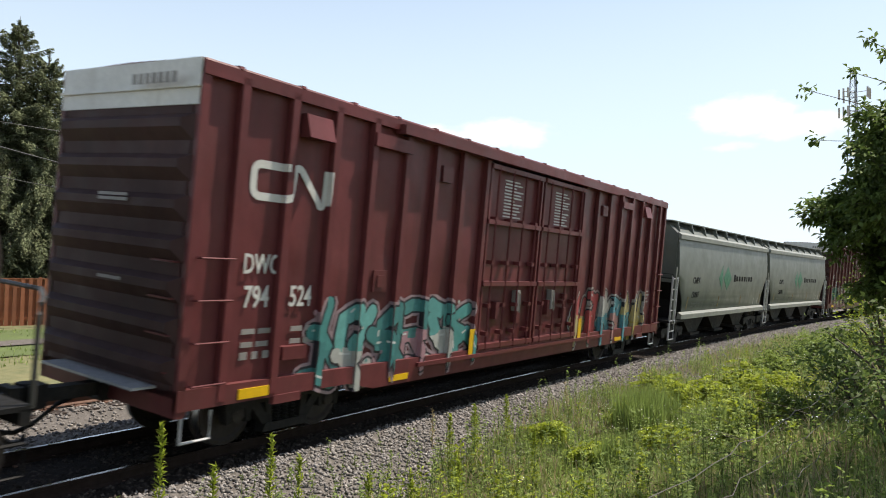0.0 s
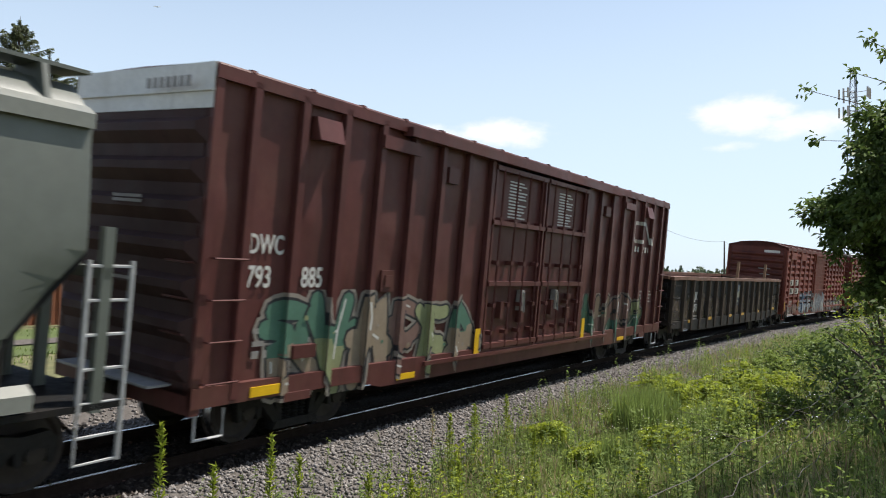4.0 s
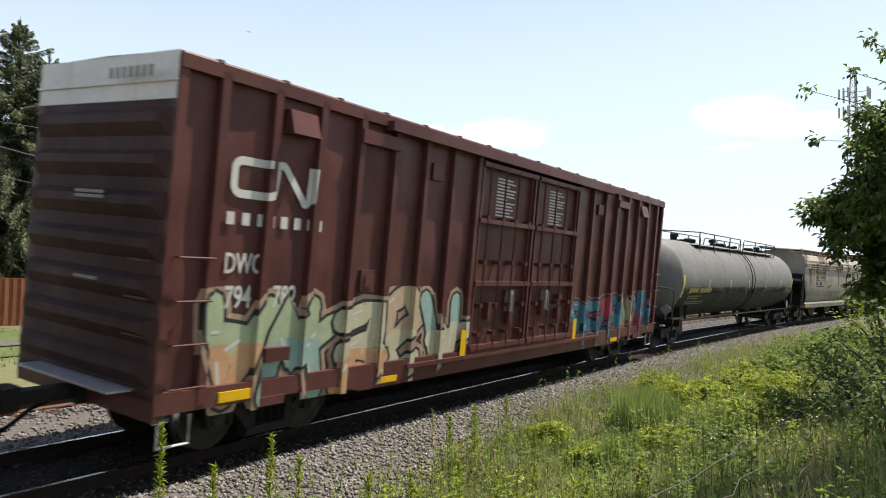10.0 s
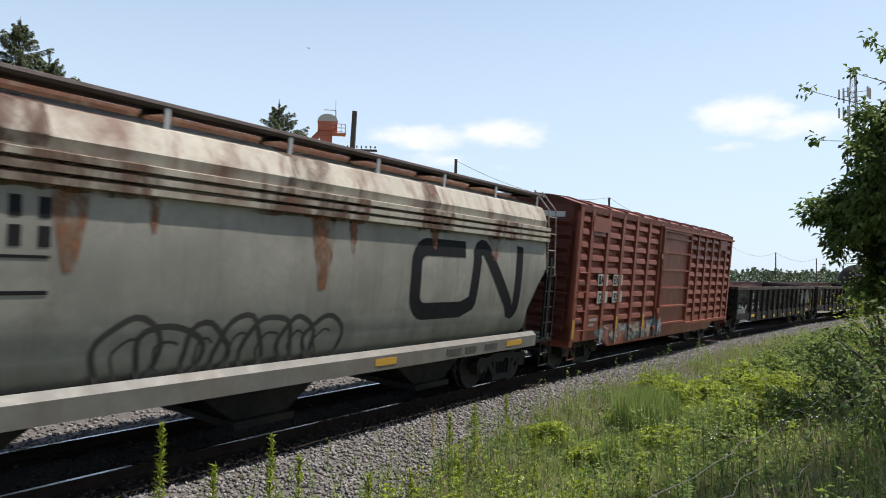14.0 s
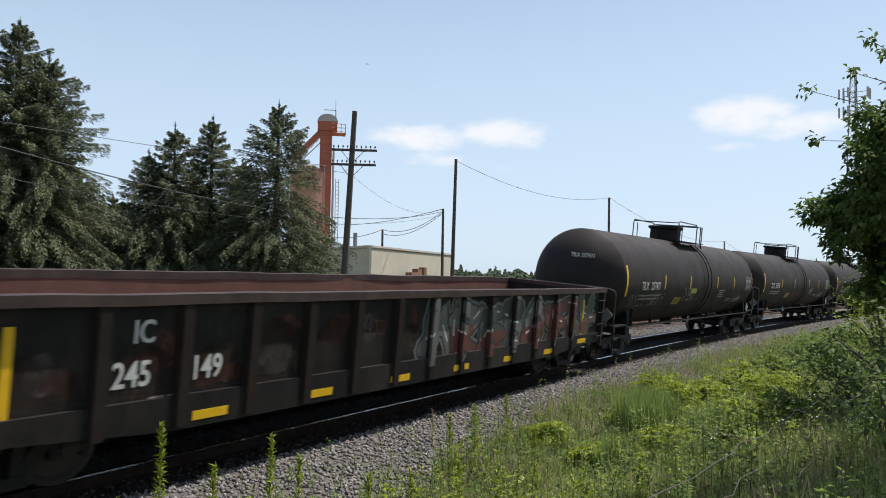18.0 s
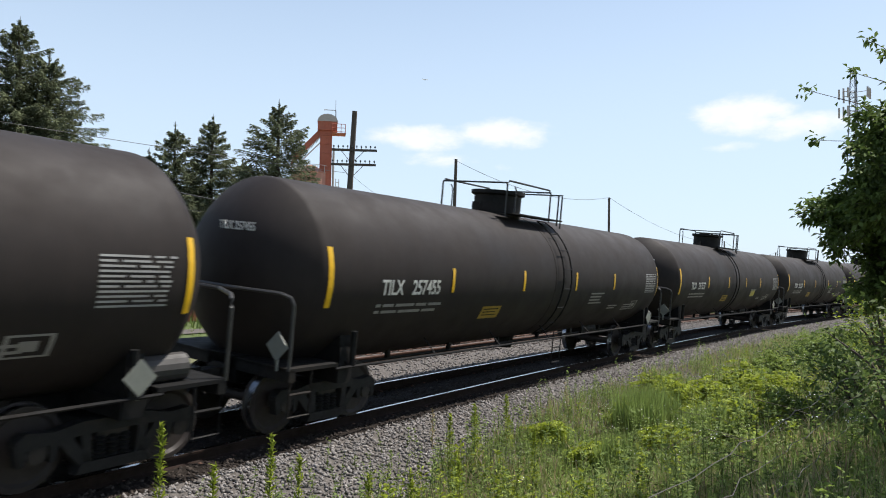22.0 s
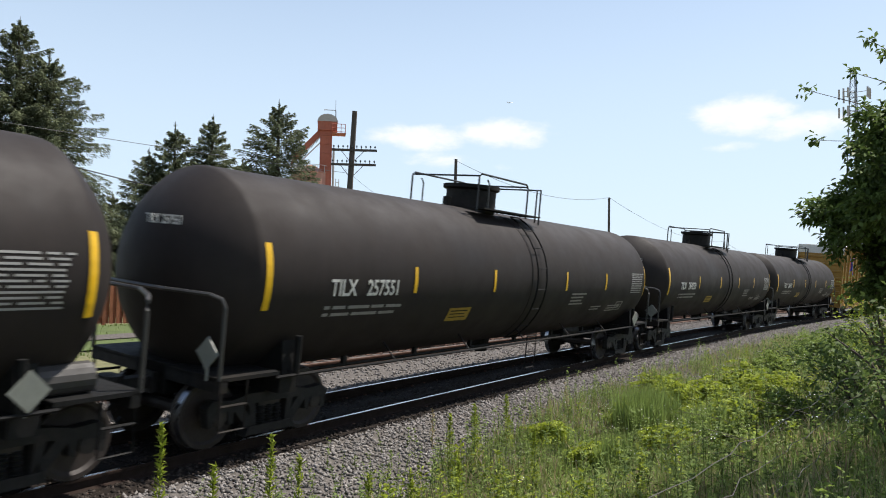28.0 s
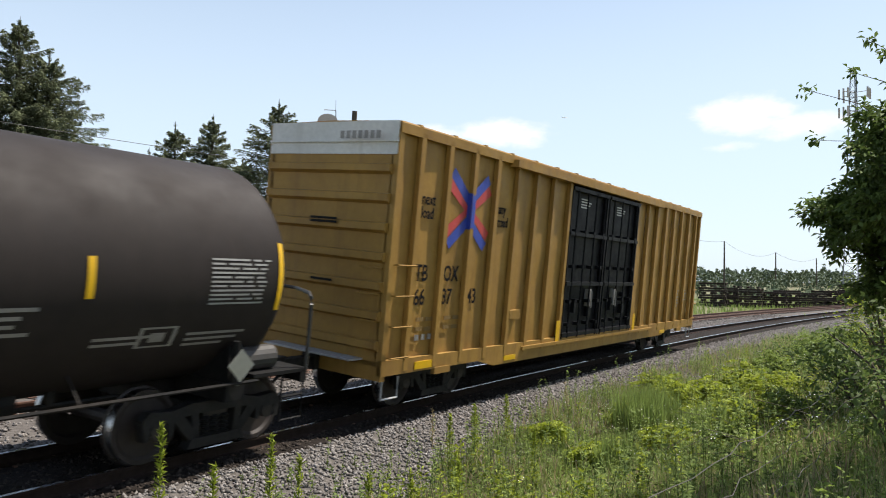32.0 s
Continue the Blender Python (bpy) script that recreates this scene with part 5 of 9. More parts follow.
    def on_shell(bm, x0, x1, a0, a1, lift=0.004, n=6):
        vs = []
        for i in range(n + 1):
            a = radians(a0 + (a1 - a0) * i / n)
            vs.append([bm.verts.new((x, -(shell_r(x) + lift) * math.cos(a), zc + (shell_r(x) + lift) * math.sin(a))) for x in (x0, (2 * x0 + x1) / 3, (x0 + 2 * x1) / 3, x1)])
        for q0, q1 in zip(vs, vs[1:]):
            for k in range(3):
                bm.faces.new((q0[k], q1[k], q1[k + 1], q0[k + 1]))

    ycol = M["reflect"]
    marks = [(-st - 0.05, -16, 19, 0.055), (sr - 0.06, -16, 19, 0.055)] + [(x, -8, 9, 0.042) for x in inner]
    if grey:
        marks = [(-st, -22, 9, 0.08), (st, -22, 9, 0.08)] + [(x, -10, 4, 0.06) for x in inner]
    for x, a0, a1, wd in marks:
        bm = bmesh.new()
        on_shell(bm, x - wd, x + wd, a0, a1, 0.010)
        part("reflector", bm, ycol if not grey else graf_mat((0.55, 0.40, 0.06)), car)
    ink = M["stencil"] if not grey else graf_mat((0.45, 0.33, 0.10))

    def shell_bars(x, ang, rows, h=2.2, gap=2.2, mat_=None, name="stencil_line"):
        for i, row in enumerate(rows):
            bm = bmesh.new()
            a = ang - i * (h + gap)
            u = x
            for wd in row:
                if wd > 0:
                    on_shell(bm, u, u + wd, a - h, a, 0.009 if grey else 0.004, 1)
                u += abs(wd) + 0.06
            part(name, bm, mat_ or M["stencil_dim"], car)

    if mark and not grey:
        # lettering wrapped close to the shell at mid height
        for words, x in ((mark, -st + 1.16), (number, -st + 1.98)):
            me = text_mesh(words, 0.35, ink, 0.80).copy()
            co = np.empty(len(me.vertices) * 3, dtype=np.float32)
            me.vertices.foreach_get("co", co)
            xx, hh, tt = co[0::3].copy(), co[1::3].copy(), co[2::3].copy()
            a = hh / R - 0.155
            rr = R + 0.005 + tt
            co[0::3], co[1::3], co[2::3] = xx, -rr * np.cos(a), zc + rr * np.sin(a)
            me.vertices.foreach_set("co", co)
            part("lettering", me, ink, car, m=Matrix.Translation((x, 0, 0)))
        letter(mark + " " + number, 0.17, ink, car, -sh + 0.025, -0.05, zc + 0.62, 0.85, turn=Matrix.Rotation(radians(-90), 4, "Z") @ SIDE)
        shell_bars(-st + 1.1, -15, [(0.12, 0.28, 0.5, 0.3, 0.4), (0.12, 0.4, 0.6, 0.4)], 2.0, 2.4)
        shell_bars(-st + 9.85, -11, [(0.9,), (0.75, ), (0.7,), (0.85,)], 1.6, 1.8)
        shell_bars(-st + 11.4, -26, [(0.7,), (0.6,)], 1.5, 1.6)
        shell_bars(-st + 12.6, -26, [(0.9,), (0.8,), (0.6,)], 1.5, 1.6)
        bm = bmesh.new()
        on_shell(bm, board, board + 0.75, -31, -20)
        part("yellow_board", bm, M["board"], car)
        shell_bars(board + 0.08, -22, [(0.58,), (0.5,), (0.58,)], 1.0, 1.6, M["under"], "board_line")
        shell_bars(sr - 1.22, 10, [(0.60, 0.14, 0.10), (0.20, 0.36, 0.22), (0.42, 0.24, 0.12), (0.86,), (0.30, 0.30, 0.14), (0.50, 0.10, 0.18), (0.24, 0.40, 0.12), (0.86,), (0.62, 0.16), (0.36, 0.26, 0.12), (0.86,)], 0.95, 1.15, graf_mat((0.33, 0.32, 0.30)), "data_line")
        bm = bmesh.new()
        for xx0, xx1, q0, q1 in ((0, 0.5, -23, -22), (0, 0.5, -33, -32), (0, 0.05, -33, -22), (0.45, 0.5, -33, -22), (0.15, 0.35, -30, -25)):
            on_shell(bm, sr - 2.05 + xx0, sr - 2.05 + xx1, q0, q1, 0.004, 2)
        part("inspection_frame", bm, M["stencil_dim"], car)
        if plate:
            bm = bmesh.new()
            on_shell(bm, *plate[:4])
            part("yellow_plate", bm, graf_mat(plate[4]), car)
        if graf:
            tr_ = random.Random(3)
            for x, ang, size, rgb, n_, thick in ((-st + 0.55, -31, 0.42, (0.085, 0.085, 0.09), 6, 0.045), (-st + 2.5, -30, 0.42, (0.12, 0.12, 0.125), 3, 0.07), (-st + 5.6, -26, 0.5, (0.10, 0.095, 0.09), 4, 0.10)):
                for k in range(n_):
                    bm = bmesh.new()
                    for bone in tr_.choice(LETTER_BONES):
                        pts = [(x + (k + 0.5 - u) * size * 0.9, radians(ang) + (1 - v) * size / R) for u, v in bone]
                        for quad in band_quads([(u, v * R) for u, v in pts], thick):
                            bm.faces.new([bm.verts.new((u, -(R + 0.006) * math.cos(w / R), zc + (R + 0.006) * math.sin(w / R))) for u, w in quad])
                    part("sprayed_tag", bm, graf_mat(rgb), car, "faded grey sprayed mark")
    elif grey:
        # films deepen downwards: grime, with the belly's shade put into the colour
        for top, lift, film in ((-8, 0.0030, M["soot_shade_film"]), (-11, 0.0035, M["soot_shade_film"]), (-14, 0.0045, M["soot_shade_film"]), (-18, 0.0055, M["soot"])):
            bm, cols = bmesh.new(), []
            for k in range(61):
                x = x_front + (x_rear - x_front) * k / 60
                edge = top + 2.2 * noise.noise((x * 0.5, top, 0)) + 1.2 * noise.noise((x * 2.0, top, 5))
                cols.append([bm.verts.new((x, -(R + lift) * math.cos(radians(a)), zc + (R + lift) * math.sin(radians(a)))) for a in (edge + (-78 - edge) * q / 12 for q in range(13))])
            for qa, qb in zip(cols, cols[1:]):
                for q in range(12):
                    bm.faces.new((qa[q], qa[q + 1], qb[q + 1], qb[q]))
            part("soot_stain", tidy(bm), film, car, "black grime and painted shade on the belly of the tank", smooth=True)
        shell_bars(-st + 0.76, -9, [(0.16, 0.2, 0.18, 0.22, -0.2, 0.1, 0.18, 0.18, 0.18, 0.18, 0.18)], 6.5, 2.0, ink)
        shell_bars(-st + 0.8, -20, [(0.2, 0.3, 0.5, 0.3), (0.2, 0.5, 0.4)], 1.6, 2.0, graf_mat((0.30, 0.22, 0.08)))
        shell_bars(-st + 0.8, -29, [(0.3, 0.6, 0.4, 0.6), (0.2, 0.5, 0.6, 0.4)], 1.6, 2.0, M["stencil_dim"])
        shell_bars(st - 1.3, -6, [(0.5, 0.3), (0.9,), (0.3, 0.5), (0.6, 0.2), (0.9,), (0.4, 0.4), (0.55, 0.25), (0.9,)], 0.8, 1.0, M["stencil_dim"], "data_panel")
        bm = bmesh.new()
        for xx0, xx1, q0, q1 in ((0, 0.5, -33, -32), (0, 0.5, -42, -41), (0, 0.05, -42, -32), (0.45, 0.5, -42, -32), (0.2, 0.3, -42, -32)):
            on_shell(bm, st - 2.4 + xx0, st - 2.4 + xx1, q0, q1, 0.004, 2)
        part("inspection_frame", bm, M["stencil"], car)
    add_trucks(car, base, centre)
    add_couplers(car, st + 0.66, st + 1.24)
    return car


# ---------------------------------------------------------------- covered hoppers
def side_y(z, hw, zs, ze):
    """Half width of the rolled side at height z."""
    f = min(1.0, max(0.0, (z - zs - 0.12) / (ze - zs - 0.12)))
    return hw * (1 - 0.085 * ((f - 0.42) / 0.58) ** 2) if f > 0.42 else hw * (1 - 0.06 * ((0.42 - f) / 0.42) ** 2)


def hopper_section(hw, zs, ze, ztop, clean):
    """Curved side from the sill up to the eave, mirrored over the roof."""
    right = [(0.55, 0.95), (hw * 0.86, zs)]
    for i in range(13):
        z = zs + 0.12 + (ze - zs - 0.12) * i / 12
        right.append((side_y(z, hw, zs, ze), z))
    if clean:
        right += [(hw * 0.90, ze + 0.06), (0.98, ztop - 0.06), (0.45, ztop + 0.01)]
    else:
        right += [(hw * 0.94, ze + 0.18), (hw * 0.84, ze + 0.48), (0.80, ztop - 0.05), (0.45, ztop)]
    return right + [(-y, z) for y, z in reversed(right)]


def covered_hopper(name, centre, half, label, rng, clean=True, base=None):
    """Covered hopper: shell whose ends slope in below, side sills, end frames with ladders."""
    hw, zs, ze, ztop = (1.47, 1.22, 3.98, 4.40) if clean else (1.47, 1.22, 3.55, 4.22)
    base = base or 2 * half - 2.6
    mat = M["hopper_grey"] if clean else M["cn_grey"]
    trim = M["hopper_cream"] if clean else M["cn_sill"]
    car = new_car(name, centre, base, label, "covered hopper")
    sec = hopper_section(hw, zs, ze, ztop, clean)
    # the shell: full height in the middle, cut back to a slope under the ends
    bm = bmesh.new()
    st_ = [(-half + 0.30, 2.62), (-half + 0.55, 2.35), (-half + 1.0, 1.78), (-half + 1.10, zs), (half - 1.10, zs), (half - 1.0, 1.78), (half - 0.55, 2.35), (half - 0.30, 2.62)]
    rings = []
    for x, low in st_:
        rings.append([bm.verts.new((x, y if z >= low else y * (0.98 if z > zs else 1), max(z, low) if abs(y) > 0.3 else max(z, low))) for y, z in sec])
    for a, b in zip(rings, rings[1:]):
        for k in range(len(sec)):
            try:
                bm.faces.new((a[k], a[(k + 1) % len(sec)], b[(k + 1) % len(sec)], b[k]))
            except ValueError:
                pass
    bm.faces.new(rings[0])
    bm.faces.new(rings[-1][::-1])
    bmesh.ops.remove_doubles(bm, verts=bm.verts, dist=0.001)
    tidy(bm)
    if not clean:
        for f in bm.faces:
            if f.calc_center_median().z > ze - 0.02:
                f.material_index = 1
    part("hopper_body", bm, [mat, M["cn_rust"]], car, smooth=True)
    for sx in (-1, 1):      # slope sheets
        bm = bmesh.new()
        prism(bm, [(sx * (half - d), z) for d, z in ((0.27, 2.70), (0.25, 2.58), (0.98, 1.72), (1.02, 1.02), (1.12, 1.02), (1.06, 1.80), (0.40, 2.62))], -hw * 0.95, hw * 0.95, "y")
        # black instead of body paint: shade under the ends is put into the colour
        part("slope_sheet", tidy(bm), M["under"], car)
        # end frame
        xe = sx * (half - 0.05)
        bm = bmesh.new()
        for y in (-hw + 0.05, -0.35, 0.35, hw - 0.05):
            box(bm, xe - 0.06, xe + 0.06, y - 0.05, y + 0.05, 0.95, 2.9 if abs(y) > 1 else 2.5)
        box(bm, xe - 0.05, xe + 0.05, -hw, hw, 2.35, 2.47)
        part("end_frame", bm, mat if clean else M["under"], car)
        part("end_sheet", boxes((min(sx * (half - 0.3), sx * (half - 0.26)), max(sx * (half - 0.3), sx * (half - 0.26)), -hw * 0.90, hw * 0.90, 2.5, ze)), mat, car)
        part("end_ridge", boxes((min(sx * (half - 0.26), sx * (half - 0.20)), max(sx * (half - 0.26), sx * (half - 0.20)), -hw * 0.86, hw * 0.86, 2.5, 2.62)), mat, car)
        if not clean:
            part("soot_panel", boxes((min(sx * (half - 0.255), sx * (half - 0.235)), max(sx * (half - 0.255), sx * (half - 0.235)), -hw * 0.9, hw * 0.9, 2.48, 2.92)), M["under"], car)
            part("end_walk", boxes((min(sx * (half - 0.45), sx * (half + 0.05)), max(sx * (half - 0.45), sx * (half + 0.05)), -1.15, 1.15, ztop + 0.08, ztop + 0.12)), M["bright"], car)
        part("end_platform", boxes((min(xe - sx * 1.4, xe + sx * 0.35), max(xe - sx * 1.4, xe + sx * 0.35), -hw, hw, 0.98, 1.05)), M["under"], car)
        part("stub_sill", boxes((min(xe - sx * 2.5, xe + sx * 0.4), max(xe - sx * 2.5, xe + sx * 0.4), -0.3, 0.3, 0.70, 1.0)), M["under"], car)
        xl = sx * (half + 0.25)
        for sy in (-1, 1):
            bm = bmesh.new()
            y = sy * (hw - 0.02)
            xa, xb = xl, xl - sx * 0.5
            for x in (xa, xb):
                box(bm, x - 0.02, x + 0.02, y - 0.025, y + 0.025, 0.4 if x == xa else 0.95, 2.55)
            for k in range(5):
                z = 1.05 + k * 0.36
                tube(bm, [(xa, y, z), (xb, y, z)], 0.019, 5)
            tube(bm, [(xa, y, 0.42), (xb, y, 0.42), (xb, y, 1.0)], 0.018, 5)
            tube(bm, [(xa, y, 0.7), (xb, y, 0.7)], 0.018, 5)
            part("ladder", bm, M["under"] if not clean else M["bright"], car)
            if clean:
                continue
            bm = bmesh.new()
            for x in (xl - sx * 0.05, xl - sx * 0.45):
                tube(bm, [(x, y, 2.5), (x - sx * 0.15, y * 0.98, 4.0), (x - sx * 0.3, y * 0.75, 4.42)], 0.018, 5)
            for k in range(4):
                z = 2.7 + k * 0.38
                tube(bm, [(xl - sx * (0.08 + 0.04 * k), y, z), (xl - sx * (0.48 + 0.04 * k), y, z)], 0.014, 5)
            part("upper_ladder", bm, mat, car)
    # side sills
    for sy in (-1, 1):
        y = sy * hw
        bm = bmesh.new()
        if clean:
            prism(bm, [(y - sy * 0.12, 1.08), (y + sy * 0.05, 1.08), (y + sy * 0.05, 1.24), (y - sy * 0.08, 1.32)], -half + 0.75, half - 0.75, "x")
        else:
            prism(bm, [(y - sy * 0.1, 0.93), (y + sy * 0.04, 0.93), (y + sy * 0.04, 1.17), (y - sy * 0.06, 1.25)], -half + 0.65, half - 0.65, "x")
        part("side_sill", tidy(bm), trim, car)
        bm = bmesh.new()
        if clean:
            prism(bm, [(y - sy * 0.22, ze - 0.07), (y - sy * 0.035, ze - 0.10), (y - sy * 0.035, ze + 0.05), (y - sy * 0.17, ze + 0.13)], -half + 0.3, half - 0.3, "x")
            part("eave_trim", tidy(bm), trim, car)
        else:
            for k in range(3):
                zz = ze - 0.24 + k * 0.12
                prism(bm, [(y - sy * 0.12, zz - 0.05), (y + sy * 0.02, zz - 0.04), (y + sy * 0.02, zz + 0.03), (y - sy * 0.12, zz + 0.05)], -half + 0.3, half - 0.3, "x")
            part("eave_trim", tidy(bm), M["cn_rust"], car)
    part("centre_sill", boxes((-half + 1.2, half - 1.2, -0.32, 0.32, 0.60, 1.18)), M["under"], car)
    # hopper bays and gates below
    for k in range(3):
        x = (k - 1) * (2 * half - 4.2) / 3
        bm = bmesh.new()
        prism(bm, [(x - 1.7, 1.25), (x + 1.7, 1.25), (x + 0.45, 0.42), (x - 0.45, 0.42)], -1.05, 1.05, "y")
        # bays in underframe black: the shade below the body is painted in
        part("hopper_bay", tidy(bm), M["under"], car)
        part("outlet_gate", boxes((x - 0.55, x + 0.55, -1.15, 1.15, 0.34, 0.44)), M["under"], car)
    # roof: hatch trough, supports, running boards
    part("roof_deck", boxes((-half + 0.5, half - 0.5, -0.62, 0.62, ztop - 0.02, ztop + 0.03)), mat if clean else M["rusty"], car)
    part("hatch_cover", boxes((-half + 0.9, half - 0.9, -0.28, 0.28, ztop + 0.03, ztop + 0.13)), mat if clean else M["rusty"], car)
    n = 9
    for sy in (-1, 1):
        for k in range(n):
            x = -half + 0.7 + k * (2 * half - 1.4) / (n - 1)
            bm = bmesh.new()
            prism(bm, [(sy * 0.62, ztop - 0.05), (sy * 1.26, ztop - 0.31), (sy * 1.14, ztop + 0.07), (sy * 0.62, ztop + 0.07)] if clean else
                  [(sy * 0.62, ztop + 0.02), (sy * 1.12, ztop + 0.03), (sy * 1.12, ztop + 0.07), (sy * 0.62, ztop + 0.07)], x - 0.03, x + 0.03, "x")
            part("board_bracket", tidy(bm), mat if clean else M["under"], car)
        part("running_board", boxes((-half + 0.2, half - 0.2, min(sy * 0.66, sy * 1.12), max(sy * 0.66, sy * 1.12), ztop + 0.07, ztop + 0.11)), mat if clean else M["under"], car)
        if not clean:
            part("edge_pipe", tubes(0.05, [(-half + 0.2, sy * 1.14, ztop + 0.09), (half - 0.2, sy * 1.14, ztop + 0.09)], seg=8), M["rim_dark"], car)
            for k in range(9):
                x = -half + 0.5 + k * (2 * half - 1.0) / 8
                part("board_post", boxes((x - 0.035, x + 0.035, sy * 1.17 - 0.012, sy * 1.17 + 0.012, ztop - 0.28, ztop + 0.10)), M["bright"], car)
    add_trucks(car, base, centre)
    add_couplers(car, half, half + 0.6)
    return car


# ---------------------------------------------------------------- gondola
def gondola(name, centre, half, label, rng, mark, number, grafs=(), stakes=False, posts_n=14, yellow=True, pitch=1.02, shift=0.0):
    hw, z0, z1, base = 1.46, 0.78, 2.56 if stakes else 2.18, 2 * half - 2.7
    car = new_car(name, centre, base, label, "gondola")
    mat = M["gon_black"]
    py = hw + 0.10
    for sy in (-1, 1):
        part("side_wall", boxes((-half, half, min(sy * hw, sy * (hw - 0.025)), max(sy * hw, sy * (hw - 0.025)), 0.95, z1 - 0.05)), mat, car)
        part("inner_lining", boxes((-half + 0.05, half - 0.05, min(sy * (hw - 0.028), sy * (hw - 0.05)), max(sy * (hw - 0.028), sy * (hw - 0.05)), 1.05, z1 - 0.06)), M["gon_inside"], car)
        bm = bmesh.new()
        # battered top rim
        n = 40
        prev = None
        for i in range(n + 1):
            x = -half + 2 * half * i / n
            dz, dy = 0.025 * noise.noise((x * 0.8, centre, sy)), 0.03 * noise.noise((x * 0.5, 7 + centre, sy))
            ring = [bm.verts.new((x, sy * (hw + a) + dy, z1 + b + dz)) for a, b in ((-0.06, -0.10), (0.11, -0.10), (0.11, 0.02), (-0.06, 0.02))]
            if prev:
                for k in range(4):
                    bm.faces.new((prev[k], prev[(k + 1) % 4], ring[(k + 1) % 4], ring[k]))
            else:
                bm.faces.new(ring)
            prev = ring
        bm.faces.new(prev[::-1])
        part("top_rim", tidy(bm), M["gon_rim"] if stakes else M["rim_dark"], car)
        bm = bmesh.new()
        prism(bm, [(-half, 1.02), (half, 1.02), (half, 0.80), (half - 1.4, 0.76), (5.2, 0.62), (-5.2, 0.62), (-half + 1.4, 0.76), (-half, 0.80)], sy * (hw + 0.02) - 0.04, sy * (hw + 0.02) + 0.04, "y")
        part("side_sill", tidy(bm), mat, car)
    posts = [-half + 0.12] + [shift - (posts_n - 3) / 2 * pitch + i * pitch for i in range(posts_n - 2)] + [half - 0.12]
    for sy in (-1, 1):
        bm = bmesh.new()
        prism(bm, [(-0.10, sy * hw), (0.10, sy * hw), (0.07, sy * py), (-0.07, sy * py)], 0.66, z1 - 0.08, "z")
        # paler than the side wall, with the posts' sunlit look in the colour
        pm = mesh_of(tidy(bm), "post", M["post_dusty_lit"] if stakes else M["post_worn_lit"])
        for p in posts:
            part("post", pm, None, car, m=Matrix.Translation((p, 0, 0)))
    part("floor", boxes((-half + 0.05, half - 0.05, -hw + 0.04, hw - 0.04, 0.98, 1.05)), M["gon_inside"], car)
    part("centre_sill", boxes((-half, half, -0.3, 0.3, 0.70, 0.98), (-base / 2 + 1.3, base / 2 - 1.3, -0.28, 0.28, 0.40, 0.72)), M["under"], car)
    for sx in (-1, 1):
        x = sx * half
        end = part("end_wall", boxes((min(x, x - sx * 0.05), max(x, x - sx * 0.05), -hw, hw, 0.9, z1 - 0.04)), mat, car)
        for k in range(4 if stakes else 3):
            z = 1.22 + k * 0.34
            bm = bmesh.new()
            prism(bm, [(x, z - 0.13), (x + sx * 0.10, z - 0.06), (x + sx * 0.10, z + 0.06), (x, z + 0.13)], -hw + 0.1, hw - 0.1, "y")
            part("corrugation", tidy(bm), mat, end)
        part("end_rim", boxes((min(x - sx * 0.06, x + sx * 0.12), max(x - sx * 0.06, x + sx * 0.12), -hw + 0.062, hw - 0.062, z1 - 0.08, z1 + 0.02)), M["gon_rim"] if stakes else M["rim_dark"], car)
        ladder(car, min(x - sx * 0.1, x - sx * 0.6), max(x - sx * 0.1, x - sx * 0.6), -hw - 0.0, 0.95, z1 - 0.3, 4, mat, 0.13, False)
        end_ladder(car, x, -hw + 0.06, -hw + 0.48, 1.1, z1 - 0.35, 4, mat)
        bm = bmesh.new()
        tube(bm, [(x - sx * 0.1, -hw, 0.84), (x - sx * 0.1, -hw, 0.42), (x - sx * 0.55, -hw, 0.42), (x - sx * 0.55, -hw, 0.84)], 0.022, 6)
        part("sill_step", bm, M["under"], car)
    yp = -hw - 0.007
    if stakes:
        letter(mark, 0.42, M["stencil"], car, -5.82, yp, 1.74, 0.78)
        letter(number, 0.40, M["stencil"], car, -5.82, yp, 1.30, 0.70)
        bars(car, M["stencil_dim"], -5.8, -hw, 1.16, [[0.2, 0.5], [0.2, 0.5]], 0.05, 0.05)
        for p, z in ((-6.2, 0.93), (-3.82, 0.95), (-0.97, 0.96), (1.08, 0.96), (3.80, 1.0), (6.86, 1.06)):
            part("reflector", boxes((p, p + 0.46, -hw - 0.066, -hw - 0.058, z, z + 0.11)), graf_mat((0.50, 0.27, 0.02)), car)
    else:
        letter(mark, 0.36, M["stencil"], car, -5.70 if number[3:] == "149" else -5.28, yp, 1.66, 0.8)
        letter(number[:3], 0.40, M["stencil"], car, -5.92 if number[3:] == "149" else -5.45, yp, 1.18, 0.80)
        letter(number[3:], 0.40, M["stencil"], car, -4.54 if number[3:] != "149" else -4.92, yp, 1.18, 0.78)
        bars(car, M["stencil_dim"], -5.45, -hw, 1.04, [[0.2, 0.3], [0.5]], 0.06, 0.05)
        for k in range(7):
            x = (-4.88 if number[3:] == "149" else -5.44) + k * 1.92
            zb = 0.70 if abs(x) < 5.0 else 0.82
            part("reflector", boxes((x, x + 0.52, -hw - 0.066, -hw - 0.058, zb, zb + 0.11)), M["reflect"], car)
        for sx in (-1, 1):
            xr = sx * (half - (1.3 if number[3:] == "149" else 0.3))
            part("reflector", boxes((xr - 0.05, xr + 0.05, -hw - 0.012, -hw - 0.003, 0.95, 1.9)), M["reflect"], car)
    # dusty stains that rise in a mound on each panel
    spots = []
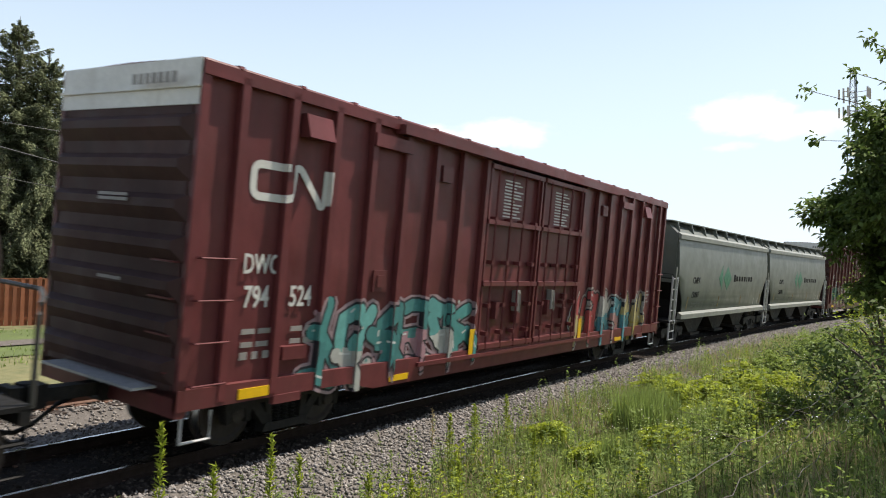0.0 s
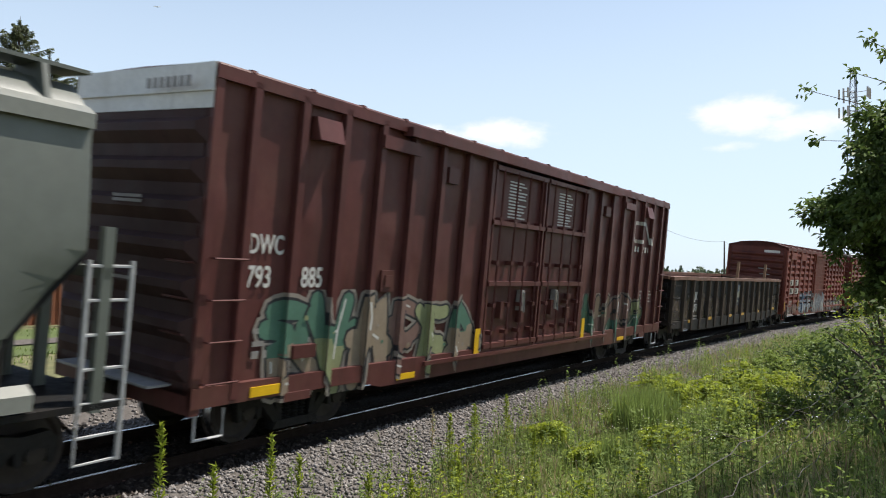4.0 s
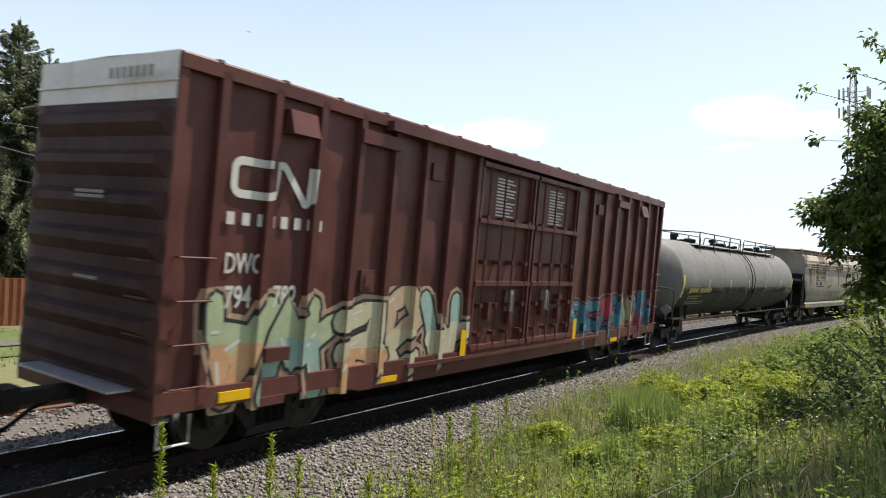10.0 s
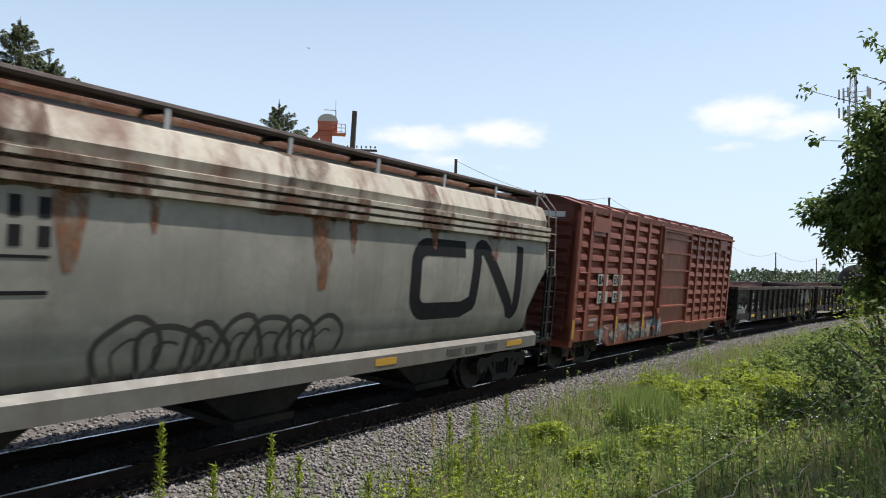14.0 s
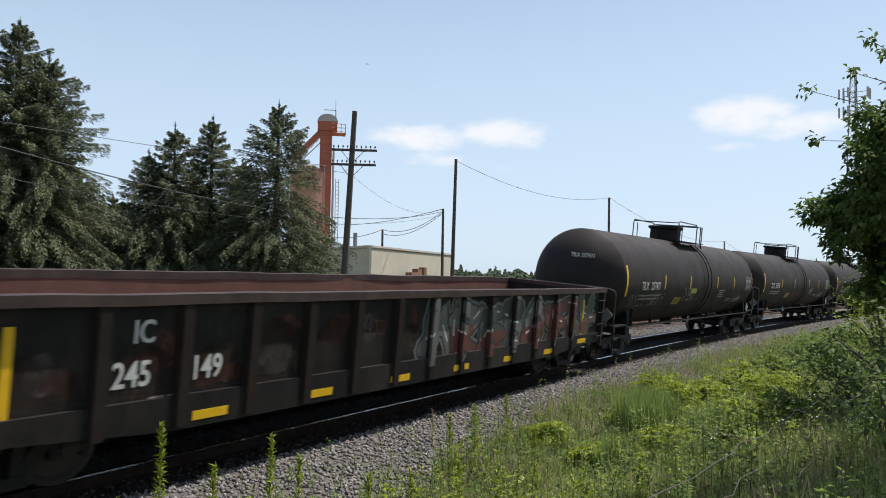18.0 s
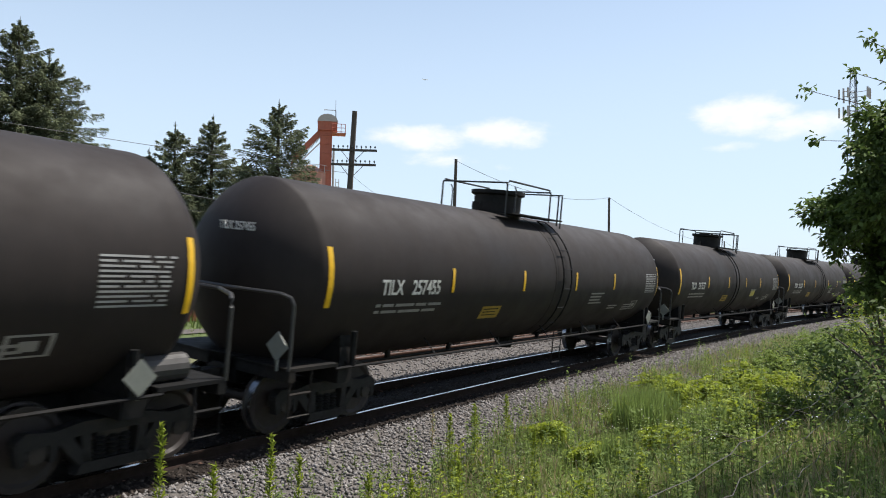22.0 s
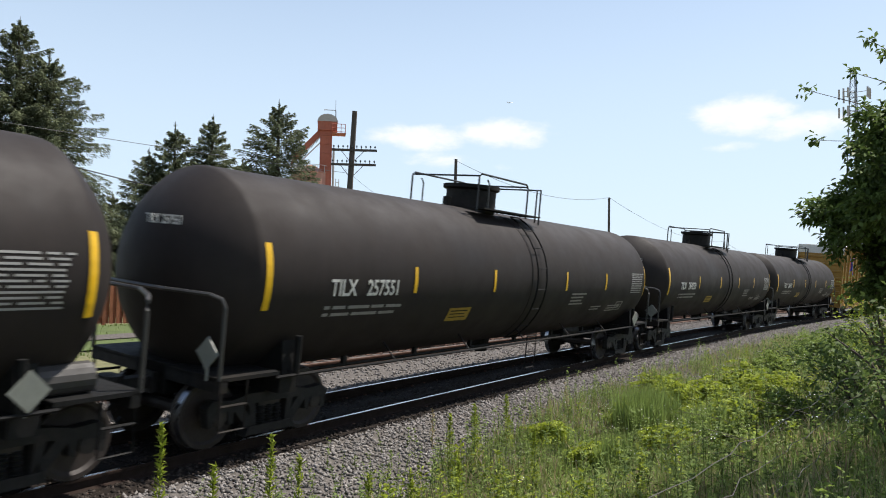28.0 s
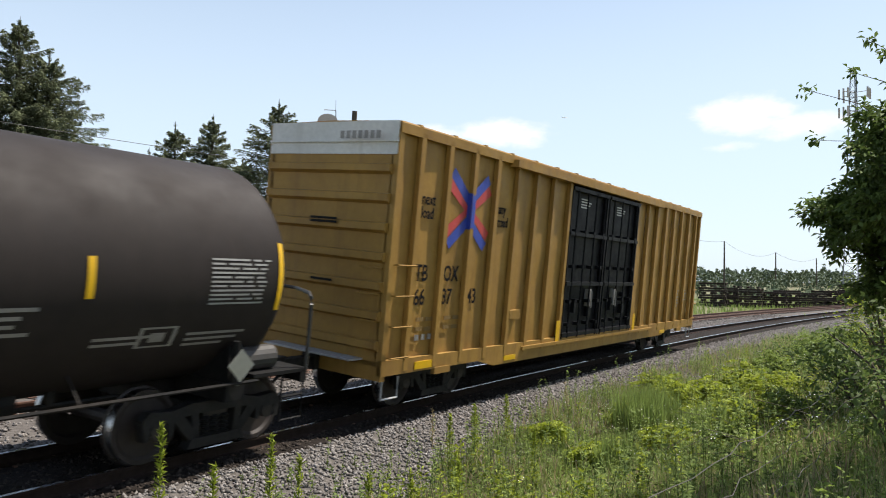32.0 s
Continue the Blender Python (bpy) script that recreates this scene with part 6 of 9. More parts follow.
    for a, b in zip(posts, posts[1:]):
        top = (1.95 if stakes else 1.72) + rng.uniform(-0.14, 0.12)
        ph = rng.uniform(0, 6.28)
        if not stakes and rng.random() < 0.35:
            continue
        mound = [(a + 0.12 + (b - a - 0.24) * k / 12, 1.10 + (top - 1.10) * max(0.0, math.sin(math.pi * k / 12)) ** 0.30 * (1 + 0.05 * math.sin(0.55 * k + ph))) for k in range(13)]
        foot = 0.98 if stakes else 1.10
        spots.append(([(a + 0.10, foot)] + mound + [(b - 0.10, foot)], 0))
        spots.append(([(a + 0.10, 0.86), (b - 0.10, 0.86), (b - 0.10, 0.97 + rng.uniform(0, 0.12)), ((a + b) / 2, 0.96 + rng.uniform(0, 0.2)), (a + 0.10, 0.99)], 0))
    for spot in spots:
        painted(car, "dust_stain", [spot], [(-half, half, -hw)], [M["dust_pale"] if stakes else M["dust"]])
    if not stakes:                                  # scraped and sprayed patches on the panels
        for a, b in zip(posts, posts[1:]):
            for k in range(2):
                cx, cz = rng.uniform(a + 0.25, b - 0.25), rng.uniform(1.2, 1.75)
                rx, rz = rng.uniform(0.15, 0.34), rng.uniform(0.10, 0.26)
                blob = [(cx + rx * math.cos(q * 0.524) * (1 + 0.2 * math.sin(3 * q + a)), cz + rz * math.sin(q * 0.524)) for q in range(12)]
                painted(car, "scuff", [(blob, 0)], [(a + 0.11, b - 0.11, -hw)], [rng.choice((M["scuff"], M["scuff_red"]))])
        for cx, cz, r in ((0.32, 1.62, 0.20), (0.78, 1.62, 0.20)) if number == "245125" else ():
            ring = [(cx + r * math.cos(q * 0.42), cz + r * 1.2 * math.sin(q * 0.42)) for q in range(16)]
            painted(car, "sprayed_ring", [(q_, 1) for q_ in band_quads(ring, 0.05)], [(-half, half, -hw)], [M["scuff"], graf_mat((0.22, 0.21, 0.20))], "pale sprayed ring")
    for gx0, gx1, cols, n, zb, zt in grafs:
        graffiti(car, rng, gx0, gx1, zb, zt, zones_of(posts, gx0 - 0.3, gx1 + 0.3, -hw, -py, 0.075), cols, n)
    if stakes:                                      # pasted-on block of blue and cream paint
        painted(car, "sprayed_block", [([(0.06, 1.42), (0.72, 1.40), (0.72, 2.30), (0.05, 2.29)], 0), ([(0.06, 1.76), (0.72, 1.74), (0.72, 2.06), (0.38, 2.0), (0.06, 2.08)], 1),
                                        ([(0.10, 2.10), (0.30, 2.12), (0.24, 2.27), (0.08, 2.26)], 1), ([(0.44, 2.10), (0.68, 2.08), (0.66, 2.24), (0.50, 2.26)], 1),
                                        ([(0.12, 1.56), (0.60, 1.54), (0.60, 1.62), (0.12, 1.64)], 1)], zones_of(posts, 0, 0.8, -hw, -py, 0.075), [graf_mat((0.07, 0.10, 0.17)), graf_mat((0.33, 0.32, 0.25))], "blue and cream sprayed block")
        for x, sy, lean in ((-2.2, 1, 2), (0.38, -1, 8), (5.28, -1, 10)):
            bm = bmesh.new()
            box(bm, -0.06, 0.06, -0.05, 0.05, 0, 2.25 if sy < 0 else 1.85)
            part("wooden_stake", bm, M["timber"], car, "rough wooden stake", m=Matrix.Translation((x, sy * (hw - 0.13), 1.06)) @ Matrix.Rotation(radians(lean), 4, "Y"))
    add_trucks(car, base, centre)
    add_couplers(car, half, half + 0.85)
    return car


# ---------------------------------------------------------------- the train, from the front backwards
rg = random.Random(5)
TEAL = [(0.06, 0.24, 0.22), (0.12, 0.34, 0.31), (0.36, 0.20, 0.22), (0.05, 0.19, 0.18), (0.09, 0.28, 0.26), (0.40, 0.40, 0.36)]
CREAM = [(0.50, 0.44, 0.26), (0.36, 0.42, 0.26), (0.52, 0.30, 0.16), (0.50, 0.46, 0.32), (0.48, 0.36, 0.24), (0.28, 0.40, 0.36)]
MIXED = [(0.46, 0.36, 0.08), (0.42, 0.07, 0.07), (0.48, 0.46, 0.42), (0.46, 0.24, 0.22), (0.10, 0.30, 0.34), (0.48, 0.40, 0.18), (0.12, 0.28, 0.16)]
BLUERED = [(0.08, 0.24, 0.34), (0.10, 0.28, 0.36), (0.42, 0.08, 0.11), (0.06, 0.17, 0.28), (0.42, 0.44, 0.26), (0.12, 0.34, 0.36)]
GREENISH = [(0.24, 0.26, 0.13), (0.07, 0.16, 0.11), (0.26, 0.20, 0.14), (0.19, 0.11, 0.09)]
FADED = [(0.20, 0.16, 0.145), (0.15, 0.12, 0.11), (0.19, 0.085, 0.06), (0.12, 0.10, 0.10), (0.24, 0.21, 0.19)]
WHITES = [(0.32, 0.32, 0.30), (0.20, 0.22, 0.23), (0.29, 0.22, 0.18), (0.26, 0.09, 0.06), (0.12, 0.15, 0.14)]

tank_car("tank_car", -4.3, M["tank_black"], "black tank car ahead of the brown boxcar", "", "", st=7.6)
high_boxcar("boxcar", 14.67, M["tuscan"], "tall brown steel boxcar with double doors and teal graffiti", "DWC", "794524", rg, mono=(-8.14, 3.38, 1.44, 0.52),
            grafs=((-7.0, -2.42, TEAL, 6, 2.0), (2.2, 7.3, MIXED, 6, 2.15)))
CNPX = []
for c, num in ((32.2, "150067"), (45.88, "150086")):
    h = covered_hopper("covered_hopper", c, 6.85, "grey-green covered hopper with cream sills and green diamonds", rg)
    CNPX.append((h, num))
high_boxcar("boxcar", 62.95, M["tuscan2"], "tall dull brown boxcar with double doors and green graffiti", "DWC", "793885", rg, mono=(6.05, 3.52, 1.66, 0.64), spread=True, web=(6.0, 3.42),
            grafs=((-7.9, -2.6, GREENISH, 6, 2.1), (2.5, 7.1, GREENISH, 5, 1.95)))
gondola("gondola", 81.15, 8.15, "dirty black gondola with a rusty rim and wooden stakes", rg, "DJJX", "19017", (), True, 17, False, 0.965, -0.085)
ribbed_boxcar("boxcar", 98.1, M["oxide2"], "dark red ribbed boxcar with faded white and grey graffiti", "BAEX", "001328", rg, wide_doors=True, plain=False, roof_mat=M["end_red"],
              grafs=((-4.2, -1.7, [(0.30, 0.31, 0.32), (0.12, 0.17, 0.24), (0.24, 0.24, 0.25)], 3, 1.85), (-1.5, 1.4, [(0.26, 0.25, 0.24), (0.12, 0.13, 0.16)], 4, 1.75), (1.7, 7.2, FADED + WHITES[1:3], 9, 1.35), (-6.9, -4.6, FADED, 3, 1.2)))
ribbed_boxcar("boxcar", 115.45, M["oxide"], "rust-red ribbed boxcar with a single wide door", "BAEX", "1012", rg, ((-5.8, -2.8, FADED, 4, 1.3),), roof_mat=M["roof_dull"],
              wash=((-6.9, -4.2, 1.02, 1.52, (0.17, 0.125, 0.11)), (-4.9, -3.1, 1.2, 1.66, (0.21, 0.17, 0.15)), (-6.95, -6.72, 0.75, 1.7, (0.34, 0.32, 0.29)), (-2.9, -2.3, 0.95, 1.4, (0.15, 0.09, 0.075)), (-1.4, 0.9, 1.08, 1.2, (0.22, 0.16, 0.14))))
high_boxcar("boxcar", 134.56, M["tuscan2"], "tall brown boxcar with double doors and cream graffiti", "DWC", "794782", rg, web=(-8.16, 3.2), mono=(-8.14, 3.38, 1.44, 0.52),
            grafs=((-8.6, -2.5, CREAM, 5, 2.15), (2.5, 8.4, BLUERED, 7, 2.0)))
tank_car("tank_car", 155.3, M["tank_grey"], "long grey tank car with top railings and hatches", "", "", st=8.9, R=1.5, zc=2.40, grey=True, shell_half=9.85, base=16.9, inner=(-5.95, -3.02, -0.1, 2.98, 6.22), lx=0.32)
RUSTY_HOPPER = covered_hopper("covered_hopper", 175.6, 8.35, "weathered grey covered hopper streaked with rust", rg, clean=False)
ribbed_boxcar("boxcar", 192.7, M["oxide"], "rust-red ribbed boxcar with stencilled white patches", "BAEX", "1292", rg, wide_doors=True, grafs= ((-6.0, -1.0, WHITES[1:], 9, 1.2),))
gondola("gondola", 209.8, 8.0, "black gondola with yellow reflectors and faint graffiti", rg, "IC", "245125", ((-7.4, -6.2, WHITES, 2, 0.95, 1.35), (4.2, 7.0, [(0.10, 0.10, 0.10), (0.05, 0.05, 0.05), (0.16, 0.15, 0.14)], 4, 1.25, 1.95)), False, 14)
gondola("gondola", 227.05, 8.3, "black gondola with red and green graffiti", rg, "IC", "245149", ((-0.2, 7.6, [(0.12, 0.035, 0.028), (0.13, 0.12, 0.11), (0.05, 0.06, 0.05), (0.11, 0.05, 0.03), (0.03, 0.03, 0.03), (0.15, 0.13, 0.12)], 8, 0.9, 1.95),), False, 15, pitch=1.03, shift=0.10)
NEWER, OLDER = (-4.38, -1.68, 1.80, 4.36), (-4.4, -1.6, 1.16, 3.74)
INNER = (NEWER, NEWER, OLDER, OLDER, NEWER, NEWER, NEWER, OLDER)
for i, num in enumerate(("257471", "257542", "257455", "257557", "257520", "257533", "257551", "264220")):
    tank_car("tank_car", 244.8 + 17.728 * i, M["tank_black"], "black tank car with yellow reflector stripes", "TILX", num, graf=i == 0, inner=INNER[i], lx=(0.42, 0.42, 0.42, -0.55, 0.3, 0.3, 0.28, -0.45)[i], xd=-0.2 if i == 3 else -0.5, board=-2.1 if i == 3 else -3.12, rear=7.0 if i == 7 else None,
             plate={0: (-1.5, -0.8, -15, -8, (0.42, 0.42, 0.05)), 3: (2.3, 3.0, -24, -13, (0.50, 0.40, 0.03))}.get(i))
tank_car("tank_car", 384.8, M["tank_black"], "black tank car with yellow reflector stripes", "TILX", "264171", st=7.0, inner=(-3.86, -1.16, 1.44, 4.24), lx=-0.46, xd=-0.1, board=-2.7)


def yellow_extras(car, hw, post_y, half, zones):
    """Crossed red and blue bands and the words round them."""
    x, z, w, h, t = -7.44, 3.02, 1.52, 1.32, 0.20
    lay = []
    for pts in ([(x + 0.05, z + h * 0.84), (x + w * 0.46, z + h * 0.5), (x + 0.05, z + h * 0.16)], [(x + w - 0.05, z + h * 0.84), (x + w * 0.54, z + h * 0.5), (x + w - 0.05, z + h * 0.16)]):
        lay += [(q, 0) for q in band_quads(pts, t)]
    for pts in ([(x + 0.12, z + h), (x + w * 0.5, z + h * 0.62), (x + w * 0.5, z + h * 0.36), (x + 0.12, z)], [(x + w - 0.12, z + h), (x + w * 0.5, z + h * 0.62), (x + w * 0.5, z + h * 0.36), (x + w - 0.12, z)]):
        lay += [(q, 1) for q in band_quads(pts, t)]
    painted(car, "crossed_emblem", lay, zones, [M["red"], M["blue"]], "crossed red and blue bands")
    for words, u, v in (("next", -8.20, 3.68), ("load", -8.20, 3.44), ("any", -5.60, 3.72), ("road", -5.60, 3.46)):
        letter(words, 0.28, M["stencil_dark"], car, u, -hw - 0.004, v, 0.8)


high_boxcar("boxcar", 403.2, M["yellow"], "tall yellow boxcar with black double doors, last of the train", "TBOX", "663743", rg, door_mat=M["door_black"], extra=yellow_extras)

# lettering and emblems of the hoppers
for h, num in CNPX:
    y, dx = -1.475, -0.35 if num == "150067" else 0.0      # the older car is lettered nearer its front
    letter("CNPX", 0.32, M["stencil_dark"], h, -4.6 + dx, y, 2.34, 0.98)
    letter(num, 0.31, M["stencil_dark"], h, -4.62 + dx, y, 1.82, 0.98)
    bm = bmesh.new()
    flat_shape(bm, [(u + dx, v) for u, v in ((-1.34, 2.56), (-0.80, 3.06), (-0.80, 2.06))], y + 0.002)
    flat_shape(bm, [(u + dx, v) for u, v in ((-0.68, 2.56), (-0.10, 3.06), (0.48, 2.56), (-0.10, 2.06))], y + 0.002)
    part("diamond_emblem", bm, M["green"], h, "green diamond emblem")
    bars(h, M["stencil_dark"], 0.88 + dx, y + 0.002, 2.72, [[0.28, -0.02]], 0.30, 0.1, "name_bar")
    bars(h, M["stencil_dark"], 1.24 + dx, y + 0.002, 2.65, [[0.26, 0.26, 0.26, 0.26, 0.14, 0.26, 0.26]], 0.21, 0.1, "name_bar")
    for x in (-5.3, -1.4, 2.0, 5.5):
        part("reflector", boxes((x - 0.05, x + 0.05, y - 0.004, y, 1.4, 1.85)), graf_mat((0.20, 0.125, 0.03)), h)
    bars(h, graf_mat((0.055, 0.06, 0.052)), -4.9, y, 1.62, [[0.5, 0.8], [0.4, 0.6]], 0.05, 0.05)
    bars(h, graf_mat((0.055, 0.06, 0.052)), -2.2, y, 1.62, [0.9, 0.7], 0.05, 0.05)
    bars(h, M["stencil"], 4.35, y, 1.68, [[0.08, -0.2, 0.08]], 0.28, 0.05, "inspection_frame")
for x, wd, rgb in ((-7.55, 0.85, (0.50, 0.27, 0.03)), (-4.15, 0.40, (0.42, 0.24, 0.04)), (1.9, 0.55, (0.50, 0.27, 0.03)), (6.3, 0.7, (0.50, 0.27, 0.03)), (-6.5, 0.14, (0.45, 0.06, 0.06)), (4.0, 0.5, (0.06, 0.055, 0.05)), (4.65, 0.4, (0.06, 0.055, 0.05)), (5.4, 0.5, (0.06, 0.055, 0.05))):
    part("sill_mark", boxes((x, x + wd, -1.518, -1.511, 1.01, 1.12)), graf_mat(rgb), RUSTY_HOPPER)
monogram(RUSTY_HOPPER, M["stencil_dark"], 2.72, 1.68, 4.15, 1.42, [(-9, 9, -1.474)], 0.30)
for z, row in ((3.14, [0.2] * 8), (2.86, [0.2] * 8), (2.50, [0.2, 0.2])):
    bars(RUSTY_HOPPER, M["stencil_dark"], -5.42, -1.473, z, [[w_ - 0.08 if w_ > 0 else -0.1 for w_ in row]], 0.2, 0.05, "name_bar")
letter("388518", 0.25, M["stencil_dark"], RUSTY_HOPPER, -4.56, -1.473, 2.30, 0.85)
bars(RUSTY_HOPPER, M["stencil_dark"], -5.44, -1.473, 2.58, [2.1], 0.03, 0.05, "name_rule")
bars(RUSTY_HOPPER, M["stencil_dark"], -5.44, -1.473, 2.24, [2.1], 0.04, 0.05, "name_rule")
loops = []
for k in range(7):                                  # bubble letters sprayed in black line
    cx, rx, rz = -2.40 + k * 0.52, 0.39 + 0.06 * math.sin(2.1 * k), 0.41 + 0.06 * math.cos(1.7 * k)
    ring = [(cx + rx * (1 + 0.14 * math.sin(3 * a + k)) * math.cos(a), 1.46 + rz * (1 + 0.12 * math.sin(2 * a + 2 * k)) * math.sin(a)) for a in (2 * math.pi * q / 22 for q in range(23))]
    core = [(cx + (u - cx) * 0.45, 1.46 + (v - 1.46) * 0.5) for u, v in ring]
    loops += [(q, 0) for q in band_quads(ring, 0.075) + band_quads(core[3:16], 0.035)]
painted(RUSTY_HOPPER, "graffiti", loops, [(-8, 8, -1.474)], [graf_mat((0.035, 0.032, 0.03))], "black bubble-letter graffiti outline")
for x, wd, top, ln in ((-6.75, 0.40, 3.28, 1.0), (-5.9, 0.14, 3.26, 0.6), (-5.05, 0.5, 3.28, 0.75), (-3.15, 0.24, 3.27, 0.85), (-2.2, 0.10, 3.25, 0.4), (0.55, 0.30, 3.28, 1.05), (1.2, 0.12, 3.25, 0.5), (3.4, 0.16, 3.26, 0.35), (5.6, 0.3, 3.27, 0.5)):
    bm, rows_ = bmesh.new(), []
    for k in range(8):
        z = top - ln * k / 7
        yy = -side_y(z, 1.47, 1.22, 3.55) - 0.006
        hw_ = wd * 0.85 * (1 - 0.75 * (k / 7) ** 1.5) * (1 + 0.15 * math.sin(3.1 * k + x))
        rows_.append([bm.verts.new((x - hw_, yy, z)), bm.verts.new((x + hw_, yy, z))])
    for a, b in zip(rows_, rows_[1:]):
        bm.faces.new((a[0], a[1], b[1], b[0]))
    part("rust_drip", bm, M["rust_run"], RUSTY_HOPPER, "orange-brown rust run")



def wrap_side(car, ze):
    """Bend flat lettering and emblems onto the rolled side of a hopper."""
    for ob in car.children:
        if ob.name.split(".")[0] not in ("name_bar", "name_rule", "monogram", "graffiti", "stencil_line", "diamond_emblem", "lettering", "reflector", "inspection_frame"):
            continue
        if ob.data.users > 1:
            ob.data = ob.data.copy()
        if ob.name.startswith("diamond"):
            bm = bmesh.new()
            bm.from_mesh(ob.data)
            bmesh.ops.triangulate(bm, faces=bm.faces)
            bmesh.ops.subdivide_edges(bm, edges=bm.edges, cuts=7, use_grid_fill=True)
            bm.to_mesh(ob.data)
            bm.free()
        m = ob.matrix_basis.copy()
        back = m.inverted()
        for v in ob.data.vertices:
            p = m @ v.co
            p.y = p.y + 1.47 - side_y(p.z, 1.47, 1.22, ze) + 0.001
            v.co = back @ p


for h, num in CNPX:
    wrap_side(h, 3.98)
wrap_side(RUSTY_HOPPER, 3.55)

# dark rust spread over the ledges, the eave and the lower roof of the old hopper
LEDGE = [(1.405, 3.20), (1.398, 3.255)] + [p for k in range(3) for p in ((1.494, 3.267 + 0.12 * k), (1.494, 3.344 + 0.12 * k), (1.40, 3.361 + 0.12 * k), (1.40, 3.377 + 0.12 * k))][:-1]
ROOFLINE = [(1.407, 3.615), (1.437, 3.738), (1.247, 4.042), (1.02, 4.113)]
rr_ = random.Random(61)
for xa, xb, on_roof in ((-6.9, -6.2, False), (-5.75, -2.15, False), (-4.9, -3.4, True), (-0.75, 1.45, False), (-0.2, 0.7, True), (2.9, 3.9, False), (3.1, 3.5, True), (5.5, 6.6, False)):
    prof, bm = (ROOFLINE if on_roof else LEDGE), bmesh.new()
    cols_ = []
    n_ = max(4, int((xb - xa) / 0.12))
    for k in range(n_ + 1):
        x = xa + (xb - xa) * k / n_
        col = []
        for y, z in prof:
            col.append(bm.verts.new((x + rr_.uniform(-0.03, 0.03), -y, z - (rr_.uniform(0.0, 0.05) if (y, z) == prof[0] and not on_roof else 0))))
        cols_.append(col)
    for a, b in zip(cols_, cols_[1:]):
        for q in range(len(prof) - 1):
            if rr_.random() < 0.95:
                bm.faces.new((a[q], b[q], b[q + 1], a[q + 1]))
    part("rust_patch", bm, M["rust_deep"], RUSTY_HOPPER, "dark brown rust patch")

# ---------------------------------------------------------------- ground
def track_y(x):
    """Height of the track line on the plan at x."""
    i = int((x - PATH_X[0]) / (PATH_X[-1] - PATH_X[0]) * (len(PATH_X) - 1))
    i = max(1, min(len(PATH_X) - 2, i))
    while i < len(PATH_X) - 2 and PATH_X[i + 1] < x:
        i += 1
    while i > 0 and PATH_X[i] > x:
        i -= 1
    f = (x - PATH_X[i]) / max(1e-6, PATH_X[i + 1] - PATH_X[i])
    return PATH_Y[i] + max(-20, min(20, f)) * (PATH_Y[i + 1] - PATH_Y[i])


PROFILE = [(-400, 0.6), (-30, 0.5), (-9.5, 0.42), (-7.5, 0.25), (-5.8, -0.35), (-4.6, -0.72), (-3.4, -0.74), (-1.9, -0.34), (-1.2, -0.24), (1.4, -0.14), (2.6, -0.26), (4.0, -0.20),
           (6.2, -0.20), (7.4, -0.5), (10, -0.55), (14, -0.35), (18.5, 0.0), (40, 0.1), (400, 0.0), (4000, 0)]


def profile(w):
    for (a, za), (b, zb) in zip(PROFILE, PROFILE[1:]):
        if w <= b:
            return za + (zb - za) * max(0, (w - a)) / (b - a)
    return 0.0


def ground_z(x, y):
    w = (y - track_y(x)) * 0.98
    bumpy = 0.0 if -3.2 < w < 7.2 else 0.07 * noise.noise((x * 0.35, y * 0.35, 0)) + 0.03 * noise.noise((x * 1.3, y * 1.3, 3))
    far = min(1, max(0, (math.hypot(x, y) - 150) / 400))
    return (profile(w) + bumpy) * (1 - far) - 0.3 * far


def graded(a, b, fine0, fine1, step, grow=1.25):
    """Coordinates from a to b: even between fine0 and fine1, coarser outside."""
    out = [fine0]
    while out[-1] < fine1:
        out.append(out[-1] + step)
    d = step
    while out[-1] < b:
        d *= grow
        out.append(out[-1] + d)
    d = step
    low = [fine0]
    while low[-1] > a:
        d *= grow
        low.append(low[-1] - d)
    return low[:0:-1] + out


def build_ground():
    xs, ys = graded(-3000, 3500, -6, 46, 0.45), graded(-3000, 3500, -4, 20, 0.3)
    verts = [(x, y, ground_z(x, y) - (0.03 if -3.3 < (y - track_y(x)) < 7.3 else 0)) for y in ys for x in xs]
    nx = len(xs)
    faces = [(j * nx + i, j * nx + i + 1, (j + 1) * nx + i + 1, (j + 1) * nx + i) for j in range(len(ys) - 1) for i in range(nx - 1)]
    me = bpy.data.meshes.new("ground")
    me.from_pydata(verts, [], faces)
    me.materials.append(M["soil"])
    me.polygons.foreach_set("use_smooth", [True] * len(faces))
    tagged(new("ground", me), "dry grassy ground beside the tracks", "ground", kind="structure")


build_ground()


def strip(name, s0, s1, ws, mat, lift=0.0, ds=1.0, label="", category=""):
    """A sheet along the track through cross positions ws, on the ground profile."""
    n = int((s1 - s0) / ds)
    verts, faces = [], []
    for i in range(n + 1):
        s = s0 + i * ds
        for w in ws:
            p = track_point(s, w, 0, False)
            verts.append((p.x, p.y, profile(w) + lift + 0.02 * noise.noise((p.x * 2, p.y * 2, 0))))
    k = len(ws)
    for i in range(n):
        for j in range(k - 1):
            a = i * k + j
            faces.append((a, a + 1, a + k + 1, a + k)[::-1])
    me = bpy.data.meshes.new(name)
    me.from_pydata(verts, [], faces)
    me.materials.append(mat)
    return tagged(new(name, me), label, category, kind="structure")


strip("ballast_bed", -60, 190, [-3.3, -2.7, -2.2, -1.9, -1.5, -1.2, -0.6, 0, 0.7, 1.4, 2.0, 2.6, 3.3, 4.0, 5, 6.2, 6.8, 7.3], M["bed"], 0.02, 0.5,
      "grey crushed-stone ballast bed under two tracks", "ballast")

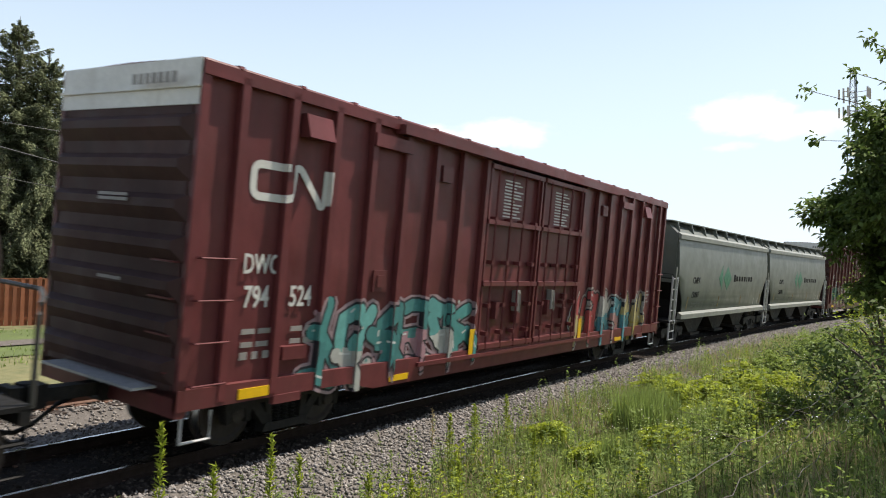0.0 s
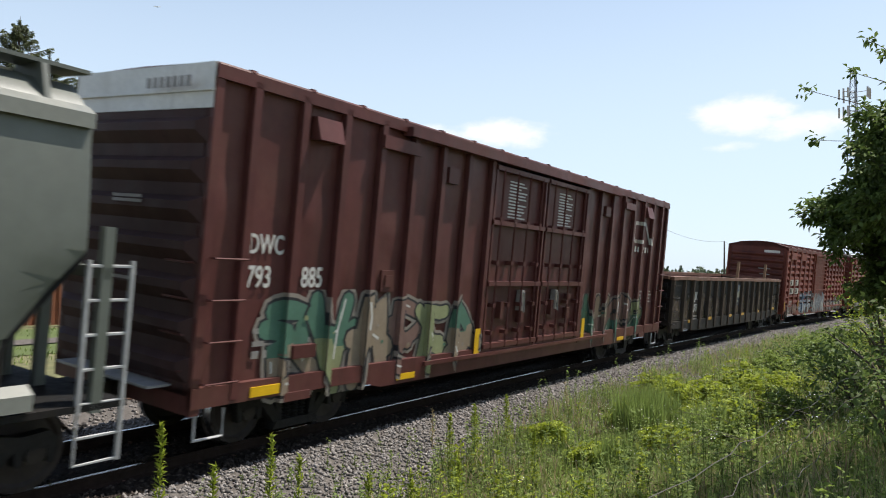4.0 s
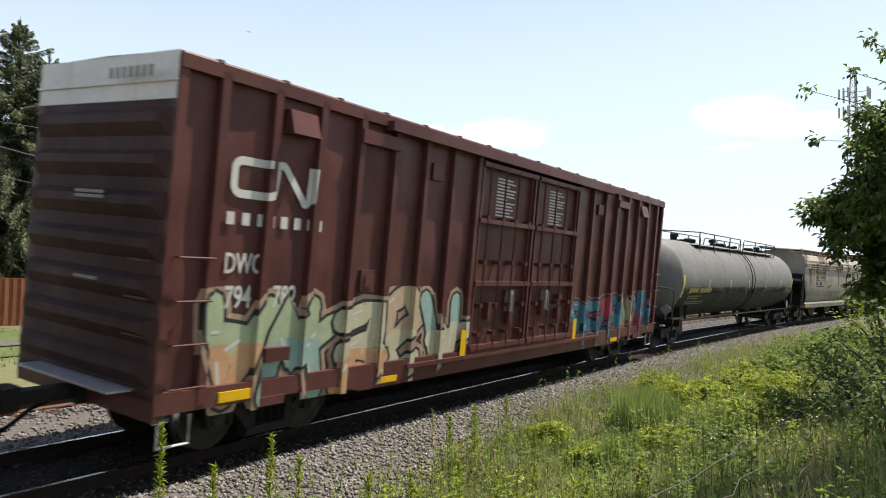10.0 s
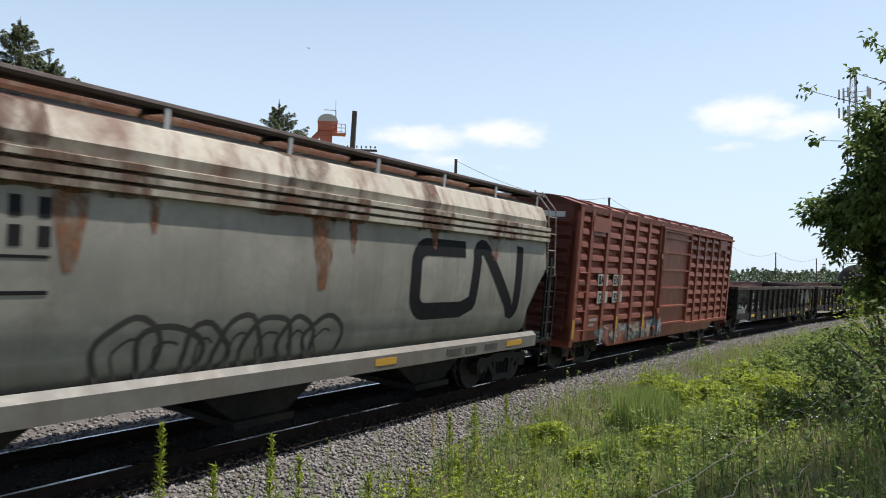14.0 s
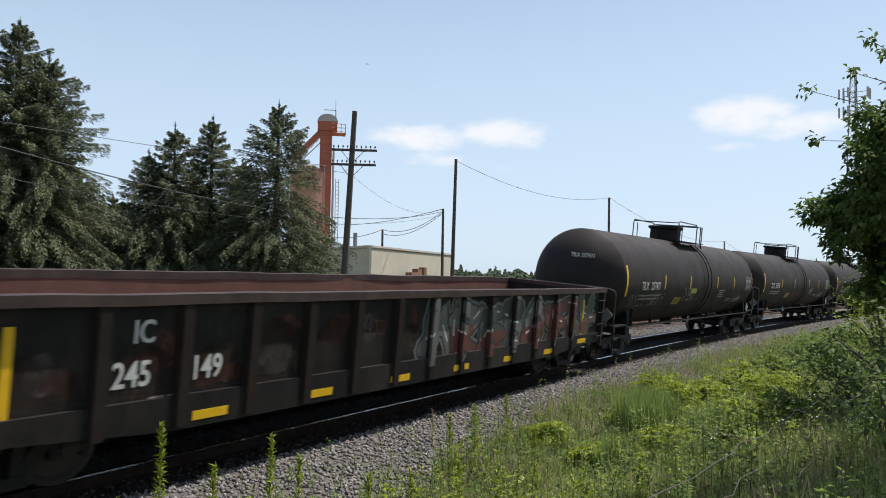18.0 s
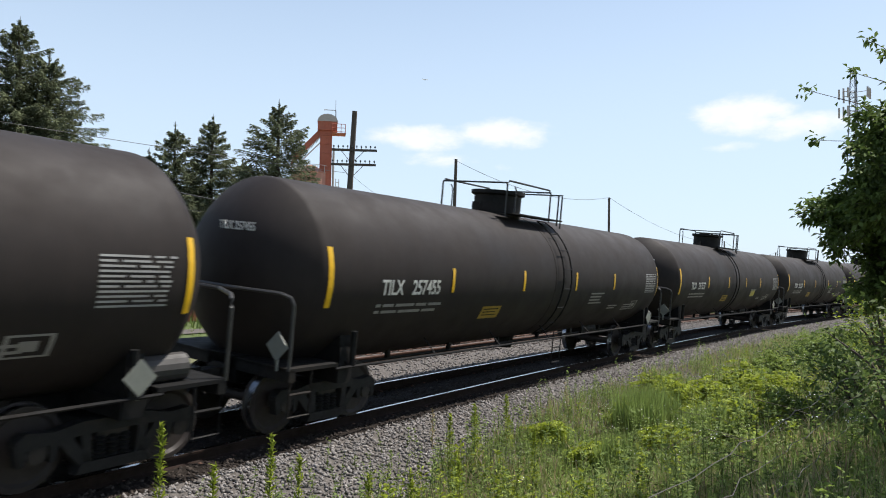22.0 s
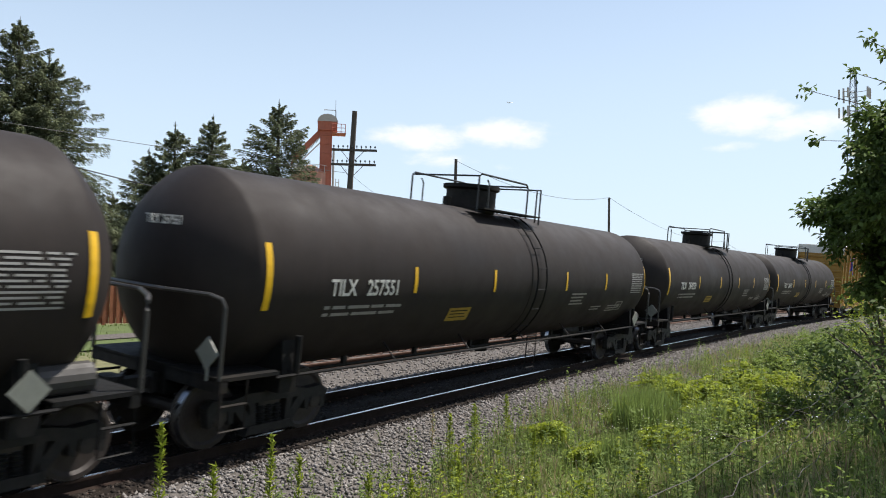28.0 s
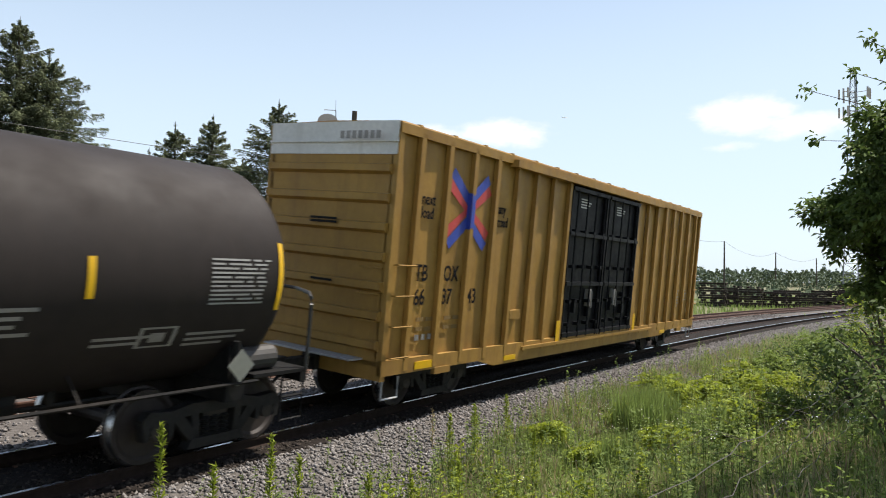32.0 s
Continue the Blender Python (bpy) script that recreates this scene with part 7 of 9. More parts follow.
# dark sheet below the train: oil stain and painted shade in one colour
strip("track_bed", -60, 190, [-1.3, -0.7, 0, 0.7, 1.3], M["oily"], 0.035, 0.5, "oil-stained ballast between the rails, darkened for the shade under the train", "ballast")

OCTA = np.array([(1, 0, 0), (-1, 0, 0), (0, 1, 0), (0, -1, 0), (0, 0, 1), (0, 0, -1)], dtype=np.float32)
OCTF = [(0, 2, 4), (2, 1, 4), (1, 3, 4), (3, 0, 4), (2, 0, 5), (1, 2, 5), (3, 1, 5), (0, 3, 5)]


def fast_mesh(name, co, loops, per, mat, mat_index=None):
    """Mesh from arrays: co (n, 3), loops flat vertex indices, per vertices in each face."""
    me = bpy.data.meshes.new(name)
    nf = len(loops) // per
    me.vertices.add(len(co))
    me.vertices.foreach_set("co", np.asarray(co, dtype=np.float32).ravel())
    me.loops.add(len(loops))
    me.loops.foreach_set("vertex_index", np.asarray(loops, dtype=np.int32))
    me.polygons.add(nf)
    me.polygons.foreach_set("loop_start", np.arange(0, nf * per, per, dtype=np.int32))
    me.polygons.foreach_set("loop_total", np.full(nf, per, dtype=np.int32))
    if mat_index is not None:
        me.polygons.foreach_set("material_index", np.asarray(mat_index, dtype=np.int32))
    me.update(calc_edges=True)
    for mm in (mat if isinstance(mat, (list, tuple)) else [mat]):
        me.materials.append(mm)
    return me


def stones(name, count, s0, s1, w0, w1, size0, size1, seed, label, mat=None):
    rs = np.random.RandomState(seed)
    s = s0 + (s1 - s0) * rs.rand(count) ** 1.35
    w = rs.uniform(w0, w1, count)
    pts = np.array([(*track_point(a, b, 0, False).xy, profile(b)) for a, b in zip(s, w)], dtype=np.float32)
    size = rs.uniform(size0, size1, (count, 1, 1)).astype(np.float32)
    base = OCTA[None] * rs.uniform(0.6, 1.25, (count, 6, 1)) * rs.uniform(0.7, 1.2, (count, 1, 3))
    ang = rs.uniform(0, 6.28, count)
    c, sn = np.cos(ang)[:, None], np.sin(ang)[:, None]
    tilt = rs.uniform(-0.7, 0.7, count)
    ct, st = np.cos(tilt)[:, None], np.sin(tilt)[:, None]
    x, y, z = base[..., 0] * ct - base[..., 2] * st, base[..., 1], base[..., 0] * st + base[..., 2] * ct
    x, y = x * c - y * sn, x * sn + y * c
    co = np.stack([x, y, z * 0.8], -1) * size + pts[:, None]
    co[..., 2] += 0.018 + size[..., 0] * 0.3
    f = (np.array(OCTF).ravel()[None] + np.arange(count)[:, None] * 6).ravel()
    tagged(new(name, fast_mesh(name, co.reshape(-1, 3), f, 3, mat or M["ballast"])), label, "ballast", kind="stuff")


stones("ballast_stones", 36000, 2, 60, -3.5, -1.25, 0.02, 0.048, 3, "loose grey ballast stones on the near shoulder")
stones("ballast_stones", 9000, 2, 60, 1.0, 4.3, 0.025, 0.055, 4, "loose grey ballast stones between the tracks")
# dark stones by the rails hold the train's shade in their colour too
stones("ballast_stones", 7000, 2, 34, -0.7, 0.7, 0.02, 0.045, 6, "oil-stained ballast stones between the rails, darkened for the shade under the train", M["stone_oily_shade"])
stones("ballast_stones", 3500, 2, 34, -1.35, -0.8, 0.02, 0.045, 7, "rust-stained ballast stones beside the near rail", M["stone_oily_shade"])


# ---------------------------------------------------------------- tracks
def rail_mesh(w, s0, s1, cant, base_z=0.0, head=M["railhead"], centre=0.0):
    sec = [(-0.07, -0.17), (0.07, -0.17), (0.07, -0.155), (0.012, -0.13), (0.012, -0.045), (0.036, -0.035), (0.036, -0.006), (0.028, 0.0), (-0.028, 0.0), (-0.036, -0.006), (-0.036, -0.035), (-0.012, -0.045), (-0.012, -0.13), (-0.07, -0.155)]
    bm = bmesh.new()
    prev = None
    n = int((s1 - s0) / 1.0)
    for i in range(n + 1):
        s = s0 + i * (s1 - s0) / n
        ring = []
        for a, z in sec:
            p = track_point(s, w + a, z + (base_z if cant else 0), True) if cant else track_point(s, centre + w + a, 0, False) + Vector((0, 0, base_z + z))
            ring.append(bm.verts.new(p))
        if prev:
            for k in range(len(sec)):
                f = bm.faces.new((prev[k], prev[(k + 1) % len(sec)], ring[(k + 1) % len(sec)], ring[k]))
                f.material_index = 1 if k == 7 else 0
        prev = ring
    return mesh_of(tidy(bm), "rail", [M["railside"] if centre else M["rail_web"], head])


def build_track(name, centre, cant, base_z, head, label, s_ties, count):
    tr = new(name)
    tr.empty_display_size = 0.5
    tagged(tr, label, "railway track", kind="structure")
    for w in (-0.755, 0.755):
        part("rail", rail_mesh(w, -60, 190, cant, base_z, head, centre), None, tr)
    tie = mesh_of(boxes((-0.11, 0.11, -1.3, 1.3, -0.18, 0.0)), "tie", M["tie"])
    plate = mesh_of(boxes((-0.13, 0.13, -0.92, -0.59, 0.0, 0.014), (-0.13, 0.13, 0.59, 0.92, 0.0, 0.014), (-0.09, -0.05, -0.86, -0.81, 0.014, 0.05), (0.05, 0.09, -0.70, -0.65, 0.014, 0.05),
                          (-0.09, -0.05, 0.65, 0.70, 0.014, 0.05), (0.05, 0.09, 0.81, 0.86, 0.014, 0.05)), "tie_plate", M["railside"])
    rr = random.Random(9)
    for i in range(count):
        s = s_ties + i * 0.53
        if cant:
            m = car_pose(s, 0.4) @ Matrix.Translation((0, 0, -0.186 + base_z))
        else:
            p = track_point(s, centre, 0, False)
            m = Matrix.Translation((p.x, p.y, base_z - 0.186)) @ Matrix.Rotation(_heading(s), 4, "Z")
        m = m @ Matrix.Rotation(radians(rr.uniform(-1.2, 1.2)), 4, "Z") @ Matrix.Translation((0, rr.uniform(-0.06, 0.06), rr.uniform(-0.012, 0.0)))
        t = part("tie", tie, None, tr, m=m)
        part("tie_plate", plate, None, t)
    return tr


build_track("track_1", 0.0, True, 0.0, M["railhead"], "main track of polished steel rails on dark ties", -4, 250)
build_track("track_2", 5.0, False, 0.02, M["railside"], "second track of rusty rails on weathered ties", 2, 220)


# ---------------------------------------------------------------- plants
def tri_cloud(name, pts, size0, size1, seed, mat, flat=0.0, aspect=2.2, droop=0.0, dirs=None, parent=None, label="", n_pts=4):
    """Many small four-cornered leaves or needle tufts at the given places."""
    rs = np.random.RandomState(seed)
    n = len(pts)
    pts = np.asarray(pts, dtype=np.float32)
    d = rs.normal(size=(n, 3)) if dirs is None else np.asarray(dirs) + rs.normal(size=(n, 3)) * 0.35
    d[:, 2] = d[:, 2] * (1 - flat) - droop
    d /= np.linalg.norm(d, axis=1)[:, None] + 1e-6
    up = rs.normal(size=(n, 3)) + np.array((0, 0, 1.6))
    a = np.cross(d, up)
    a /= np.linalg.norm(a, axis=1)[:, None] + 1e-6
    size = rs.uniform(size0, size1, (n, 1))
    b = np.cross(a, d) * 0.18
    q = np.stack([pts - d * size * 0.5, pts + a * size / aspect * 0.5 + b * size, pts + d * size * 0.5, pts - a * size / aspect * 0.5 + b * size], 1)
    me = fast_mesh(name, q.reshape(-1, 3), np.arange(n * 4), 4, mat)
    ob = new(name, me)
    if parent:
        ob.parent = parent
    if label:
        ob["label"] = label
    return ob


def spruce(x, y, h, r, seed, label="dark green spruce with drooping boughs", low=0.6):
    """Whorls of drooping boughs on a straight trunk, each bough a flat feathered spray."""
    rs = np.random.RandomState(seed)
    t = new("spruce")
    t.empty_display_size = 0.5
    z0 = ground_z(x, y)
    t.matrix_basis = Matrix.Translation((x, y, z0))
    tagged(t, label, "tree", "spruces behind the tracks")
    bm = bmesh.new()
    tube(bm, [(0, 0, -0.1), (0, 0, h * 0.5), (0, 0, h - 0.05), (0, 0, h + 0.5)], [r * 0.055, r * 0.035, 0.03, 0.008], 8)
    pts, dirs = [], []
    z = low
    while z < h - 0.12:
        f = (z - low) / (h - low)
        reach = r * (1 - f) ** 0.74 * (0.80 + 0.20 * min(1.0, f / 0.12)) * rs.uniform(0.86, 1.08) + 0.10
        nb = int(5 + 5 * (1 - f))
        turn = rs.uniform(0, 6.28)
        for k in range(nb):
            a = turn + 2 * math.pi * (k + rs.uniform(-0.3, 0.3)) / nb
            ln = reach * rs.choice((0.7, 0.85, 1.0, 1.05, 1.28))
            rise, sag = (0.10, rs.uniform(0.42, 0.62)) if f < 0.6 else (0.10 + 1.1 * (f - 0.6), rs.uniform(0.42, 0.5) * (1.15 - f))
            zb = z + rs.uniform(-0.14, 0.14)
            ca, sa = math.cos(a), math.sin(a)

            def spine(u):
                return zb + ln * (rise * u - sag * u * u + 0.24 * np.maximum(0, u - 0.45) ** 1.5)
            if k % 2 == 0:
                tube(bm, [(ca * ln * u, sa * ln * u, float(spine(np.float64(u)))) for u in (0, 0.5, 0.95)], [0.03, 0.018, 0.005], 4, caps=False)
            n = int(34 + 95 * ln)
            u = 0.12 + 0.90 * rs.rand(n) ** 0.72
            side = rs.uniform(-1, 1, n)
            wide = side * min(0.55, 0.08 + 0.21 * ln) * (1.08 - u) ** 0.75
            hang = np.abs(wide) * 0.45 + rs.rand(n) ** 2 * (0.10 + 0.10 * ln)
            pts.append(np.stack([ca * ln * u - sa * wide, sa * ln * u + ca * wide, spine(u) - hang], 1))
            dirs.append(np.stack([ca - sa * side * 1.0, sa + ca * side * 1.0, -0.12 - 0.35 * rs.rand(n)], 1))
        z += rs.uniform(0.26, 0.38) * (1 - 0.35 * f)
    n = 46                                             # upright leader
    zz = h - 0.45 + 0.75 * rs.rand(n)
    ang = rs.uniform(0, 6.28, n)
    pts.append(np.stack([0.05 * np.cos(ang), 0.05 * np.sin(ang), zz], 1))
    dirs.append(np.stack([np.cos(ang), np.sin(ang), np.full(n, 0.9)], 1))
    part("trunk", bm, M["bark"], t)
    tri_cloud("crown", np.concatenate(pts), 0.12, 0.30, seed, M["needle"], 0.0, 4.6, 0.0, np.concatenate(dirs), t)
    return t


def at(az, dist):
    return dist * math.sin(radians(az)), dist * math.cos(radians(az))


# (bearing, distance, height, reach)
SPRUCES = [(23.6, 42.5, 13.6, 4.8), (27.45, 42.0, 14.5, 4.6), (29.3, 42.0, 13.0, 4.9), (31.6, 45.5, 7.4, 3.6), (35.95, 43.5, 8.7, 3.0), (37.7, 43.5, 10.3, 3.4), (40.35, 44.5, 11.1, 3.4),
           (45.2, 42.5, 11.9, 4.5), (42.6, 46.0, 9.0, 3.4), (33.6, 46.0, 6.4, 3.0), (47.3, 46.0, 5.6, 2.6), (20.0, 42.0, 12.6, 4.4), (28.4, 47.5, 11.6, 4.4), (39.0, 47.0, 8.2, 3.4)]
for k, (az, dd, h, r) in enumerate(SPRUCES):
    x, y = at(az, dd)
    spruce(x, y, h, r * 1.15, 20 + k)


def blades(name, places, h0, h1, seed, mat, width=0.012, lean=0.35, label="", category="grass"):
    """Grass: curved three-joint blades."""
    rs = np.random.RandomState(seed)
    p = np.asarray(places, dtype=np.float32)
    n = len(p)
    h = rs.uniform(h0, h1, (n, 1))
    a = rs.uniform(0, 6.28, n)
    d = np.stack([np.cos(a), np.sin(a), np.zeros(n)], 1)
    side = np.stack([-np.sin(a), np.cos(a), np.zeros(n)], 1) * width * rs.uniform(0.6, 1.5, (n, 1))
    ln = rs.uniform(0.1, lean, (n, 1)) * h
    up = np.array((0, 0, 1.0))
    m1 = p + up * h * 0.55 + d * ln * 0.35
    top = p + up * h + d * ln
    co = np.stack([p - side, p + side, m1 + side * 0.8, m1 - side * 0.8, top], 1).reshape(-1, 3)
    k = np.arange(n)[:, None] * 5
    loops = (k + np.array([0, 1, 2, 0, 2, 3, 3, 2, 4])[None]).ravel()
    return tagged(new(name, fast_mesh(name, co, loops, 3, mat)), label, category, kind="stuff")


def scatter(n, s0, s1, w0, w1, seed, keep=None, power=1.4):
    rr = random.Random(seed)
    out = []
    while len(out) < n:
        s, w = s0 + (s1 - s0) * rr.random() ** power, rr.uniform(w0, w1)
        if keep and not keep(s, w, rr):
            continue
        q = track_point(s, w, 0, False)
        out.append((q.x, q.y, ground_z(q.x, q.y)))
    return out


def clumpy(scale, cut, soft=0.25):
    def keep(s, w, rr):
        v = noise.noise((s * scale, w * scale, 5.0))
        edge = -2.75 - 0.5 * noise.noise((s * 0.4, 0, 9.0)) + 0.45 * (s > 13) - 0.35 * (s < 9)
        return w < edge and v > cut + rr.uniform(-soft, soft)
    return keep


blades("wild_grass", scatter(80000, 3, 50, -9.5, -2.2, 1, clumpy(0.6, -0.3)), 0.08, 0.42, 1, M["grass"], 0.0045, 0.9, "long green wild grass on the bank")
blades("meadow_grass", scatter(16000, -14, 4, -16, -2.4, 5, power=1.0) + scatter(9000, 3, 45, -18, -9.2, 6), 0.10, 0.40, 5, M["grass"], 0.008, 0.6, "wild grass of the meadow beside the bank")
blades("dry_grass", scatter(20000, 3, 40, -9.0, -2.2, 2, clumpy(0.7, -0.1)), 0.08, 0.45, 2, M["dry"], 0.007, 0.8, "dry straw-coloured grass on the bank")
blades("far_grass", scatter(9000, 20, 110, 7.4, 22, 3), 0.2, 0.6, 3, M["grass"], 0.03, 0.4, "long grass beyond the second track")


# ---------------------------------------------------------------- weeds and bushes on the bank
def weed_bed(name, places, h0, h1, leaf0, leaf1, seed, mat, label, per=34, flowers=None, spread=0.22, aspect=2.4):
    """Leafy weeds: upright stems with leaves all the way up, joined as one bed."""
    rr = random.Random(seed)
    pts, dirs, stems, tops = [], [], bmesh.new(), []
    for x, y, z in places:
        h = rr.uniform(h0, h1)
        lean = Vector((rr.gauss(0, 0.12), rr.gauss(0, 0.12), 1)) * h
        tube(stems, [(x, y, z), Vector((x, y, z)) + lean], [0.006, 0.002], 3, caps=False)
        for q in range(per):
            u = rr.uniform(0.08, 1.0)
            a = rr.uniform(0, 6.28)
            sp = (0.03 + spread * h * (1.05 - u) ** 0.8) * rr.uniform(0.2, 1.0)
            pts.append(Vector((x, y, z)) + lean * u + Vector((math.cos(a) * sp, math.sin(a) * sp, rr.uniform(-0.03, 0.03))))
            dirs.append((math.cos(a), math.sin(a), rr.uniform(-0.1, 0.7)))
        tops.append(Vector((x, y, z)) + lean)
    ob = tri_cloud(name, pts, leaf0, leaf1, seed, mat, 0.2, aspect, 0.0, dirs)
    tagged(ob, label, "weeds", kind="stuff")
    part("stem", stems, M["leaf_dark"], ob)
    if flowers:
        fl = [t + Vector((rr.gauss(0, 0.06), rr.gauss(0, 0.06), rr.uniform(-0.02, 0.05))) for t in tops for _ in range(flowers)]
        f = tri_cloud("blossoms", fl, 0.010, 0.022, seed + 1, M["flower"], 0.5, 1.2)
        f.parent = ob
    return ob


weed_bed("leafy_weeds", scatter(440, 5, 36, -8.5, -2.5, 31, clumpy(0.45, 0.0)), 0.3, 0.75, 0.03, 0.075, 31, M["leaf"], "green leafy weeds on the bank")
weed_bed("pale_weeds", scatter(330, 6, 34, -7.5, -2.6, 32, clumpy(0.3, 0.08)), 0.3, 0.75, 0.05, 0.10, 32, M["leaf_bright"], "yellow-green broad-leaved weeds on the bank", 26)
weed_bed("flowering_weeds", scatter(140, 8, 36, -8.5, -3.2, 33, clumpy(0.35, 0.05)), 0.4, 0.8, 0.04, 0.08, 33, M["leaf"], "weeds with small white blossoms", 24, 8)
weed_bed("dark_weeds", scatter(170, 4, 34, -9.0, -3.2, 34, clumpy(0.5, -0.05)), 0.25, 0.6, 0.03, 0.07, 34, M["leaf_dark"], "dark green weeds in the ditch")

weed_bed("stalk_weeds", scatter(620, 3.5, 30, -7.5, -2.3, 35, clumpy(0.5, -0.12, 0.4)), 0.35, 0.95, 0.04, 0.10, 35, M["grass"], "upright weeds with narrow leaves on the bank", 46, None, 0.07, 4.5)
weed_bed("stalk_weeds", scatter(150, 2.5, 16, -3.4, -2.0, 36, None, 1.0), 0.15, 0.55, 0.03, 0.08, 36, M["leaf"], "thin scattered weeds on the edge of the ballast", 26, None, 0.07, 4.0)


def bush(name, x, y, r, h, leaves, leaf, seed, mat, label, group="", stems=9, category="bush"):
    """Several stems from one root, each with a leafy head; open and uneven."""
    rr = random.Random(seed)
    b = new(name)
    b.empty_display_size = 0.3
    b.matrix_basis = Matrix.Translation((x, y, ground_z(x, y)))
    tagged(b, label, category, group)
    bm, pts, dirs = bmesh.new(), [], []
    for k in range(stems):
        a, f = rr.uniform(0, 6.28), rr.uniform(0.15, 1.0)
        tip = Vector((math.cos(a) * r * f, math.sin(a) * r * f, h * rr.uniform(0.6, 1.05) * (1.05 - 0.35 * f)))
        mid = tip * 0.5 + Vector((0, 0, h * 0.12))
        tube(bm, [(0, 0, -0.05), mid, tip], [0.018 * h, 0.011 * h, 0.004], 5, caps=False)
        for q in range(leaves // stems):
            u = rr.uniform(0.3, 1.05)
            c = mid * (1 - u) * 1.2 + tip * u if u > 0.5 else mid * u * 2
            sp = 0.26 * r
            p = c + Vector((rr.gauss(0, sp), rr.gauss(0, sp), rr.gauss(0, sp * 0.8)))
            if p.z > 0.03:
                pts.append(p)
                dirs.append((p - c).normalized() * 0.8 + Vector((0, 0, 0.15)))
    part("stem", bm, M["bark"], b)
    tri_cloud("foliage", pts, leaf * 0.6, leaf * 1.25, seed, mat, 0.2, 1.9, 0.1, dirs, b)
    return b


def frond_bush(x, y, r, h, seed, mat, label, stems=9):
    """Shoots that carry arching compound leaves: leaflets in pairs along a thin stalk."""
    rr = random.Random(seed)
    b = new("bush")
    b.empty_display_size = 0.3
    b.matrix_basis = Matrix.Translation((x, y, ground_z(x, y)))
    tagged(b, label, "bush", "bushes on the bank")
    bm, pts, dirs = bmesh.new(), [], []
    for k in range(stems):
        a, f = rr.uniform(0, 6.28), rr.random() ** 0.6
        tip = Vector((math.cos(a) * r * 0.75 * f, math.sin(a) * r * 0.75 * f, h * rr.uniform(0.5, 1.0) * (1.1 - 0.45 * f)))
        tube(bm, [(0, 0, -0.05), tip * 0.5 + Vector((0, 0, 0.08 * h)), tip], [0.012, 0.009, 0.004], 4, caps=False)
        for q in range(7):
            w = 0.35 + 0.65 * (q + rr.random()) / 7
            p0 = tip * w + Vector((0, 0, 0.08 * h * (1 - w)))
            b0, ln = rr.uniform(0, 6.28), rr.uniform(0.28, 0.5) * (0.75 + 0.3 * r)
            out = Vector((math.cos(b0), math.sin(b0), 0))
            lift, sag = rr.uniform(0.05, 0.5), rr.uniform(0.25, 0.6)
            way = [p0 + out * ln * u + Vector((0, 0, ln * (lift * u - sag * u * u))) for u in (0, 0.5, 1.0)]
            tube(bm, way, [0.004, 0.003, 0.002], 3, caps=False)
            side = Vector((-out.y, out.x, 0))
            for j in range(9):
                u = 0.15 + 0.85 * j / 8
                c = p0 + out * ln * u + Vector((0, 0, ln * (lift * u - sag * u * u)))
                for s_ in (-1, 1):
                    v = side * s_ * 0.85 + out * 0.45 + Vector((0, 0, -0.18))
                    pts.append(c + v * 0.05)
                    dirs.append(v)
    part("stem", bm, M["leaf_dark"], b)
    tri_cloud("foliage", pts, 0.085, 0.135, seed, mat, 0.0, 2.3, 0.0, dirs, b)
    return b


# (bearing, distance, reach, height, tint)
BUSHES = [(66.5, 13.2, 0.37, 0.53, "leaf_bright"), (70.0, 12.0, 0.34, 0.5, "leaf_bright"), (76.2, 17.2, 0.62, 0.80, "leaf_bright"), (78.5, 18.0, 0.8, 0.86, "leaf_bright"), (80.6, 20.0, 0.9, 1.0, "leaf_bright"),
          (82.6, 21.5, 1.0, 1.15, "leaf"), (84.4, 23.5, 1.0, 1.05, "leaf_dark"), (86.0, 25.0, 1.05, 1.2, "leaf"), (83.4, 16.5, 0.78, 0.77, "leaf_bright"), (86.6, 17.0, 0.77, 0.81, "leaf_dark"),
          (79.8, 14.0, 0.68, 0.6, "leaf_bright"), (76.3, 12.2, 0.55, 0.5, "leaf_bright"), (84.9, 12.6, 0.68, 0.5, "leaf"), (88.4, 12.0, 0.9, 1.2, "leaf_dark"), (89.8, 9.6, 0.8, 1.2, "leaf_dark"),
          (89.3, 20.0, 0.9, 2.3, "leaf_bright"), (89.7, 15.5, 0.65, 2.5, "leaf_dark"), (81.0, 11.0, 0.55, 0.42, "leaf"), (87.6, 30.0, 1.1, 1.2, "leaf"), (85.3, 33.0, 1.1, 1.0, "leaf"),
          (90.0, 26.0, 1.5, 2.6, "leaf"), (91.5, 11.0, 1.2, 2.0, "leaf_dark"), (72.4, 15.8, 0.5, 0.55, "leaf_bright"), (74.6, 19.5, 0.6, 0.6, "leaf_bright")]
for k, (az, dd, r, h, tint) in enumerate(BUSHES):
    x, y = at(az, dd)
    words = {"leaf_bright": "yellow-green leafy bush on the bank", "leaf": "green leafy bush on the bank", "leaf_dark": "dark green leafy bush on the bank"}[tint]
    if tint == "leaf_dark" or h > 1.6:
        bush("bush", x, y, r, h, int(560 * (0.6 + r)), 0.09, 60 + k, M[tint], words, "bushes on the bank")
    else:
        frond_bush(x, y, r, h, 60 + k, M[tint], words.replace("leafy bush", "bush with compound leaves"), int(7 + 12 * r))


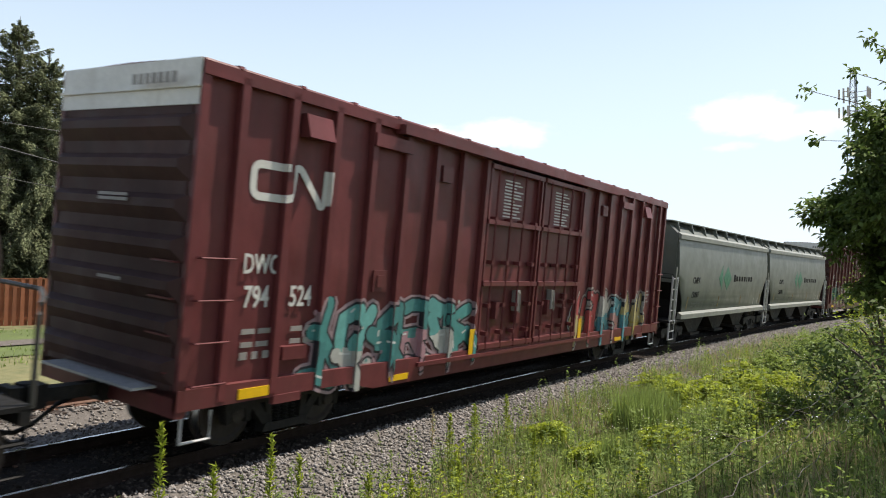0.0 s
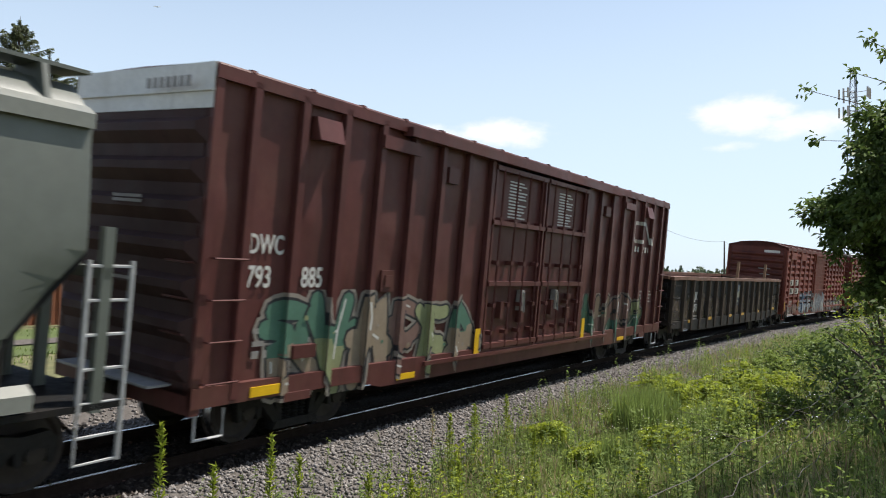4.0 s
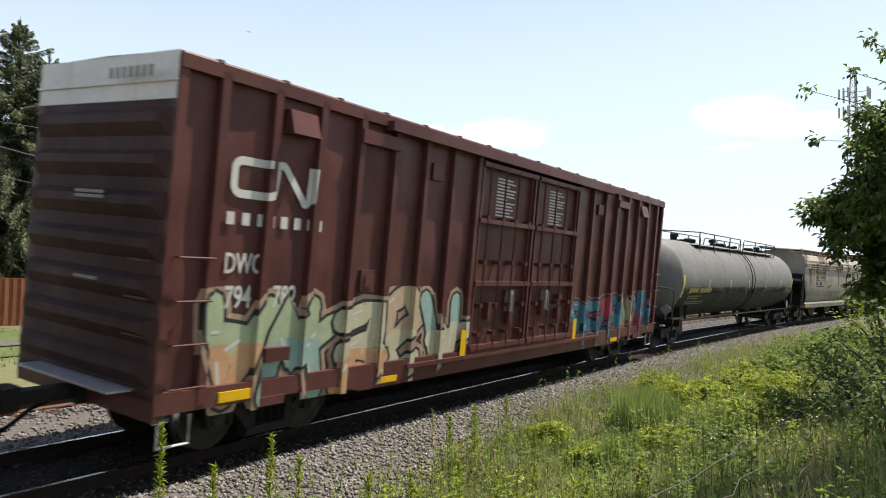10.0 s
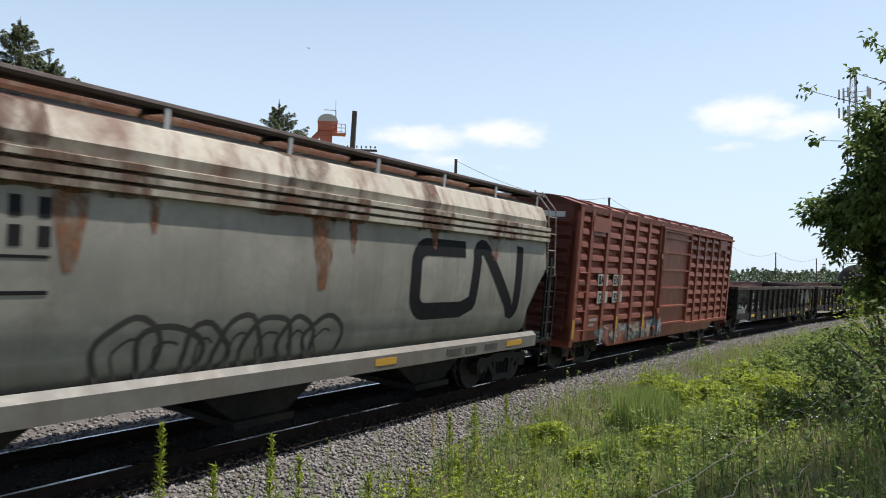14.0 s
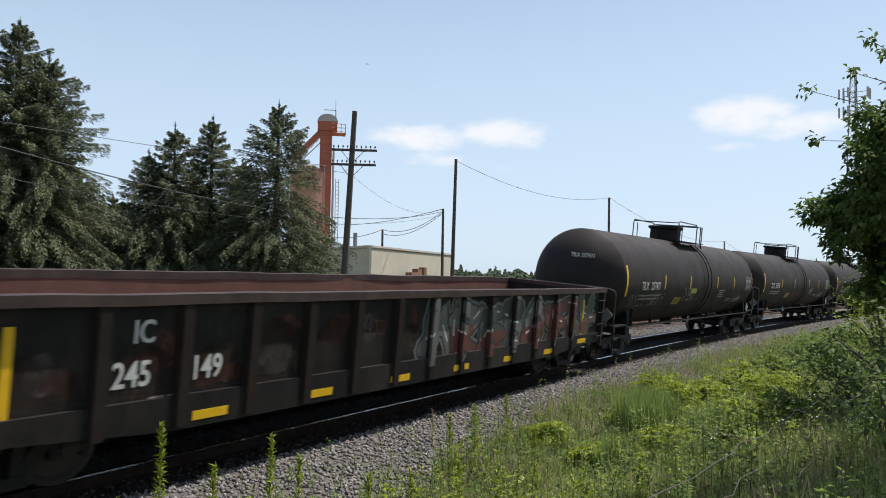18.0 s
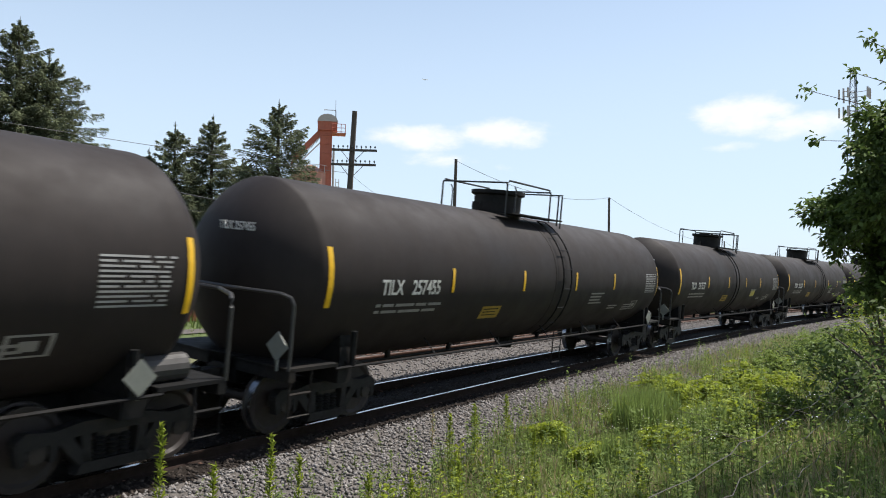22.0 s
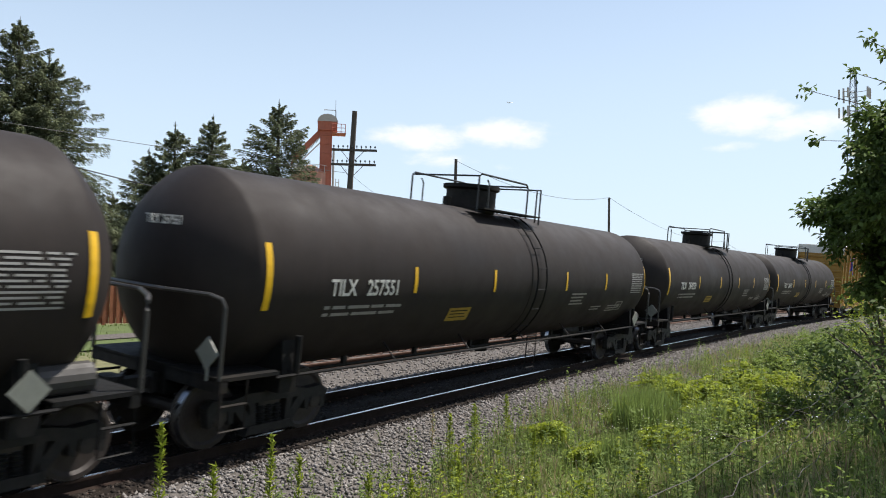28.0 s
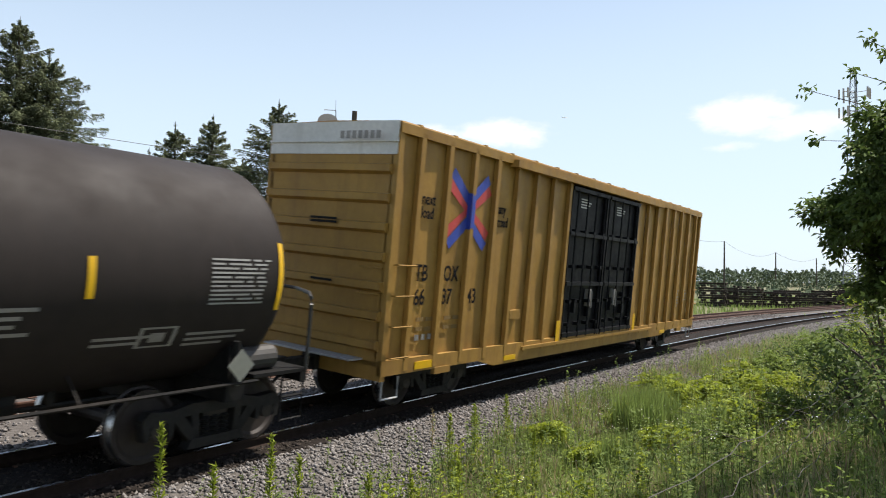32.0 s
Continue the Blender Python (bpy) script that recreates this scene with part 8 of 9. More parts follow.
def stalk(x, y, h, seed, dry=False):
    """A tall single weed with narrow leaves set all round and a tapering tip."""
    rr = random.Random(seed)
    b = new("tall_weed")
    b.empty_display_size = 0.2
    b.matrix_basis = Matrix.Translation((x, y, ground_z(x, y)))
    tagged(b, "tall upright weed with narrow leaves" if not dry else "dry thin weed stalk", "weed", "tall weeds by the ballast")
    bm, pts, dirs = bmesh.new(), [], []
    tip = Vector((rr.gauss(0, 0.04), rr.gauss(0, 0.04), h))
    tube(bm, [(0, 0, -0.03), tip * 0.5, tip], [0.009, 0.007, 0.003], 5)
    part("stem", bm, M["leaf"] if not dry else M["dry"], b)
    n = int((150 if not dry else 40) * h)
    for q in range(n):
        u = (q + rr.random()) / n
        a = q * 2.4
        ln = (0.10 * (1.04 - u) + 0.018)
        pts.append(tip * (0.12 + 0.88 * u) + Vector((math.cos(a), math.sin(a), 0.35)) * ln * 0.55)
        dirs.append((math.cos(a), math.sin(a), 0.25 + 0.6 * u))
    tri_cloud("foliage", pts, 0.06, 0.13, seed, M["leaf_bright"] if not dry else M["dry"], 0.0, 4.5, 0.0, dirs, b)


for k, (az, dd, h, dry) in enumerate(((37.3, 7.7, 1.30, 0), (41.0, 7.5, 1.02, 0), (45.0, 7.6, 1.36, 0), (47.3, 7.6, 1.2, 0), (52.8, 8.2, 0.85, 0), (56.3, 8.6, 0.8, 0), (58.9, 10.6, 0.95, 0), (61.0, 11.4, 0.95, 0),
                                      (63.6, 12.2, 1.0, 0), (57.6, 11.5, 0.7, 1), (44.2, 7.4, 0.8, 0), (50.2, 7.8, 0.7, 0), (68.2, 15.0, 0.8, 1), (65.6, 10.5, 0.9, 0), (59.8, 9.4, 0.7, 0))):
    x, y = at(az, dd)
    stalk(x, y, h, 200 + k, bool(dry))

# dead twigs and old fence wire in the brush
bm = bmesh.new()
rr = random.Random(77)
for k in range(9):
    az, dd = rr.uniform(80, 90), rr.uniform(8.0, 12.5)
    x, y = at(az, dd)
    z = ground_z(x, y)
    a, ln = rr.uniform(2.4, 4.2), rr.uniform(0.7, 1.6)
    p = Vector((x, y, z + rr.uniform(0.1, 0.5)))
    tube(bm, [p, p + Vector((math.cos(a) * ln * 0.5, math.sin(a) * ln * 0.5, 0.18)), p + Vector((math.cos(a) * ln, math.sin(a) * ln, rr.uniform(-0.1, 0.4)))], [0.005, 0.004, 0.002], 4)
tagged(new("dead_twigs", mesh_of(bm, "dead_twigs", M["bark"])), "grey dead twigs lying in the brush", "twigs", kind="stuff")


# ---------------------------------------------------------------- broad-leaved tree at the edge of the bank
def bank_tree(x, y, crown, masses, trunk_top, shoots, seed, label):
    """Trunk, limbs that fork to leafy clumps with gaps between them, and long thin shoots."""
    rr = random.Random(seed)
    t = new("tree")
    t.empty_display_size = 0.5
    t.matrix_basis = Matrix.Translation((x, y, ground_z(x, y)))
    tagged(t, label, "tree", "broad-leaved trees on the bank")
    bm, pts, dirs = bmesh.new(), [], []
    c0 = Vector(crown)
    tube(bm, [(0, 0, -0.1), (0.05, 0.08, trunk_top * 0.4), (c0.x * 0.5, c0.y * 0.5, trunk_top * 0.75), (c0.x, c0.y, trunk_top)], [0.14, 0.11, 0.08, 0.03], 9)
    part("trunk", bm, M["bark"], t)

    def leaf(p, out):
        pts.append(p)
        dirs.append(out + Vector((rr.gauss(0, 0.3), rr.gauss(0, 0.3), -0.4)))

    for mx, my, mz, rx, ry, rz in (mass[:6] for mass in masses for k in range(mass[6])):
        v = Vector((rr.gauss(0, 1), rr.gauss(0, 1), rr.gauss(0, 1))).normalized() * rr.uniform(0.25, 1.0) ** 0.5
        c = Vector((mx + v.x * rx, my + v.y * ry, mz + v.z * rz))
        root = Vector((c0.x * 0.5, c0.y * 0.5, max(trunk_top * 0.4, min(trunk_top, c.z - 0.6))))
        mid = (root + c) / 2 + Vector((0, 0, 0.15))
        limb = bmesh.new()
        tube(limb, [root, mid, c], [0.035, 0.022, 0.007], 5, caps=False)
        cr = rr.uniform(0.26, 0.48)
        for q in range(9):                              # twigs that end in bunches of drooping leaves
            d = Vector((rr.gauss(0, 1), rr.gauss(0, 1), rr.gauss(0.1, 0.7))).normalized()
            e = c + d * cr * rr.uniform(0.7, 1.35)
            tube(limb, [c, e], [0.006, 0.003], 3, caps=False)
            for w in range(30):
                u = rr.uniform(0.35, 1.05)
                n_ = Vector((rr.gauss(0, 1), rr.gauss(0, 1), rr.gauss(0, 0.6))).normalized()
                leaf(c.lerp(e, u) + n_ * rr.uniform(0.03, 0.17), n_ * 0.7 + d * 0.5)
        part("limb", limb, M["bark"], t)
    for root, tip in shoots:
        root, tip = Vector(root), Vector(tip)
        mid = (root + tip) / 2 + Vector((0, 0, 0.10 * (tip - root).length))
        limb = bmesh.new()
        tube(limb, [root, mid, tip], [0.013, 0.008, 0.003], 4, caps=False)
        for w in range(34):
            u = rr.choice((rr.uniform(0.3, 0.65), rr.uniform(0.86, 1.02), rr.uniform(0.90, 1.02)))
            c = root * (1 - u) ** 2 + 2 * mid * u * (1 - u) + tip * u * u
            n_ = Vector((rr.gauss(0, 1), rr.gauss(0, 1), rr.gauss(0, 0.8))).normalized()
            leaf(c + n_ * rr.uniform(0.02, 0.15), n_)
        part("shoot", limb, M["bark"], t)
    tri_cloud("crown", pts, 0.08, 0.16, seed, M["leaf_dark"], 0.0, 2.2, 0.1, dirs, t)


bank_tree(*at(91.6, 13.8), (0.2, 0.25, 3.45), ((0.0, 0.25, 3.35, 1.3, 0.65, 1.35, 52), (0.0, 1.05, 3.15, 0.6, 0.40, 0.40, 15), (0.0, 0.95, 2.75, 0.5, 0.25, 0.4, 4), (-0.1, 0.35, 2.0, 0.7, 0.45, 0.5, 9), (0.1, 0.55, 4.35, 0.4, 0.35, 0.5, 6)), 4.6,
          (((0, 0.0, 4.2), (-0.2, 1.72, 5.28)), ((0, 0.0, 3.9), (-0.3, 1.56, 4.36)), ((0, 0.0, 5.2), (-0.2, 0.72, 5.98)), ((0, 0.0, 4.8), (0.1, 1.0, 5.55)), ((0, 0.1, 4.4), (0.3, 0.8, 5.0)), ((0, 0.1, 4.6), (-0.3, 0.5, 5.7))),
          12, "leafy deciduous tree with long thin shoots beside the track")
# added out of view: a high crown that only throws shade on the bank
bank_tree(10.6, -3.0, (0.0, 0.9, 7.6), ((0.0, 0.9, 7.6, 1.9, 1.9, 1.5, 44),), 8.2, (), 13, "unseen tall deciduous tree added to shade the bank")


# ---------------------------------------------------------------- wooden fence behind the second track
def board_fence():
    f = new("fence")
    f.empty_display_size = 0.5
    tagged(f, "tall reddish-brown board fence behind the lawn", "fence")
    x0, y0 = at(21.0, 33.0)
    x1, y1 = at(47.0, 37.0)
    n = 118
    d = Vector((x1 - x0, y1 - y0, 0))
    yaw = math.atan2(d.y, d.x)
    z0 = 0.02
    board = mesh_of(boxes((-0.07, 0.07, -0.012, 0.012, 0.06, 1.90)), "board", M["fence"])
    post = mesh_of(boxes((-0.055, 0.055, -0.055, 0.055, 0, 1.98)), "post", M["fence"])
    rail = mesh_of(boxes((-1.2, 1.2, -0.02, 0.02, -0.05, 0.05)), "rail", M["fence"])
    cap = mesh_of(boxes((-1.2, 1.2, -0.06, 0.06, 0.0, 0.04)), "cap", M["fence"])
    L = d.length
    for i in range(n):
        u = (i + 0.5) / n
        side = 0.045 if i % 2 else -0.045
        part("board", board, None, f, m=Matrix.Translation(Vector((x0, y0, z0)) + d * u) @ Matrix.Rotation(yaw, 4, "Z") @ Matrix.Translation((0, side, 0)))
    k = int(L / 2.4)
    for i in range(k + 1):
        m = Matrix.Translation(Vector((x0, y0, z0)) + d.normalized() * i * 2.4) @ Matrix.Rotation(yaw, 4, "Z")
        part("post", post, None, f, m=m)
        if i < k:
            for z in (0.35, 1.6):
                part("rail", rail, None, f, m=m @ Matrix.Translation((1.2, 0, z)))
            part("cap", cap, None, f, m=m @ Matrix.Translation((1.2, 0, 1.90)))


board_fence()
strip("lawn", -10, 60, [14.0, 15.2, 16.8, 18.2, 19.5], M["lawn"], 0.05, 1.0, "strip of mown lawn before the fence", "lawn")
strip("path", -10, 60, [15.6, 15.9, 16.3, 16.6], M["bed"], 0.09, 1.0, "pale concrete path behind the tracks", "path")
blades("lawn_grass", scatter(6000, 0, 30, 12.5, 19.4, 41, power=1.0), 0.04, 0.16, 41, M["grass"], 0.02, 0.6, "mown lawn grass before the fence")


def tall_clump(az, dd, reach, n, h0, h1, seed):
    """Upright feathery stems standing close together."""
    rr = random.Random(seed)
    cx, cy = at(az, dd)
    places = []
    for _ in range(n):
        a, q = rr.uniform(0, 6.28), reach * rr.random() ** 0.7
        x, y = cx + q * math.cos(a), cy + q * math.sin(a)
        places.append((x, y, ground_z(x, y)))
    blades("tall_grass_clump", places, h0, h1, seed, M["grass"], 0.007, 0.22, "dense clump of tall feathery green stems")


tall_clump(73.4, 14.4, 0.50, 1500, 0.5, 1.15, 71)
tall_clump(74.7, 15.0, 0.45, 1200, 0.5, 1.05, 72)
tall_clump(71.6, 11.6, 0.30, 500, 0.3, 0.7, 73)
tall_clump(78.0, 13.0, 0.45, 900, 0.3, 0.75, 74)


# ---------------------------------------------------------------- poles and wires
def pole(az, dd, top, r=0.14, arms=(), lean=0.0, label="weathered wooden utility pole"):
    x, y = at(az, dd)
    z0 = ground_z(x, y)
    p = new("utility_pole")
    p.empty_display_size = 0.5
    yaw = -radians(az)
    p.matrix_basis = Matrix.Translation((x, y, z0)) @ Matrix.Rotation(yaw, 4, "Z") @ Matrix.Rotation(radians(lean), 4, "Y")
    tagged(p, label, "utility pole", "poles along the tracks")
    h = top - z0
    bm = bmesh.new()
    tube(bm, [(0, 0, -0.3), (0, 0, h)], [r * 1.25, r * 0.85], 10)
    part("shaft", bm, M["pole"], p)
    for z, ln, pins in arms:
        arm = part("crossarm", boxes((-ln / 2, ln / 2, -0.14 - 0.06, -0.14 + 0.05, -0.06, 0.06)), M["pole"], p, m=Matrix.Translation((0.12, 0, z - z0)) @ Matrix.Rotation(radians(-3), 4, "Y"))
        for k in range(pins):
            u = -ln / 2 + 0.1 + k * (ln - 0.2) / (pins - 1)
            bm = bmesh.new()
            tube(bm, [(u, -0.15, 0.05), (u, -0.15, 0.14), (u, -0.15, 0.16), (u, -0.15, 0.25)], [0.015, 0.015, 0.05, 0.035], 7)
            part("insulator", bm, M["glass_ins"], arm)
        bm = bmesh.new()
        for sgn in (-1, 1):
            tube(bm, [(0, -0.12, z - z0 - 0.75), (sgn * 0.62, -0.16, z - z0 - 0.05)], 0.018, 5)
        part("brace", bm, M["pole"], p)
    return Vector((x, y, top))


T1 = pole(50.35, 40.0, 11.32, 0.17, ((9.15, 2.45, 10), (8.35, 2.45, 10)), 2.4, "leaning dark telegraph pole with two crossarms")
T2 = pole(58.9, 52.0, 10.75, 0.13, (), 1.0)
T3 = pole(71.05, 80.0, 11.1, 0.14)
T4 = pole(79.38, 150.0, 10.0, 0.16)
T5 = pole(82.82, 205.0, 9.9, 0.17)
T6 = pole(85.42, 260.0, 10.1, 0.18)
S1 = pole(58.15, 68.0, 8.65, 0.13)
S2 = pole(53.4, 84.0, 7.6, 0.15)
S3 = pole(69.9, 150.0, 8.0, 0.12, ((7.6, 1.6, 4),))


def wire(a, b, sag, r=0.012, n=14):
    a, b = Vector(a), Vector(b)
    bm = bmesh.new()
    tube(bm, [a.lerp(b, i / n) + Vector((0, 0, -sag * 4 * (i / n) * (1 - i / n))) for i in range(n + 1)], r, 4)
    tagged(new("overhead_wire", mesh_of(bm, "overhead_wire", M["wire"])), "thin black overhead wire strung between poles", "wire", "overhead wires")


wire(T2, T3, 1.2, 0.016)
wire(T3, T4, 1.6, 0.02)
wire(T4, T5, 1.8, 0.025)
wire(T5, T6, 1.6, 0.03)
P0 = pole(16.0, 24.0, 7.6, 0.14)
wire((P0.x, P0.y, 6.76), (S1.x, S1.y, 8.4), 1.755, 0.022, 24)
wire((P0.x, P0.y, 5.6), (S1.x, S1.y, 8.1), 1.5, 0.010, 24)
wire((P0.x, P0.y, 6.70), (T1.x, T1.y, 7.9), 0.1, 0.010, 16)
wire(S1, (*at(49.0, 84.0), 8.0), 0.5, 0.025)
wire(S1 + Vector((0, 0, -0.2)), S2, 0.9, 0.03)
wire(S1 + Vector((0, 0, -0.35)), S2 + Vector((0, 0, -0.5)), 0.9, 0.03)
wire(S2, (*at(49.5, 84.0), 6.6), 0.4, 0.03)
wire(T1 + Vector((0, 0, -3.2)), S1, 1.2, 0.01)


# ---------------------------------------------------------------- feed mill and shed beyond the fence
def feed_mill():
    x, y = at(49.0, 95.0)
    t = new("feed_mill")
    t.empty_display_size = 1
    t.matrix_basis = Matrix.Translation((x, y, -0.3)) @ Matrix.Rotation(-radians(49.0), 4, "Z")
    tagged(t, "orange-red grain elevator tower with a conveyor and platform", "grain elevator")
    bm = boxes((-0.95, 0.45, -0.5, 0.5, 0, 21.3), (-1.02, -0.90, -0.56, -0.44, 0, 21.3), (0.40, 0.52, -0.56, -0.44, 0, 21.3))
    for k in range(18):
        box(bm, -1.0, 0.5, -0.54, -0.5, 1.0 + k * 1.15, 1.08 + k * 1.15)
    part("elevator_leg", bm, M["silo"], t)
    bm = bmesh.new()
    prism(bm, [(-1.35, 21.2), (1.15, 21.2), (1.15, 22.3)] + [(-0.1 + 1.25 * math.cos(a * math.pi / 8), 22.3 + 0.95 * math.sin(a * math.pi / 8)) for a in range(1, 8)] + [(-1.35, 22.3)], -0.8, 0.8, "y")
    part("head_house", tidy(bm), M["silo"], t)
    bm = bmesh.new()
    prism(bm, [(-0.1 + 1.3 * math.cos(a * math.pi / 8), 22.35 + 0.98 * math.sin(a * math.pi / 8)) for a in range(0, 9)], -0.85, 0.85, "y")
    part("head_cover", tidy(bm), M["silo_grey"], t)
    bm = bmesh.new()
    for z in (21.0, 21.5, 22.0):
        tube(bm, [(0.5, -1.1, z), (2.2, -1.1, z), (2.2, 0.6, z)], 0.04, 5)
    for u in (0.5, 1.07, 1.64, 2.2):
        tube(bm, [(u, -1.1, 20.8), (u, -1.1, 22.0)], 0.04, 5)
    box(bm, 0.4, 2.25, -1.15, 0.7, 20.75, 20.85)
    part("platform", bm, M["silo"], t)
    bm = bmesh.new()
    prism(bm, [(-0.9, 20.6), (-0.9, 21.6), (-4.6, 17.6), (-4.6, 16.7)], -0.35, 0.35, "y")
    part("conveyor", tidy(bm), M["silo"], t)
    bm = bmesh.new()
    for k in range(7):
        u = k / 6
        tube(bm, [(-0.9 - 3.7 * u, -0.4, 20.5 - 4.0 * u), (-0.9 - 3.7 * min(1, u + 1 / 6), -0.4, 19.6 - 4.0 * u)], 0.06, 5)
    tube(bm, [(-0.9, -0.4, 19.7), (-4.6, -0.4, 15.8)], 0.08, 5)
    part("truss", bm, M["silo_grey"], t)
    bm = bmesh.new()
    tube(bm, [(-2.2, 1.0, 0), (-2.2, 1.0, 15.6), (-2.2, 1.0, 15.7), (-2.2, 1.0, 16.8)], [2.5, 2.5, 2.6, 0.5], 28)
    part("bin", bm, M["bin"], t, "rust-red storage bin", smooth=True)
    bm = bmesh.new()
    for k in range(16):
        a = 2 * math.pi * k / 16
        tube(bm, [(-2.2 + 2.6 * math.cos(a), 1 + 2.6 * math.sin(a), 15.6), (-2.2 + 2.6 * math.cos(a), 1 + 2.6 * math.sin(a), 16.6)], 0.035, 4)
    tube(bm, [(-2.2 + 2.6 * math.cos(2 * math.pi * k / 24), 1 + 2.6 * math.sin(2 * math.pi * k / 24), 16.6) for k in range(25)], 0.035, 4)
    part("bin_railing", bm, M["silo_grey"], t)
    bm = bmesh.new()
    for u in (1.1, 1.5):
        tube(bm, [(u, -0.3, 0), (u, -0.3, 15.0)], 0.05, 5)
    for k in range(28):
        tube(bm, [(1.1, -0.3, 0.5 + k * 0.52), (1.5, -0.3, 0.5 + k * 0.52)], 0.03, 4)
    tube(bm, [(0.75, -0.4, 0), (0.75, -0.4, 19.0)], 0.14, 8)
    part("ladder", bm, M["silo_grey"], t)
    bm = bmesh.new()
    tube(bm, [(0.9, 0, 22.6), (0.9, 0, 25.3)], 0.03, 4)
    tube(bm, [(-0.6, 0, 24.0), (0.95, 0, 24.0), (0.95, 0, 23.0)], 0.06, 4)
    part("hoist_arm", bm, M["steel_far"], t)


feed_mill()


def shed():
    a, b, c = Vector((*at(52.41, 74.0), 0)), Vector((*at(58.95, 98.0), 0)), Vector((*at(48.5, 86.0), 0))
    t = new("shed")
    t.empty_display_size = 1
    tagged(t, "low flat-roofed shed with pale block walls", "building")
    for p, q in ((a, b), (a, c)):
        d = (q - p).normalized()
        nrm = Vector((-d.y, d.x, 0)) * (1 if (q is b) else -1)
        bm = bmesh.new()
        v = [p, q, q + nrm * 0.25, p + nrm * 0.25]
        prism(bm, [(w.x, w.y) for w in v], -0.6, 5.15, "z")
        part("wall", tidy(bm), M["concrete"], t)
        bm = bmesh.new()
        v = [p - nrm * 0.12, q - nrm * 0.12, q + nrm * 0.3, p + nrm * 0.3]
        prism(bm, [(w.x, w.y) for w in v], 5.15, 5.35, "z")
        part("coping", tidy(bm), M["silo_grey"], t)
    e = b + c - a
    bm = bmesh.new()
    prism(bm, [(w.x, w.y) for w in (a, b, e, c)], 5.0, 5.1, "z")
    part("roof", tidy(bm), M["silo_grey"], t)
    m = a.lerp(b, 0.02) + (c - a) * 0.3
    bm = bmesh.new()
    tube(bm, [(m.x, m.y, 5), (m.x, m.y, 6.8)], 0.22, 8)
    part("chimney", bm, M["steel_far"], t)
    # plant standing before the wall
    for k, (u, hh, w) in enumerate(((0.35, 3.0, 1.6), (0.47, 3.6, 0.5), (0.40, 3.4, 0.7))):
        p = a.lerp(b, u) - (c - a).normalized() * 2.0
        g = new("machine")
        tagged(g, "rusty farm machine standing before the shed wall", "machine")
        g.matrix_basis = Matrix.Translation((p.x, p.y, -0.3))
        part("frame", boxes((-w / 2, w / 2, -0.4, 0.4, 0, hh)), M["rusty"], g)
        part("arm", boxes((-w / 2 - 0.8, w / 2, -0.2, 0.2, hh * 0.7, hh * 0.8)), M["rusty"], g)


shed()


# ---------------------------------------------------------------- stacks of old ties across the second track
def tie_stacks():
    tie = mesh_of(boxes((-1.3, 1.3, -0.125, 0.125, -0.1, 0.1)), "tie", M["tie"])
    rr = random.Random(4)
    n = 13
    for i in range(n):
        az = 78.6 + i * 0.82
        dd = 80 + 1.2 * i + rr.uniform(-0.8, 0.8)
        x, y = at(az, dd)
        t = new("tie_stack")
        t.empty_display_size = 0.5
        t.matrix_basis = Matrix.Translation((x, y, ground_z(x, y))) @ Matrix.Rotation(-radians(az) + rr.uniform(-0.35, 0.35), 4, "Z")
        tagged(t, "stack of old dark railway ties in the grass", "tie stack", "stacks of ties")
        rows = rr.choice((7, 8, 9, 10))
        for r_ in range(rows):
            for k in range(3):
                turn = Matrix.Rotation(radians(90), 4, "Z") if r_ % 3 == 2 else Matrix.Identity(4)
                off = (k - 1) * (0.34 if r_ % 3 != 2 else 0.95)
                m = Matrix.Translation((rr.uniform(-0.08, 0.08) if r_ % 3 != 2 else off, off if r_ % 3 != 2 else 0, 0.12 + r_ * 0.245)) @ (turn if r_ % 3 != 2 else Matrix.Rotation(radians(90), 4, "Z") @ Matrix.Diagonal((0.42, 1, 1, 1)))
                part("tie", tie, None, t, m=m)


tie_stacks()


# ---------------------------------------------------------------- distance
def far_woods():
    rr = random.Random(21)
    pts = []
    for k in range(34000):
        az = rr.uniform(50, 96)
        dd = rr.uniform(330, 460)
        top = 5.2 + 3.6 * noise.noise((az * 1.1, 2.0, 0)) + 2.6 * noise.noise((az * 4.0, 7.0, 0)) + (2.2 if az > 74 else 0)
        x, y = at(az, dd)
        pts.append((x, y, -1 + (top + 1) * rr.random() ** 0.7))
    tagged(tri_cloud("far_woods", pts, 0.6, 1.7, 21, M["far_leaf"], 0.2, 1.3, 0.0), "distant line of green woods", "woods", kind="stuff")


far_woods()


def scrub():
    rr = random.Random(22)
    pts = []
    for k in range(20000):
        az, dd = rr.uniform(60, 93), rr.uniform(100, 190)
        v = noise.noise((az * 0.9, dd * 0.03, 1.0))
        if v < 0.02:
            continue
        x, y = at(az, dd)
        pts.append((x, y, ground_z(x, y) + rr.random() * 2.6 * v * 1.6))
    tagged(tri_cloud("scrub", pts, 0.25, 0.7, 22, M["far_leaf"], 0.2, 1.4, 0.0), "green scrub beyond the tie stacks", "scrub", kind="stuff")


scrub()


